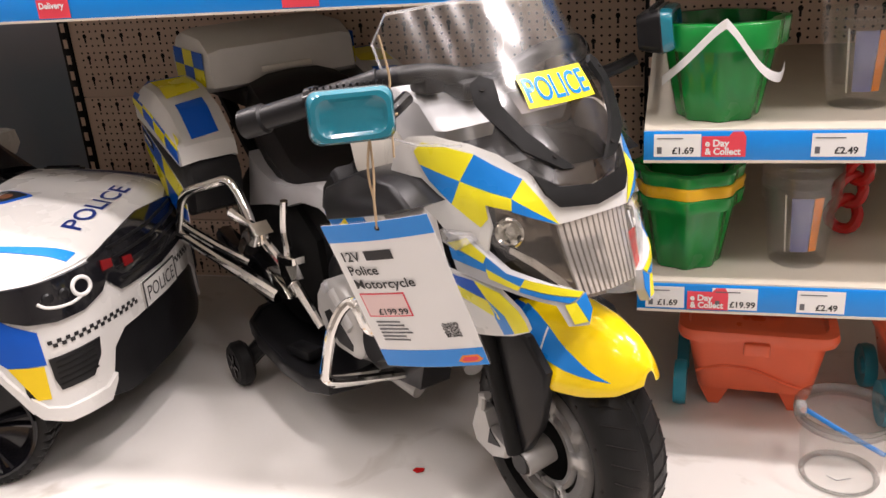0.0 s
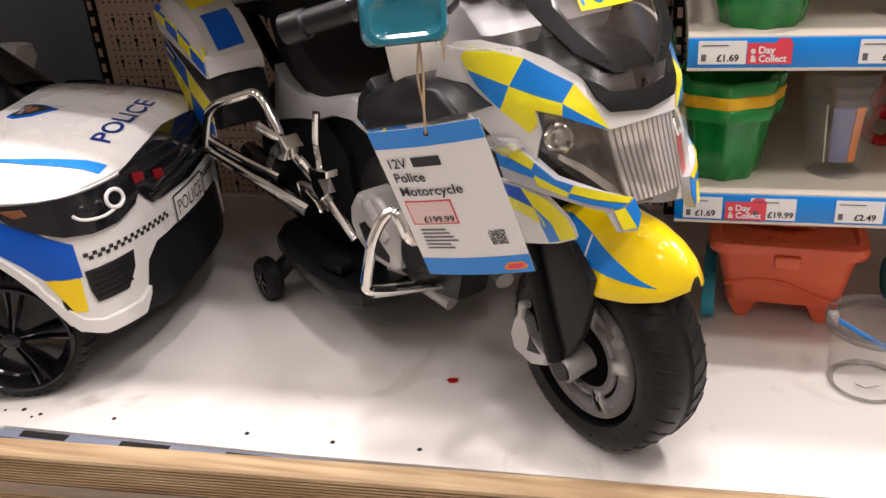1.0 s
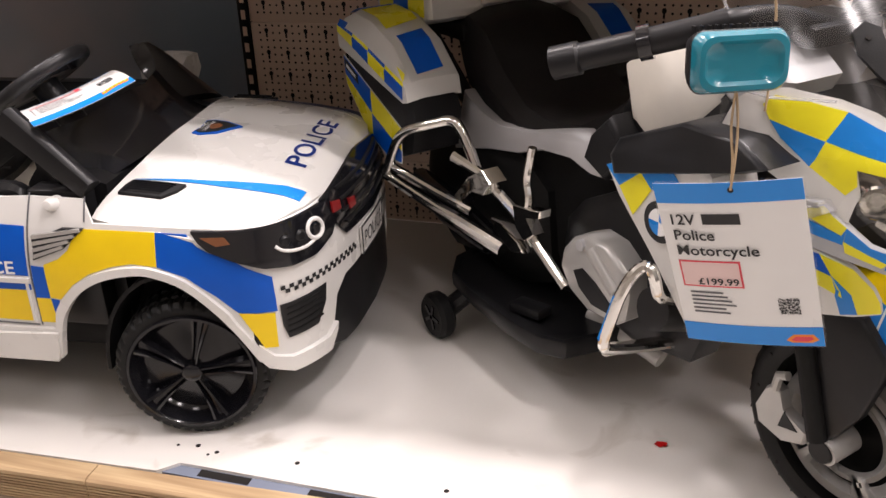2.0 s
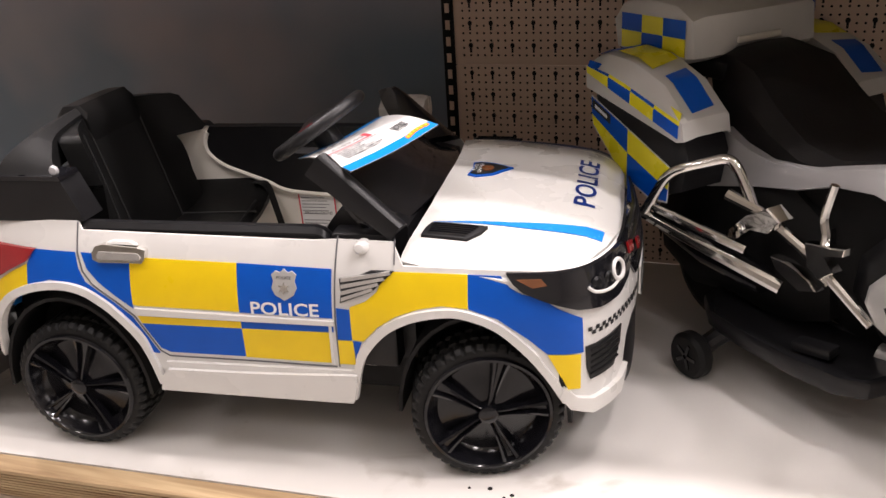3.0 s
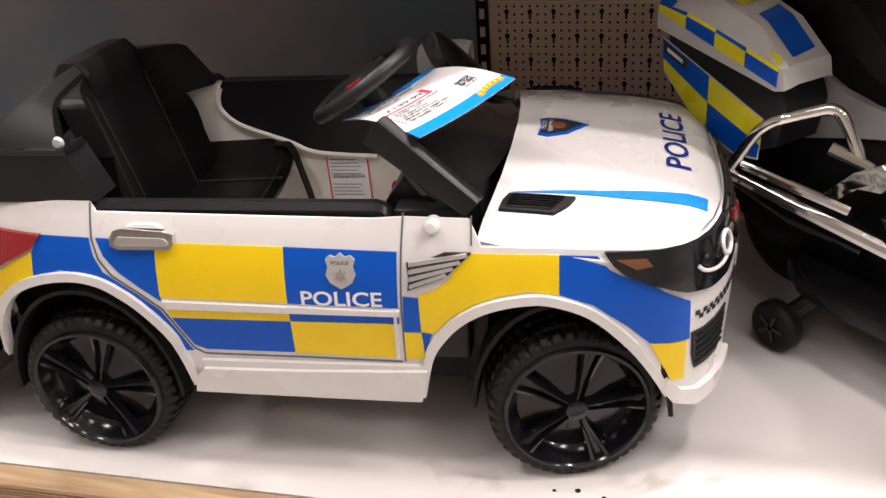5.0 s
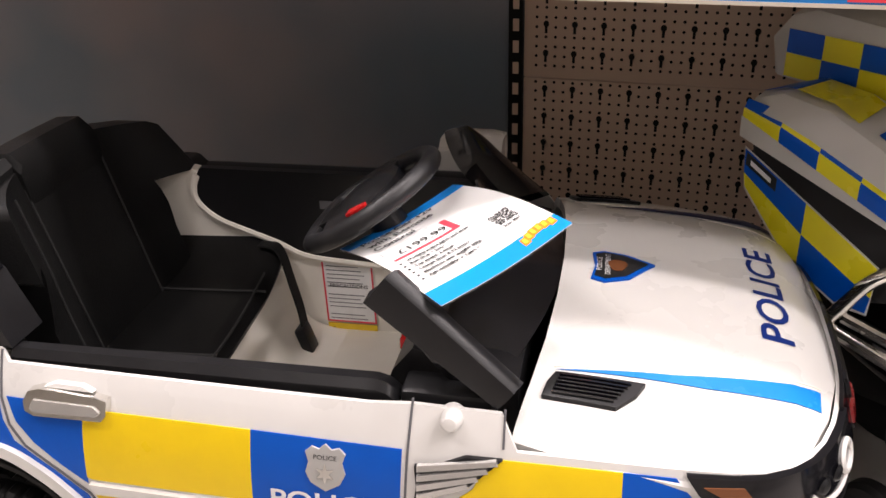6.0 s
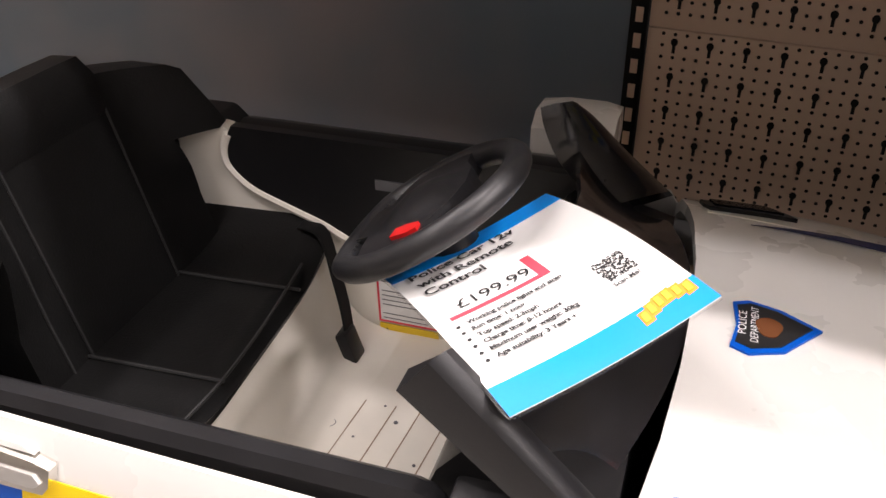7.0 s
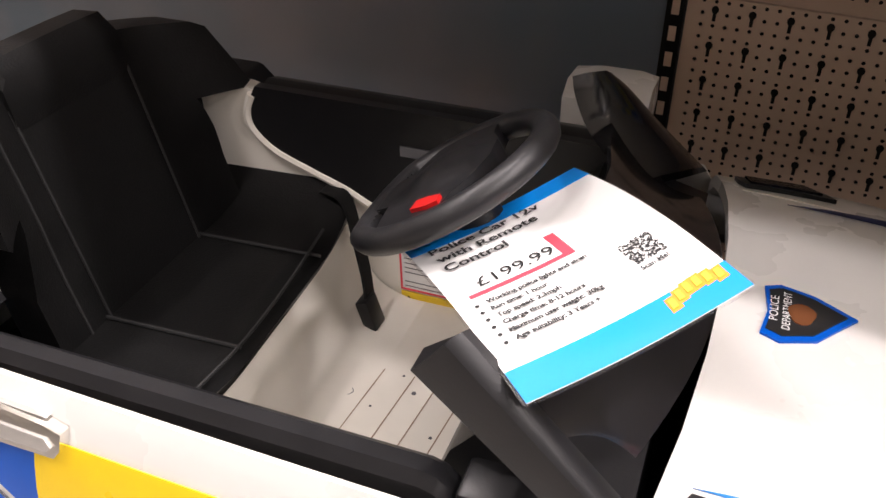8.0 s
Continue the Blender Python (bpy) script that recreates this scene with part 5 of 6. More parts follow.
def guard(u, v, off=0.0):
    f = -.075 + (u + .07) * .90
    hw = .068 * min(1.0, max(0.012, (.172 - u) / .10)) ** .45 * (1 - .25 * max(0, -.01 - u) / .06)
    ridge = float(np.interp(u, [-.07, -.02, .04, .09, .13, .155, .172], [.330, .345, .353, .349, .339, .327, .308]))
    low = float(np.interp(u, [-.07, -.007, .040, .054, .11, .150, .172], [.318, .302, .272, .266, .270, .280, .294]))
    return at(f, hw * v * (1 + off * 6) + RX, ridge - (ridge - low) * abs(v) ** 2.3 + off)


gs = bmesh.new()
rows = [-.07 + .241 * (1 - (1 - k / 28) ** 1.4) for k in range(29)]
cols = [-1 + 2 * k / 24 for k in range(25)]
gv = [[[gs.verts.new(guard(u, v, o)) for v in cols] for u in rows] for o in (0.0, -.004)]
for i in range(28):
    for j in range(24):
        for o, g in enumerate(gv):
            q = (g[i][j], g[i + 1][j], g[i + 1][j + 1], g[i][j + 1])
            gs.faces.new(q if o == 0 else q[::-1])
rim = [(i, 0) for i in range(29)] + [(28, j) for j in range(1, 25)] + [(i, 24) for i in range(27, -1, -1)] + [(0, j) for j in range(23, 0, -1)]
for (i, j), (k, l) in zip(rim, rim[1:] + rim[:1]):
    gs.faces.new((gv[0][i][j], gv[0][k][l], gv[1][k][l], gv[1][i][j]))
bmesh.ops.remove_doubles(gs, verts=gs.verts, dist=1e-6)
mg = part("front_mudguard", gs, LEMON, bike, "glossy yellow front mudguard", angle=60)
MUDY = mat("mudguard_yellow", (0.86, 0.62, 0.005), 0.16, var=0.04, coat=0.5)
mg.data.materials[0] = MUDY
for sgn in (1, -1):
    part("mudguard_stripe", sheet([(a, sgn * b) for a, b in ((-.029, .50), (.02, .60), (.07, .70), (.142, .90), (.06, .86), (.02, .88), (-.029, .93))], guard, 0.0006, 0.02, 0.0014), SKY, mg, "blue stripe")
    part("mudguard_stripe", sheet([(a, sgn * b) for a, b in ((-.068, .48), (-.03, .535), (-.03, .885), (-.068, .92))], guard, 0.0006, 0.02, 0.0014), BLUE, mg, "dark blue stripe")
    part("stripe_gap", sheet([(a, sgn * b) for a, b in ((.030, .635), (.033, .640), (.035, .838), (.032, .838))], guard, 0.0004, 0.02, 0.0022), INKWHITE, mg)

# front fairing
fo = [(0, .505), (.05, .508), (.07, .530), (.096, .550), (.125, .560), (.172, .565), (.210, .560), (.240, .545), (.27, .515), (.266, .500), (.215, .470), (.190, .440), (.150, .440), (.132, .470), (.131, .496), (.102, .492), (.056, .472), (0, .474)]
fo2 = [(-s, z) for s, z in reversed(fo)][1:-1]
fairing = part("front_fairing", sheet(fo + fo2, nose, 0.004, 0.02), WHITE, bike, "white front fairing")
for poly, mtl in (
        ([(.190, .556), (.160, .555), (.122, .549), (.153, .519), (.206, .531), (.208, .545)], LEMON),
        ([(.206, .531), (.153, .519), (.177, .492), (.200, .515)], SKY),
        ([(.122, .549), (.078, .523), (.098, .504), (.153, .519)], SKY),
        ([(.153, .519), (.125, .511), (.098, .504), (.101, .491), (.131, .496), (.133, .480), (.146, .469), (.177, .492)], LEMON),
        ([(.078, .523), (.066, .500), (.053, .472), (.098, .504)], LEMON),
        ([(.098, .504), (.053, .472), (.102, .490)], SKY)):
    for q in both(poly):
        part("check", sheet(q, nose, 0.0006, 0.02, 0.0014), mtl, fairing)
# headlamp: dark side bowls with reflectors, ribbed lens in the middle
SMOKY = mat("smoky_reflector", (0.36, 0.31, 0.27), 0.12, 0.85, var=0.5, scale=26, bump=0.5, bscale=24, rvar=0.08)
hb_ = [(.131, .495), (.112, .489), (.056, .470), (.0, .474), (.0, .386), (.033, .384), (.073, .398), (.116, .426), (.139, .451)]
hb2 = [(-s, z) for s, z in reversed(hb_) if s > 0]
head = part("headlamp", sheet(hb_ + hb2, lambda s, z, o: nose(s, z, o - .018 - .02 * math.sin(math.pi * min(1, abs(s) / .139))), 0.003, 0.01), SMOKY, bike, "smoky chrome headlamp")
for sgn in (1, -1):
    bm = bmesh.new()
    c = nose(sgn * .118, .462, -.012)
    ax = (nose(sgn * .118, .462, .05) - nose(sgn * .118, .462, 0)).normalized().to_track_quat("Z", "Y").to_matrix().to_4x4()
    lathe(bm, [(0, -.006), (.006, -.006), (.008, .001), (.010, -.003), (.014, .001), (.016, .004), (.018, .000)], 24, "z", Matrix.Translation(c) @ ax)
    part("reflector", bm, CHROME, head)
    part("visor", sheet([(sgn * a, b) for a, b in ((.125, .440), (.100, .425), (.075, .405), (.060, .400), (.066, .412), (.095, .436), (.118, .450))], lambda s, z, o: nose(s, z, o - .006), 0.003, 0.01), CHROME, head)
rib = bmesh.new()
for k in range(13):
    s0 = -.052 + k * .0083
    add(rib, sheet([(s0, .474), (s0 + .0062, .474), (s0 + .0056, .392), (s0 + .0006, .392)], nose, 0.006, 0.02, -0.003))
part("ribbed_lens", rib, RIBBED, head, "ribbed clear lens")
part("lens_cover", sheet(hb_ + hb2, nose, 0.002, 0.015, 0.001), CLEAR, head, "clear lens cover").visible_shadow = False
part("corner_lens", sheet([(-.050, .440), (-.074, .440), (-.070, .400), (-.050, .400)], nose, 0.002, 0.01, -.004), RED, head)
# black band, smoked screen, clear windscreen and its arms
bd_ = [(0, .505), (.044, .510), (.068, .533), (.060, .505), (.047, .490), (0, .484)]
part("screen_band", sheet(bd_ + [(-s, z) for s, z in reversed(bd_) if s > 0], nose, 0.006, 0.015, 0.006), MATTE, bike, "dark band under the windscreen")
sm = [(0, .506), (.044, .512), (.066, .545), (.078, .580), (.074, .615), (.045, .632), (0, .640)]
part("smoked_screen", sheet(sm + [(-s, z) for s, z in reversed(sm) if s > 0], nose, 0.003, 0.02, 0.003), SMOKED, bike, "dark smoked screen")
cs = [(0, .508), (.046, .512), (.080, .532), (.130, .556), (.191, .553), (.232, .556), (.268, .512), (.250, .545), (.205, .588), (.205, .657), (.161, .690), (.08, .698), (0, .702)]
screen = part("windscreen", sheet(cs + [(-s, z) for s, z in reversed(cs) if s > 0], nose, 0.0025, 0.02, 0.011), CLEAR, bike, "tall clear plastic windscreen")
screen.visible_shadow = False
bm = bmesh.new()
edge = [(.130, .556), (.191, .553), (.232, .556), (.205, .588), (.205, .657), (.161, .690), (.08, .698), (0, .702)]
tube(bm, [nose(s, z, .010) for s, z in edge] + [nose(-s, z, .010) for s, z in reversed(edge[:-1])], .0016, 6)
part("screen_rim", bm, LENS, screen)
for q in both([(.096, .614), (.082, .622), (.071, .616), (.074, .593), (.060, .565), (.043, .545), (.022, .523), (.036, .524), (.070, .548), (.090, .580), (.099, .597)]):
    part("screen_arm", sheet(q, nose, 0.006, 0.012, 0.016), MATTE, bike, "black screen bracket")
bm = bmesh.new()
for s, z in ((.086, .608), (.040, .538)):
    for sgn in (1, -1):
        lathe(bm, [(0, .001), (.0028, .001), (.003, -.001)], 10, "z", Matrix.Translation(nose(sgn * s, z, .0165)) @ (nose(sgn * s, z, .05) - nose(sgn * s, z, .0)).to_track_quat("Z", "Y").to_matrix().to_4x4())
part("bracket_hole", bm, HOLE, bike)
# yellow POLICE sticker on the screen
st = [(.046, .618), (-.048, .618), (-.048, .586), (.046, .586)]
stick = part("screen_sticker", sheet(st, nose, 0.0006, 0.01, 0.0145), LEMON, bike, "yellow sticker with blue lettering")
part("sticker_lettering", laid(letters("POLICE", 0.0215, 0.086, 0.0005), lambda u, v: nose(.043 - u, .5915 + v, 0.0154)), SKY, stick)
# beak strips under the lamp
for q, mtl in (([(.201, .446), (.168, .455), (.133, .420), (.096, .411), (.051, .398), (.049, .378), (.060, .362), (.086, .362), (.090, .386), (.141, .398), (.210, .408)], GREY),):
    for p in both(q):
        part("beak", sheet(p, nose, 0.012, 0.015, 0.006), mtl, bike, "grey beak under the headlamp")
for poly, mtl in (
        ([(.198, .446), (.168, .455), (.150, .437), (.158, .428)], LEMON), ([(.200, .442), (.158, .428), (.150, .437), (.160, .418), (.205, .425)], SKY),
        ([(.150, .437), (.133, .420), (.113, .415), (.122, .406), (.158, .420)], SKY), ([(.158, .422), (.122, .406), (.128, .401), (.160, .410)], LEMON),
        ([(.113, .415), (.096, .411), (.052, .398), (.060, .393), (.122, .406)], LEMON), ([(.122, .405), (.062, .392), (.074, .388), (.126, .400)], SKY),
        ([(.050, .397), (.049, .378), (.059, .364), (.066, .388)], SKY), ([(.066, .388), (.060, .365), (.078, .364), (.080, .386)], LEMON)):
    for q in both(poly):
        part("check", sheet(q, nose, 0.0006, 0.02, 0.0075), mtl, bike)
# lower side fairing
lf = [(.250, .402), (.190, .402), (.158, .393), (.145, .373), (.141, .345), (.170, .330), (.205, .318), (.262, .300), (.285, .330)]
for p in both(lf):
    low = part("lower_fairing", sheet(p, nose, 0.006, 0.02, 0.004), WHITE, bike)
for poly, mtl in (
        ([(.245, .400), (.190, .400), (.187, .376), (.240, .388)], BLUE), ([(.240, .386), (.187, .376), (.182, .352), (.238, .368)], LEMON),
        ([(.190, .400), (.158, .392), (.145, .373), (.141, .347), (.165, .336), (.172, .360), (.187, .378)], LEMON), ([(.187, .376), (.172, .360), (.165, .336), (.184, .328), (.190, .352)], SKY)):
    for q in both(poly):
        part("check", sheet(q, nose, 0.0006, 0.02, 0.0052), mtl, bike)
two_sided("indicator", lambda: slab([(-.062, .458), (-.020, .462), (-.012, .452), (-.030, .440), (-.058, .444)], .115, .138, .004), LENS, "clear indicator lens")

# the machine's dark middle
two_sided("frame_body", lambda: slab([(-.74, .22), (-.76, .36), (-.60, .40), (-.40, .42), (-.30, .47), (-.10, .46), (-.04, .40), (-.06, .34), (-.12, .24), (-.25, .15), (-.45, .12), (-.60, .15)], 0.0, .085, .02), MATTE)
two_sided("tank", lambda: slab([(-.40, .42), (-.36, .50), (-.27, .545), (-.16, .545), (-.10, .50), (-.12, .44), (-.25, .40)], 0.0, .10, .02), BLACK)
two_sided("tank_flank", lambda: slab([(-.395, .400), (-.380, .440), (-.345, .472), (-.322, .445), (-.316, .412), (-.35, .380)], .08, .138, .010), BLACK, "black tank flank")
two_sided("cowl_panel", lambda: slab([(-.365, .530), (-.345, .460), (-.30, .431), (-.234, .469), (-.183, .520), (-.20, .560), (-.255, .580), (-.32, .565)], .05, .102, .010), IVORY, "ivory inner cowl panel")
# white upper cowl coloured grey to imitate its shade behind the screen
two_sided("cowl_top", lambda: slab([(-.26, .575), (-.18, .520), (-.11, .540), (-.10, .560), (-.14, .592), (-.21, .605)], .02, .103, .010), GREY)
two_sided("side_fairing", lambda: slab([(f + .017, z + .011) for f, z in ((-.322, .414), (-.255, .450), (-.194, .480), (-.15, .448), (-.12, .36), (-.155, .245), (-.233, .324), (-.297, .382))], .10, .172, .004), WHITE, "white side fairing")
for side in (1, -1):
    pl = lambda u, v, o=0.0, side=side: at(u + .017, side * (.1725 + o), v + .011)
    for poly, mtl in (([(-.318, .416), (-.268, .440), (-.256, .424), (-.292, .396)], SKY), ([(-.292, .396), (-.256, .424), (-.236, .408), (-.265, .366)], LEMON), ([(-.268, .440), (-.215, .464), (-.205, .440), (-.256, .424)], LEMON), ([(-.256, .424), (-.205, .440), (-.180, .420), (-.236, .408)], SKY)):
        part("check", sheet(poly if side > 0 else poly, pl, 0.001, 0.1, 0.001), mtl, bike)
    ring = part("round_badge", tube(bmesh.new(), [pl(-.216, .374, -.002), pl(-.216, .374, .004)], .026, 28), INK, bike, "round blue and white badge")
    bm = bmesh.new()
    for a in (0, 180):
        add(bm, sheet([(-.216, .374)] + [(-.216 + .017 * math.cos(radians(a + k * 15)), .374 + .017 * math.sin(radians(a + k * 15))) for k in range(7)], pl, 0.0006, 0.1, .0050))
    part("badge_blue", bm, SKY, ring)
    bm = bmesh.new()
    for a in (90, 270):
        add(bm, sheet([(-.216, .374)] + [(-.216 + .017 * math.cos(radians(a + k * 15)), .374 + .017 * math.sin(radians(a + k * 15))) for k in range(7)], pl, 0.0006, 0.1, .0050))
    part("badge_white", bm, INKWHITE, ring)
two_sided("side_cowl", lambda: slab([(-0.275, 0.47), (-0.171, 0.515), (-0.09, 0.515), (-0.053, 0.495), (-0.085, 0.481), (-0.283, 0.421), (-0.291, 0.444)], .11, .183, .006), BLACK, "black side cowl")
# engine
two_sided("engine_cover", lambda: slab([(-.460, .225), (-.452, .285), (-.417, .325), (-.334, .368), (-.27, .345), (-.225, .27), (-.175, .215), (-.19, .17), (-.30, .15), (-.40, .165)], .06, .122, .012), BLACK)
two_sided("engine_casing", lambda: slab([(f + .006, z + .003) for f, z in ((-.414, .235), (-.410, .262), (-.388, .288), (-.352, .305), (-.313, .302), (-.276, .278), (-.270, .245), (-.276, .205), (-.290, .192), (-.349, .188), (-.393, .206))], .10, .163, .010), SILVER, "silver engine casing")
two_sided("casing_slot", lambda: slab([(f + .006, z + .003) for f, z in ((-.377, .243), (-.358, .254), (-.328, .243), (-.288, .219), (-.291, .208), (-.334, .206), (-.364, .222))], .155, .1644, .002), BLACK)
two_sided("casing_rib", lambda: tube(bmesh.new(), [at(-.335, .160, .291), at(-.282, .160, .249)], .011, 12), SILVER)
two_sided("casing_bolt", lambda: tube(bmesh.new(), [at(-.355, .155, .291), at(-.355, .168, .291)], .008, 14), GREY)
two_sided("exhaust_pipe", lambda: tube(bmesh.new(), catmull([at(-.42, .085, .128), at(-.36, .070, .118), at(-.295, .052, .100)], 5), .016, 14), SILVER, "silver exhaust stub")
# leg guard of bent chrome
two_sided("leg_guard", lambda: tube(bmesh.new(), catmull([at(-.216, .10, .185), at(-.214, .19, .208), at(-.213, .230, .221), at(-.212, .240, .228), at(-.211, .2405, .240), at(-.204, .234, .280), at(-.200, .228, .304), at(-.197, .216, .325), at(-.193, .204, .336), at(-.184, .199, .336), at(-.179, .196, .324), at(-.180, .180, .292), at(-.185, .12, .27)], 6), .0075, 10), CHROME, "bent chrome leg guard")
# blue rod along the chrome bar, painting in its blue reflection
two_sided("guard_stripe", lambda: tube(bmesh.new(), [at(-.2135, .2435, .238), at(-.2025, .2320, .300)], .0052, 8), SKY)
two_sided("guard_foot", lambda: tube(bmesh.new(), catmull([at(-.222, .228, .214), at(-.228, .17, .196), at(-.232, .10, .180)], 5), .009, 10), CHROME)
two_sided("guard_knob", lambda: tube(bmesh.new(), [at(-.205, .10, .250), at(-.205, .17, .262)], [.038, .028], 18), BLACK)
# seat and grey side panels
seat = []
for f, top, hw, bot in ((-.80, .535, .085, .45), (-.76, .545, .10, .42), (-.70, .530, .11, .40), (-.64, .475, .115, .38), (-.58, .430, .115, .37), (-.52, .415, .11, .37), (-.46, .425, .10, .38), (-.41, .455, .09, .40), (-.37, .490, .08, .42), (-.34, .505, .07, .44)):
    seat.append([at(f, r * hw, bot + (top - bot) * h) for r, h in ((-.9, 0), (-1, .5), (-.86, .9), (-.5, 1.0), (0, 1.02), (.5, 1.0), (.86, .9), (1, .5), (.9, 0))])
part("seat", loft(bmesh.new(), seat), mat("seat_foam", (0.012, 0.011, 0.011), 0.55, var=0.3, bump=0.2, bscale=260, spec=0.2), bike, "black moulded saddle")
two_sided("side_panel", lambda: slab([(-.775, .305), (-.755, .36), (-.735, .418), (-.69, .400), (-.628, .388), (-.539, .398), (-.43, .425), (-.375, .422), (-.335, .378), (-.368, .374), (-.42, .386), (-.50, .378), (-.573, .352), (-.66, .335)], .07, .122, .008), GREY, "grey side panel")
# handlebars and blue lamps
two_sided("handlebar", lambda: tube(bmesh.new(), catmull([at(-.13, .0, .60), at(-.14, .08, .622), at(-.15, .14, .625), at(-.17, .170, .615)], 5), .012, 12), BLACK)
two_sided("grip", lambda: tube(bmesh.new(), [at(-.150, .150, .622), at(-.165, .168, .616), at(-.262, .252, .581), at(-.264, .2535, .580), at(-.287, .272, .572)], [.0165, .0155, .0155, .019, .019], 16), BLACK, "black handlebar grip")
two_sided("grip_collar", lambda: tube(bmesh.new(), [at(-.205, .203, .6015), at(-.215, .212, .598)], .0195, 16), GLOSS)


for side, spot, turn in ((1, at(-.070, .232, .612), -24), (-1, at(-.075, -.222, .640), 34)):
    m = Matrix.Translation(spot) @ Matrix.Rotation(radians(turn), 4, "Z") @ Matrix.Rotation(radians(-6), 4, "Y")
    bm = bmesh.new()
    loft(bm, [[m @ Vector((x, u, v)) for u, v in rounded(w, h, r)] for x, w, h, r in ((-.014, .076, .044, .010), (.006, .088, .054, .012), (.016, .092, .058, .013), (.020, .088, .054, .012))])
    for k in range(12):
        box(bm, .004, .010, -.040 + k * .007, -.0375 + k * .007, .027, .032, m)
    part("blue_lamp_housing", bm, BLACK, bike)
    bm = bmesh.new()
    loft(bm, [[m @ Vector((x, u, v)) for u, v in rounded(w, h, r)] for x, w, h, r in ((.018, .090, .056, .012), (.026, .088, .054, .014), (.031, .083, .049, .014), (.0315, .074, .040, .014), (.028, .066, .033, .013), (.027, .034, .017, .007))])
    part("blue_lamp", bm, TEAL, bike, "teal blue warning lamp")
two_sided("lamp_stalk", lambda: tube(bmesh.new(), catmull([at(-.10, .215, .600), at(-.12, .17, .585), at(-.14, .12, .60)], 5), .009, 10), BLACK)
# bar crown and switch plate
part("bar_crown", box(bmesh.new(), -.20, -.11, -.06, .06, .585, .612, None, .01), BLACK, bike)
part("key_panel", box(bmesh.new(), -.17, -.13, -.10, -.07, .598, .625, None, .006), BLACK, bike)

# panniers and top box


def pannier(side):
    root = part("pannier", slab([(-.915, .430), (-.928, .495), (-.70, .428), (-.688, .400), (-.700, .340), (-.735, .325), (-.845, .352), (-.915, .395)], .15, .246, .010), BLACK, bike, "black pannier with a white chequered lid")
    top = [(-.932, .502), (-.926, .530), (-.885, .545), (-.82, .540), (-.745, .510), (-.690, .462), (-.684, .434), (-.70, .430)]
    bm = bmesh.new()
    loft(bm, [[at(f, r, z) for f, z in pts] for r, pts in (
        (.152, [(f, z - .004) for f, z in top]), (.160, top), (.222, top), (.240, [(f * .998, z - .006 if z > .52 else z - .002) for f, z in top]), (.251, [(f, z - (.026 if z > .5 else .004)) for f, z in top]), (.252, [(f, min(z, .502 - (f + .932) * .30 + .004)) for f, z in top]))])
    lid = part("lid", bm, SHADED_WHITE, root, "white chequered lid")
    tz = lambda f: float(np.interp(f, [p[0] for p in top[1:]][:6], [p[1] for p in top[1:]][:6]))
    topf = lambda u, v, o=0.0: at(u, v, tz(u) + o)
    part("lid_check", sheet([(-.924, .164), (-.880, .164), (-.875, .230), (-.920, .230)], topf, 0.0006, 0.01, 0.0014), BLUE, lid)
    part("lid_check", sheet([(-.878, .164), (-.800, .164), (-.785, .230), (-.873, .230)], topf, 0.0006, 0.01, 0.0014), LEMON, lid)
    part("lid_check", sheet([(-.772, .172), (-.702, .174), (-.697, .224), (-.762, .224)], topf, 0.0006, 0.008, 0.0018), BLUE, lid)
    # two rows along the lid's edge
    edge = lambda u, v, o=0.0: at(u, .2525 + o - .012 * max(0, v - .4), .502 - (u + .932) * .30 + v * .042 * min(1.0, .5 + (u + .932) * 6) + .002)
    for k in range(4):
        a, b = -.928 + k * .058, -.928 + (k + 1) * .058
        part("edge_check", sheet([(a, 0.0), (b, 0.0), (b, .5), (a, .5)], edge, 0.001, 0.1, 0.0016), LEMON if k % 2 == 0 else BLUE, lid)
        part("edge_check", sheet([(a, .5), (b, .5), (b, .95), (a, .95)], edge, 0.001, 0.1, 0.0016), BLUE if k % 2 == 0 else LEMON, lid)
    # checks of the outer face
    face = lambda u, v, o=0.0: at(u, .2465 + o, .470 - (u + .92) * .40 - v)
    part("face_border", sheet([(-.924, .008), (-.716, .008), (-.720, .072), (-.76, .094), (-.84, .098), (-.918, .060)], face, 0.001, 0.1, 0.0008), SHADED_WHITE, root)
    for q, mtl in (([(-.922, .010), (-.822, .010), (-.822, .050), (-.920, .040)], BLUE), ([(-.822, .010), (-.718, .010), (-.719, .048), (-.822, .050)], LEMON), ([(-.920, .040), (-.822, .050), (-.822, .094), (-.84, .094), (-.916, .056)], LEMON), ([(-.822, .050), (-.719, .048), (-.722, .070), (-.762, .090), (-.822, .094)], BLUE)):
        part("face_check", sheet(q, face, 0.001, 0.1, 0.0016), mtl, root)
    tagp = part("maker_plate", sheet(rect(-.918, .012, -.868, .028), face, 0.001, 0.1, 0.0026), INK, root)
    part("plate_bar", sheet(rect(-.910, .017, -.876, .023), face, 0.0004, 0.1, 0.0032), INKWHITE, tagp)
    grp = [root, *root.children_recursive]
    if side < 0:
        for o in grp:
            for v in o.data.vertices:
                v.co.y = -v.co.y
            o.data.flip_normals()
    return root


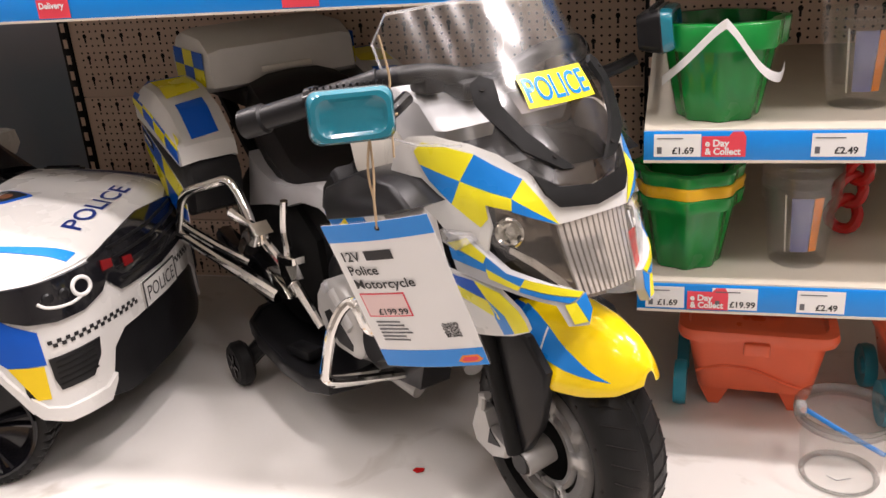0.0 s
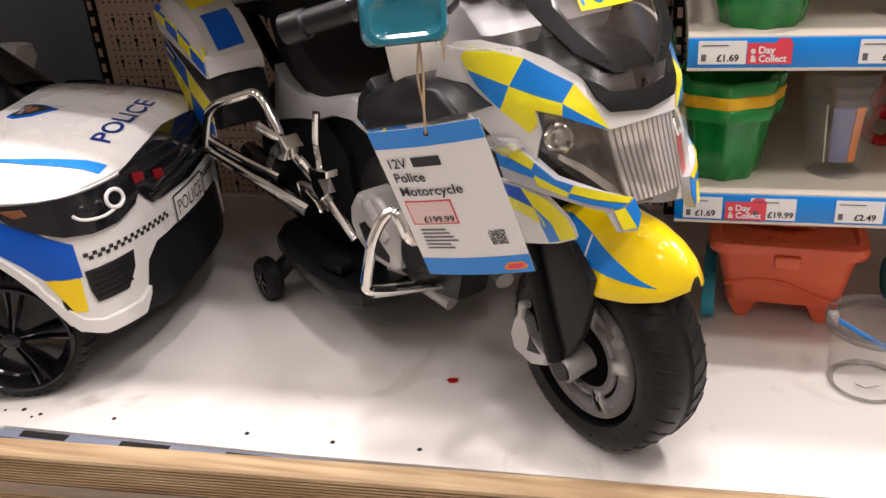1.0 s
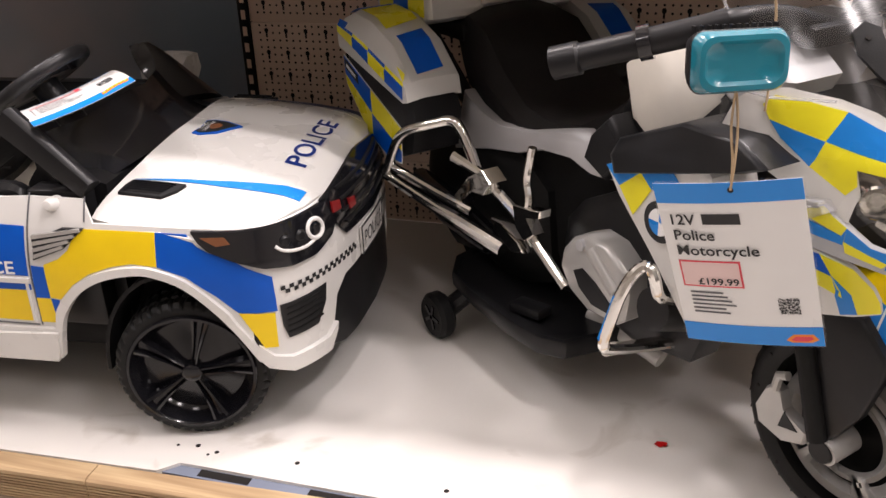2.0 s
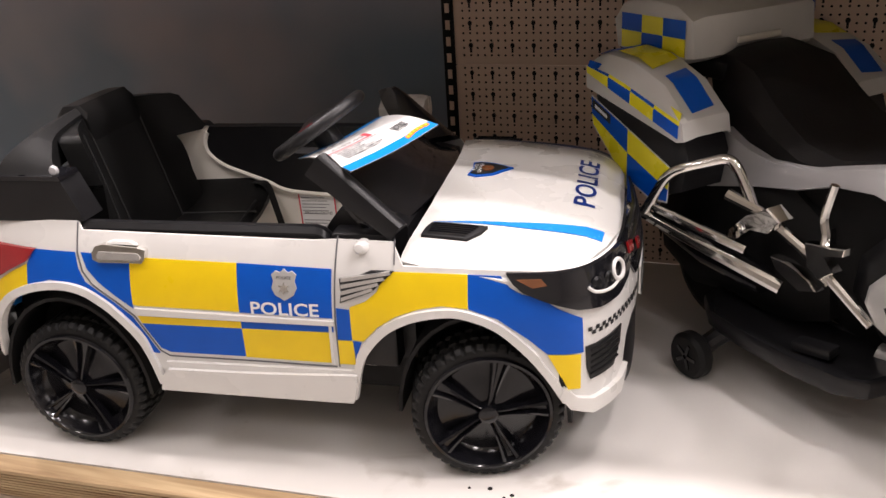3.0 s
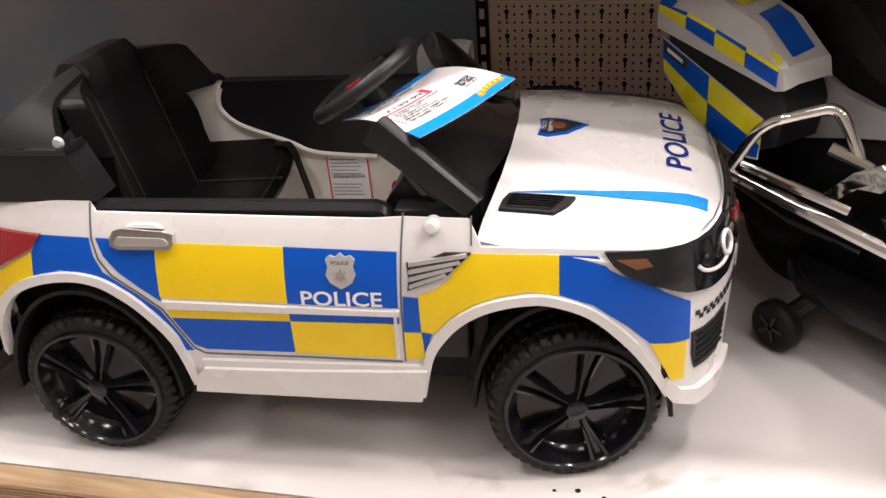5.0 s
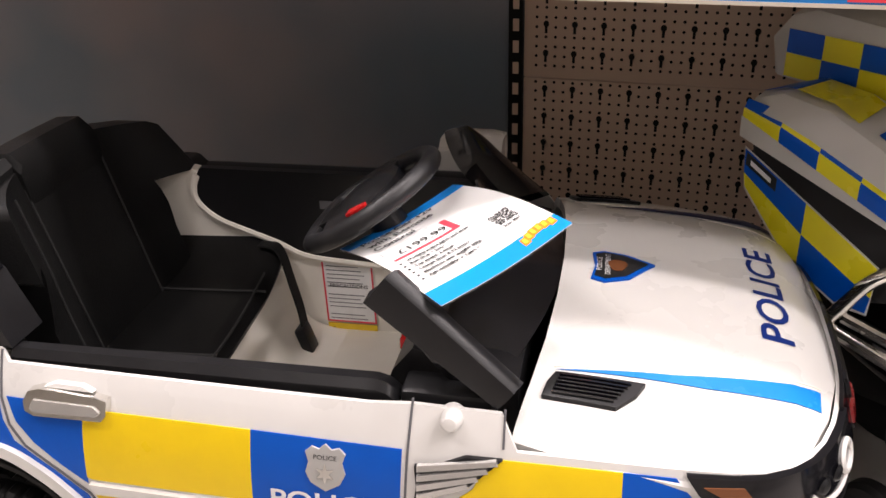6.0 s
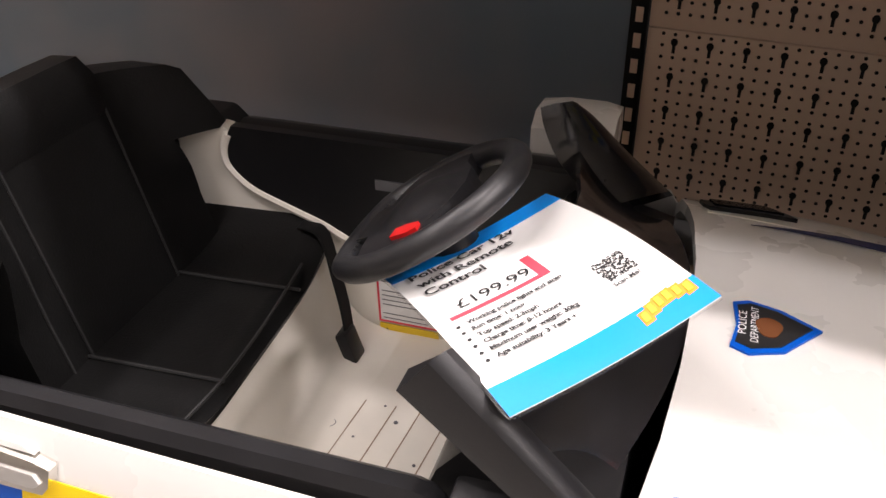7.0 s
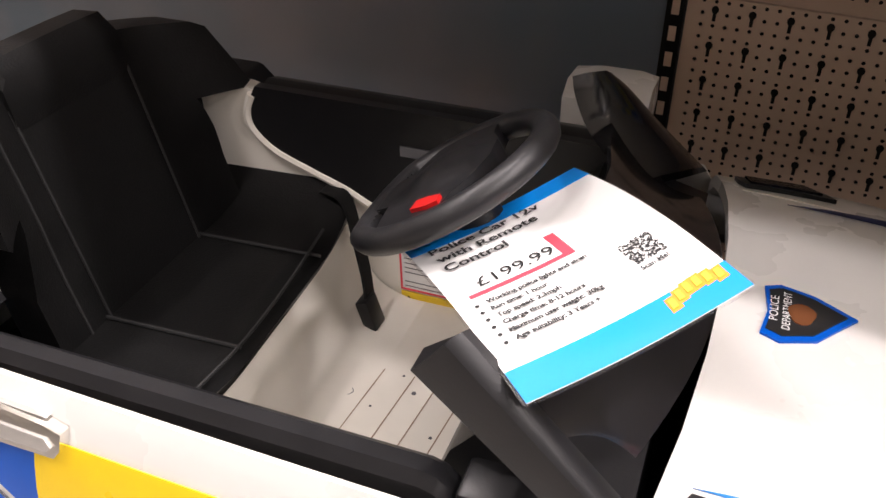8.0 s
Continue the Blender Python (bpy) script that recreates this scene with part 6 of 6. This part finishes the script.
pannier(1)
pannier(-1)
tb = part("top_box", loft(bmesh.new(), [[at(f, r, z) for f, z in ((-.985 + a, .530), (-.995 + a, .575), (-.97 + a, .612 - b), (-.93, .624 - b), (-.83, .618 - b), (-.788 - a, .596 - b), (-.782 - a, .530), (-.80, .520))] for r, a, b in ((-.150, .014, .02), (-.142, .003, .006), (-.12, 0, 0), (.12, 0, 0), (.142, .003, .006), (.150, .014, .02))]), SHADED_WHITE, bike, "white top box with chequered sides")
part("box_catch", box(bmesh.new(), -.783, -.777, -.05, .05, .545, .556, None, .002), IVORY, tb)
for side in (1, -1):
    sf = lambda u, v, o=0.0, side=side: at(u, side * (.1505 + o), v)
    for k in range(3):
        a, b = -.960 + k * .054, -.960 + (k + 1) * .054
        part("box_check", sheet(rect(a, .532, b, .562), sf, 0.001, 0.1, 0.002), LEMON if k % 2 == 0 else BLUE, tb)
        part("box_check", sheet(rect(a, .562, b, .592), sf, 0.001, 0.1, 0.002), BLUE if k % 2 == 0 else LEMON, tb)
part("rack", box(bmesh.new(), -.97, -.76, -.10, .10, .490, .522, None, .008), MATTE, bike)
two_sided("rack_stay", lambda: tube(bmesh.new(), [at(-.93, .08, .50), at(-.80, .09, .42), at(-.72, .09, .36)], .014, 10), MATTE)
part("grab_rail", tube(bmesh.new(), catmull([at(-.99, .06, .535), at(-1.02, .03, .528), at(-1.02, -.03, .528), at(-.99, -.06, .535)], 5), .009, 10), IVORY, bike)

# rear wheel, chrome side frame, foot boards, stabilisers
bm = lathe(bmesh.new(), [(.06, -.03), (.10, -.04), (.118, -.03), (.122, 0), (.118, .03), (.10, .04), (.06, .03), (.0, .02)], 48, "y", pose(-.80, 0, .122))
lathe(bm, [(.06, -.03), (.0, -.02)], 48, "y", pose(-.80, 0, .122))
part("rear_wheel", bm, RUBBER, bike)
two_sided("rear_fender", lambda: slab([(-.885, .150), (-.900, .230), (-.880, .310), (-.80, .370), (-.62, .360), (-.52, .300), (-.50, .150), (-.60, .105), (-.70, .120), (-.80, .105)], .040, .118, .020), MATTE, "black bodywork round the rear wheel")
two_sided("crash_bar", lambda: tube(bmesh.new(), catmull([at(-.770, .256, .285), at(-.757, .256, .302), at(-.730, .253, .348), at(-.718, .250, .366), at(-.704, .243, .379), at(-.688, .233, .387), at(-.664, .209, .396), at(-.652, .197, .400), at(-.641, .190, .398), at(-.632, .186, .388), at(-.622, .182, .370), at(-.600, .176, .328)], 5), .0088, 12), CHROME, "bent chrome crash bar")
two_sided("side_tube", lambda: tube(bmesh.new(), [at(-.768, .258, .290), at(-.66, .215, .252), at(-.54, .170, .214)], [.009, .011, .013], 10), CHROME)
two_sided("side_tube", lambda: tube(bmesh.new(), [at(-.745, .250, .305), at(-.66, .22, .282), at(-.60, .19, .262)], .008, 10), CHROME)
two_sided("side_tube", lambda: tube(bmesh.new(), [at(-.640, .195, .345), at(-.590, .178, .328), at(-.495, .170, .285), at(-.385, .165, .212)], [.010, .008, .009, .007], 10), CHROME)
two_sided("side_tube", lambda: tube(bmesh.new(), catmull([at(-.470, .165, .400), at(-.478, .168, .350), at(-.470, .170, .318), at(-.478, .172, .276), at(-.455, .17, .252)], 5), .0065, 8), CHROME)
two_sided("side_bracket", lambda: slab([(-.600, .322), (-.560, .345), (-.535, .330), (-.555, .305), (-.590, .300), (-.632, .262), (-.645, .275)], .165, .195, .004), CHROME)
two_sided("side_bracket", lambda: slab([(-.500, .305), (-.455, .312), (-.430, .318), (-.432, .306), (-.465, .296), (-.445, .275), (-.470, .255), (-.492, .270)], .160, .180, .004), CHROME)
two_sided("side_shield", lambda: slab([(-.560, .262), (-.548, .245), (-.500, .225), (-.470, .235), (-.485, .248), (-.530, .262)], .160, .180, .004), CHROME)
two_sided("muffler", lambda: tube(bmesh.new(), [at(-.84, .15, .235), at(-.70, .165, .225), at(-.58, .160, .205)], [.020, .030, .022], 14), GLOSS)


def board():
    pts = [(-.735, .10), (-.720, .150), (-.670, .188), (-.600, .200), (-.480, .206), (-.400, .200), (-.362, .178), (-.350, .120), (-.36, .06), (-.70, .06)]
    bm = bmesh.new()
    c = (-.54, .12)
    loft(bm, [[at(c[0] + (f - c[0]) * k, c[1] + (r - c[1]) * k, z + .02 * (f + .73)) for f, r in pts] for z, k in ((.088, .90), (.098, .985), (.118, 1.0), (.124, .985), (.124, .93), (.120, .90))])
    return bm


two_sided("foot_board", board, BLACK, "black moulded foot board")
two_sided("foot_pedal", lambda: box(bmesh.new(), -.032, .032, -.016, .016, -.007, .010, Matrix.Translation(at(-.470, .165, .136)) @ pose(0, 0, 0, 0, -6, 10), .004), BLACK)
for side in (1, -1):
    ym = -side
    arm = part("stabiliser_arm", tube(bmesh.new(), catmull([at(-.62, side * .10, .10), at(-.65, side * .16, .085), at(-.678, side * .198, .044)], 5), .017, 10), BLACK, bike)
    w = part("stabiliser_wheel", lathe(bmesh.new(), [(0, -.012), (.010, -.013), (.014, -.008), (.022, -.008), (.026, -.015), (.036, -.015), (.042, -.008), (.042, .008), (.036, .015), (.0, .012)], 32, "y", Matrix.Translation(at(-.678, side * .213, .042)) @ (pose(0, 0, 0) if side > 0 else pose(0, 0, 0, 0, 0, 180))), RUBBER, arm, "small black stabiliser wheel")
    bm = bmesh.new()
    for k in range(5):
        a = 2 * math.pi * k / 5
        box(bm, .004, .024, -.003, .003, -.014, -.010, Matrix.Translation(at(-.678, side * .213, .042)) @ (pose(0, 0, 0) if side > 0 else pose(0, 0, 0, 0, 0, 180)) @ pose(0, 0, 0, 90) @ pose(0, 0, 0, 0, 0, math.degrees(a)) @ pose(0, 0, .026))
    part("wheel_spoke", bm, GLOSS, w)

# hanging price tag of the motorcycle
TL, TR, BR = Vector((-.143, 1.160, .470)), Vector((-.002, 1.124, .501)), Vector((.034, 1.162, .297))
tu = (TR - TL).normalized()
tv = (TR - BR)
tv = (tv - tu * tv.dot(tu)).normalized()
tn = tu.cross(tv)
T0 = TL - tv * .208
tag_surf = lambda u, v, o=0.0: T0 + tu * u + tv * v + tn * (o + .004 * math.sin(math.pi * min(max(u / .148, 0), 1)))
tag = price_card("price_card_motorcycle", tag_surf, None, None, None, "white and blue A5 price card hanging by jute string")
for k, tx in enumerate(("12V BMW", "Police", "Motorcycle")):
    if k == 0:
        printed("12V", .0128, tag_surf, .012, .160, INK, tag, .026, .0003, "title")
        part("brand_bar", sheet(rect(.045, .160, .084, .1728), tag_surf, 0.0002, 0.03, 0.0010), INK, tag)
    else:
        printed(tx, .0125, tag_surf, .012, .160 - k * .0195, INK, tag, (.043, .086)[k - 1], .0003, "title")
part("price_back", sheet(rect(.010, .078, .076, .113), tag_surf, 0.0002, 0.03, 0.0008), CARDRED, tag)
part("price_label", sheet(rect(.012, .080, .074, .111), tag_surf, 0.0002, 0.03, 0.0012), PINK, tag)
printed("£199.99", .0085, tag_surf, .028, .082, INK, tag, .044, .0002, "price")
bm = bmesh.new()
for k in range(6):
    add(bm, sheet(rect(.016, .069 - k * .0055, .052 + (k * 5 % 4) * .004, .0712 - k * .0055), tag_surf, 0.0002, 0.1, 0.0010))
part("fine_print", bm, INKGREY, tag)
code_patch(tag_surf, .108, .044, .021, tag)
part("logo", sheet([(.110, .008), (.118, .016), (.138, .016), (.143, .009), (.136, .005), (.116, .005)], tag_surf, 0.0002, 0.02, 0.0010), ORANGE, tag)
part("logo_shape", sheet([(.115, .009), (.120, .0135), (.136, .0135), (.138, .010), (.132, .007), (.119, .007)], tag_surf, 0.0002, 0.02, 0.0014), CARDRED, tag)
part("punch_hole", laid(lathe(bmesh.new(), [(0, 0), (.0032, 0)], 14), lambda u, v: tag_surf(.080 + u, .2015 + v, .0012)), HOLE, tag)
# the string, from the lamp stalk to the card
knot = BIKE @ at(-.085, .205, .588)
hole_at = tag_surf(.080, .2015, .001)
string = thing("string", pose(0, 0, 0), "jute string tied round the lamp stalk", "string")
bm = bmesh.new()
tube(bm, catmull([knot, knot.lerp(hole_at, .4) + Vector((.004, -.006, 0)), hole_at + Vector((.001, -.003, .03)), hole_at], 8), .0014, 6)
tube(bm, catmull([knot + Vector((.002, 0, 0)), knot.lerp(hole_at, .4) + Vector((-.002, -.007, 0)), hole_at + Vector((-.001, .003, .03)), hole_at], 8), .0014, 6)
tube(bm, catmull([knot + Vector((0.004, 0, 0)), knot + Vector((.02, -.01, .02)), knot + Vector((.03, .0, .05)), knot + Vector((.022, 0, .10))], 6), .0013, 6)
tube(bm, catmull([knot + Vector((0.004, 0, 0)), knot + Vector((.028, -.01, .005)), knot + Vector((.03, -.01, -.03))], 6), .0012, 6)
tube(bm, catmull([knot + Vector((0.0, -.004, .004)), knot + Vector((.012, -.006, -.004)), knot + Vector((.024, -.004, .012)), knot + Vector((.036, 0, .016))], 6), .0018, 6)
part("twine", bm, STRING, string)

# ---- buckets, tubs and the other toys ----


def fluted(bm, r0, r1, h, z0, n=8, depth=0.06, wall=0.003, rim=0.0):
    """A bucket with n soft flutes from radius r0 to r1."""
    def ring(r, z, k):
        return [Vector((r * (1 + k * math.cos(n * 2 * math.pi * i / 96)) * math.cos(2 * math.pi * i / 96), r * (1 + k * math.cos(n * 2 * math.pi * i / 96)) * math.sin(2 * math.pi * i / 96), z)) for i in range(96)]
    secs = [ring(r0 * .4, z0, 0), ring(r0 * .96, z0, depth), ring(r0, z0 + .003, depth)]
    secs += [ring(r0 + (r1 - r0) * t, z0 + h * t, depth) for t in (.33, .66, .96)]
    if rim:
        secs += [ring(r1 + .004, z0 + h * .97 - rim, depth * .8), ring(r1 + .007, z0 + h * .97 - rim, depth * .8), ring(r1 + .010, z0 + h * .985, depth * .8), ring(r1 + .008, z0 + h, depth * .8)]
    secs += [ring(r1 - wall, z0 + h, depth), ring(r0 + (r1 - r0) * .5 - wall, z0 + h * .5, depth), ring(r0 - wall, z0 + .006, depth), ring(r0 * .3, z0 + .006, 0)]
    loft(bm, secs)
    return bm


bucket = thing("bucket", pose(.312, 1.495, .519), "green fluted plastic bucket with a white handle", "bucket", "green buckets")
part("body", fluted(bmesh.new(), .052, .074, .130, 0, 8, .05, .003, .030), GREEN, bucket, "", True, 60)
strap = []
for p in catmull([(-.074, -.030, .052), (-.045, -.074, .086), (-.006, -.092, .128), (.008, -.092, .126), (.045, -.078, .076), (.070, -.050, .058), (.080, -.015, .066)], 7):
    strap.append([p + Vector((0, -.002, -.006)), p + Vector((0, -.002, .006)), p + Vector((0, .002, .006)), p + Vector((0, .002, -.006))])
part("handle", loft(bmesh.new(), strap), INKWHITE, bucket, "white strap handle")

for k, (material, name) in enumerate(((GREEN, "green"), (SUNNY, "yellow"), (GREEN, "green"))):
    b = thing("bucket", pose(.276, 1.500, .303 + k * .017), name + " fluted plastic bucket nested in a stack", "bucket", "stacked buckets")
    part("body", fluted(bmesh.new(), .048 + (0 if k == 0 else -.0), .066, .112, 0, 8, .05, .003, .016), material, b, "", True, 60)
    lug = bmesh.new()
    bmesh.ops.create_uvsphere(lug, u_segments=12, v_segments=8, radius=.008, matrix=Matrix.Translation((-.075, -.024, .100)) @ Matrix.Diagonal((1, 1.2, .9, 1)))
    part("handle_lug", lug, INKWHITE, b)


def clear_beaker(x, y, z, r0, r1, h, group):
    b = thing("beaker", pose(x, y, z), "clear plastic beaker nested in a stack", "beaker", group)
    ob = part("body", lathe(bmesh.new(), [(0, 0), (r0, 0), (r0 + .002, .003), (r1, h * .82), (r1 + .003, h * .83), (r1 + .004, h), (r1 + .0025, h), (r1 + .002, h - .004)], 40), CLEAR, b)
    ob.visible_shadow = False
    return b


for bx, by, bz, hh in ((.430, 1.505, .303, .118), (.495, 1.54, .519, .105)):
    for k in range(3):
        clear_beaker(bx, by, bz + k * .016, .036, .050, hh, "clear beakers")
    ins = thing("beaker_sleeve", pose(bx, by, bz + .018), "printed blue and orange sleeve inside the beakers", "sleeve")
    cyl = lambda u, v, o: Vector(((.031 + v * .09 + o) * math.cos(u), (.031 + v * .09 + o) * math.sin(u), v))
    part("blue_panel", sheet([(radians(-115), .005), (radians(-72), .005), (radians(-72), .085), (radians(-115), .085)], cyl, .0008, .02), mat("lavender_print", (.18, .19, .38), .4, var=.2, scale=60), ins)
    part("orange_panel", sheet([(radians(-70), .005), (radians(-48), .005), (radians(-48), .085), (radians(-70), .085)], cyl, .0008, .02), ORANGE, ins)
    part("edge_line", sheet([(radians(-130), .003), (radians(-126), .003), (radians(-126), .088), (radians(-130), .088)], cyl, .0008, .02), IVORY, ins)
red_toy = thing("toy_chain", pose(.505, 1.60, .303), "red plastic toy hooks behind the beakers", "toy")
bm = bmesh.new()
for cx, cz, r in ((0, .036, .020), (.006, .074, .018), (.016, .104, .014)):
    tube(bm, [Vector((cx + r * math.cos(a), .006 * math.sin(2 * a), cz + r * 1.2 * math.sin(a))) for a in [2 * math.pi * i / 20 for i in range(20)]], .0085, 8, True)
part("hook", bm, RED, red_toy)

# clear tub with a blue handle on the platform
tub = thing("tub", pose(.500, 1.418, 0), "clear round plastic tub with a blue handle", "tub")
ob = part("body", lathe(bmesh.new(), [(0, .001), (.050, .001), (.0535, .004), (.060, .100), (.066, .102), (.0665, .114), (.065, .114), (.0645, .104), (.0585, .101), (.052, .006), (0, .004)], 56), CLEAR, tub)
ob.visible_shadow = False
part("handle", tube(bmesh.new(), [(-.050, .012, .100), (-.010, .0, .080), (.055, -.012, .048)], .0042, 8, False, .5), SKY, tub, "blue plastic handle")
part("tub_rim", lathe(bmesh.new(), [(.0605, .098), (.0675, .099), (.0685, .1065), (.0680, .115), (.0650, .1155), (.0645, .106), (.0605, .104)], 56), FROST, tub)
part("base_ring", lathe(bmesh.new(), [(.046, .0015), (.0525, .0015), (.0545, .006), (.0525, .008), (.050, .004), (.046, .004)], 56), FROST, tub)
part("clip", box(bmesh.new(), -.066, -.050, .000, .016, .094, .114, None, .002), LENS, tub)
part("base_mark", tube(bmesh.new(), [(-.018, -.012, .0062), (-.006, -.022, .0062), (.014, -.014, .0062)], .0008, 5), INKGREY, tub)


def cart(x, y, turn, label):
    c = thing("toy_cart", pose(x, y, 0, 0, 0, turn), label, "toy cart", "toy carts")
    def ring(k, w, d, z):
        return [Vector((u, v, z)) for u, v in rounded(w, d, k)]
    part("bin", loft(bmesh.new(), [ring(.02, .165, .15, .030), ring(.022, .180, .165, .034), ring(.024, .214, .190, .128), ring(.024, .206, .182, .128), ring(.02, .174, .158, .040)]), TOMATO, c, "orange red bin")
    part("bin_rim", loft(bmesh.new(), [ring(.03, .206, .182, .126), ring(.03, .240, .206, .128), ring(.03, .246, .212, .138), ring(.03, .242, .208, .148), ring(.03, .214, .186, .150), ring(.03, .206, .182, .140)]), TOMATO, c)
    part("front_lug", box(bmesh.new(), -.020, .020, -.112, -.100, .112, .134, None, .004), TOMATO, c)
    part("label_pad", box(bmesh.new(), -.055, .045, -.03, .03, .149, .155, None, .003), ORANGE, c)
    part("wave", tube(bmesh.new(), catmull([(-.092, -.086, .066), (-.05, -.089, .080), (.0, -.09, .076), (.045, -.088, .056), (.085, -.083, .044)], 6), .003, 6), TOMATO, c)
    for fx in (-.062, .062):
        part("foot", loft(bmesh.new(), [[Vector((fx - w, -.075, z)), Vector((fx + w, -.075, z)), Vector((fx + w, -.02, z)), Vector((fx - w, -.02, z))] for z, w in ((0, .008), (.036, .026))]), TOMATO, c)
    for wy in (-.06, .06):
        part("wheel", lathe(bmesh.new(), [(0, -.010), (.012, -.011), (.016, -.006), (.028, -.006), (.036, -.010), (.038, 0), (.036, .010), (0, .010)], 28, "x", Matrix.Translation((-.116, wy - .02, .038))), CYAN, c, "pale blue wheel")
    return c


cart(.400, 1.665, -4, "orange red plastic toy cart with blue wheels")
cart(.700, 1.65, 3, "orange red plastic toy cart with blue wheels")

# orange and black racing toy, its nose behind the police car
racer = thing("toy_racing_car", pose(-1.60, 1.20, 0), "orange and black ride-on toy racing car", "toy car")
secs = []
for t in [k / 10 for k in range(11)]:
    x, z, w, h = -.02 - .75 * t, .252 + .13 * t, .045 + .030 * t, .018 + .016 * t
    secs.append([Vector((x, .02 - w - .02 * t, z - h - .040)), Vector((x, .02 - w - .01, z - h * .6)), Vector((x, .02 - w * .9, z + h * .5)), Vector((x, .02 - w * .5, z + h)), Vector((x, .03 + w * .7, z + h * 1.3)), Vector((x, .03 + w, z + h * .6)), Vector((x, .03 + w, z - h - .03))])
nosec = part("nose_cone", loft(bmesh.new(), secs), mat("racing_orange", (0.85, 0.24, 0.01), 0.25, var=0.05, coat=0.4), racer, "bright orange nose cone")
top = lambda u, v, o=0.0: Vector((-.02 - .75 * u, .02 - (.045 + .03 * u) - .0105 - o, .252 + .13 * u - (.011 + .010 * u) - .034 * (1 - v)))
for u0, w, v0, hgt in ((.050, .030, .25, .25), (.100, .022, .35, .55), (.145, .040, .45, .18), (.150, .025, .25, .08), (.205, .040, .55, .30), (.262, .03, .5, .3)):
    part("sponsor_bar", sheet(rect(u0, v0, u0 + w, v0 + hgt), top, .0004, 1.0, .0008), INK, nosec)
part("nose_tip", box(bmesh.new(), -.024, .012, -.028, .072, .210, .262, None, .010), SKY, racer, "light blue nose tip")
part("underbody", loft(bmesh.new(), [[Vector((x, y, z)) for y, z in ((-.055, z0), (-.050, z1), (.10, z1), (.10, z0))] for x, z0, z1 in ((-.02, .13, .195), (-.25, .12, .235), (-.80, .10, .33))]), BLACK, racer)
wing = part("front_wing", loft(bmesh.new(), [[Vector((x, y, z)) for x, z in ((-.17 + a, .055), (-.10 + a, .050), (.010 + a, .150), (.012 + a, .176), (-.07 + a, .168))] for y, a in ((-.075, -.01), (-.03, 0), (.16, 0))]), GLOSS, racer, "black front wing")
wf_ = lambda u, v, o=0.0: Vector((-.095 + u, -.0755 - o, .062 + v + u * .9))
part("sponsor_bar", sheet(rect(.0, .026, .085, .045), wf_, .0006, 1.0, .001), INKWHITE, wing)
part("sponsor_bar", sheet(rect(.010, .008, .075, .018), wf_, .0006, 1.0, .001), INKWHITE, wing)
ep = lambda u, v, o=0.0: Vector((-.215 + u, -.080 - o - u * .06, .045 + v))
part("end_plate", sheet([(-.10, .015), (-.02, .0), (.080, .004), (.045, .075), (.03, .088), (-.09, .100)], ep, .006, 1.0, .0), BLACK, racer)
part("plate_orange", sheet([(-.09, .030), (.070, .018), (.040, .074), (-.085, .092)], ep, .001, 1.0, .0016), mat("coral_print", (.75, .16, .06), .35, var=.05), racer)
part("plate_blue", sheet([(-.09, .018), (-.02, .004), (.074, .008), (.070, .016), (-.09, .028)], ep, .001, 1.0, .0016), SKY, racer)
part("rear_tyre", lathe(bmesh.new(), [(.05, -.05), (.115, -.055), (.128, -.03), (.130, 0), (.128, .03), (.115, .055), (.05, .05), (0, .03)], 48, "y", pose(-.27, .33, .16)), RUBBER, racer)
part("tyre_hub", lathe(bmesh.new(), [(.0, -.04), (.05, -.045), (.055, -.05)], 32, "y", pose(-.27, .33, .16)), BLACK, racer)
for wy in (-.10, .2):
    part("front_tyre", lathe(bmesh.new(), [(0, -.04), (.05, -.045), (.080, -.04), (.088, 0), (.080, .04), (0, .04)], 40, "y", pose(-.38, wy, .088)), RUBBER, racer)

# blue notice hanging under the shelf above
sign = thing("hanging_sign", pose(0, 0, 0), "bright blue notice with white lettering under the shelf", "sign")
sp = plane_of((-2.025, 1.412, .520), (1, 0, 0), (0, 0, 1))
part("board", sheet(rect(0, 0, .215, .170), sp, .002, 1.0, 0), CARDBLUE, sign)
part("edge", box(bmesh.new(), .213 - 2.025, .217 - 2.025, 1.4095, 1.4145, .520, .690), INKWHITE, sign)
for k, tx in enumerate(("n", "e", "lt.")):
    part("lettering", laid(letters(tx, .015, None, .0012), lambda u, v, k=k: sp(.203 - (.022 if k == 2 else .012) + u, .098 - k * .030 + v, .001)), INKWHITE, sign)
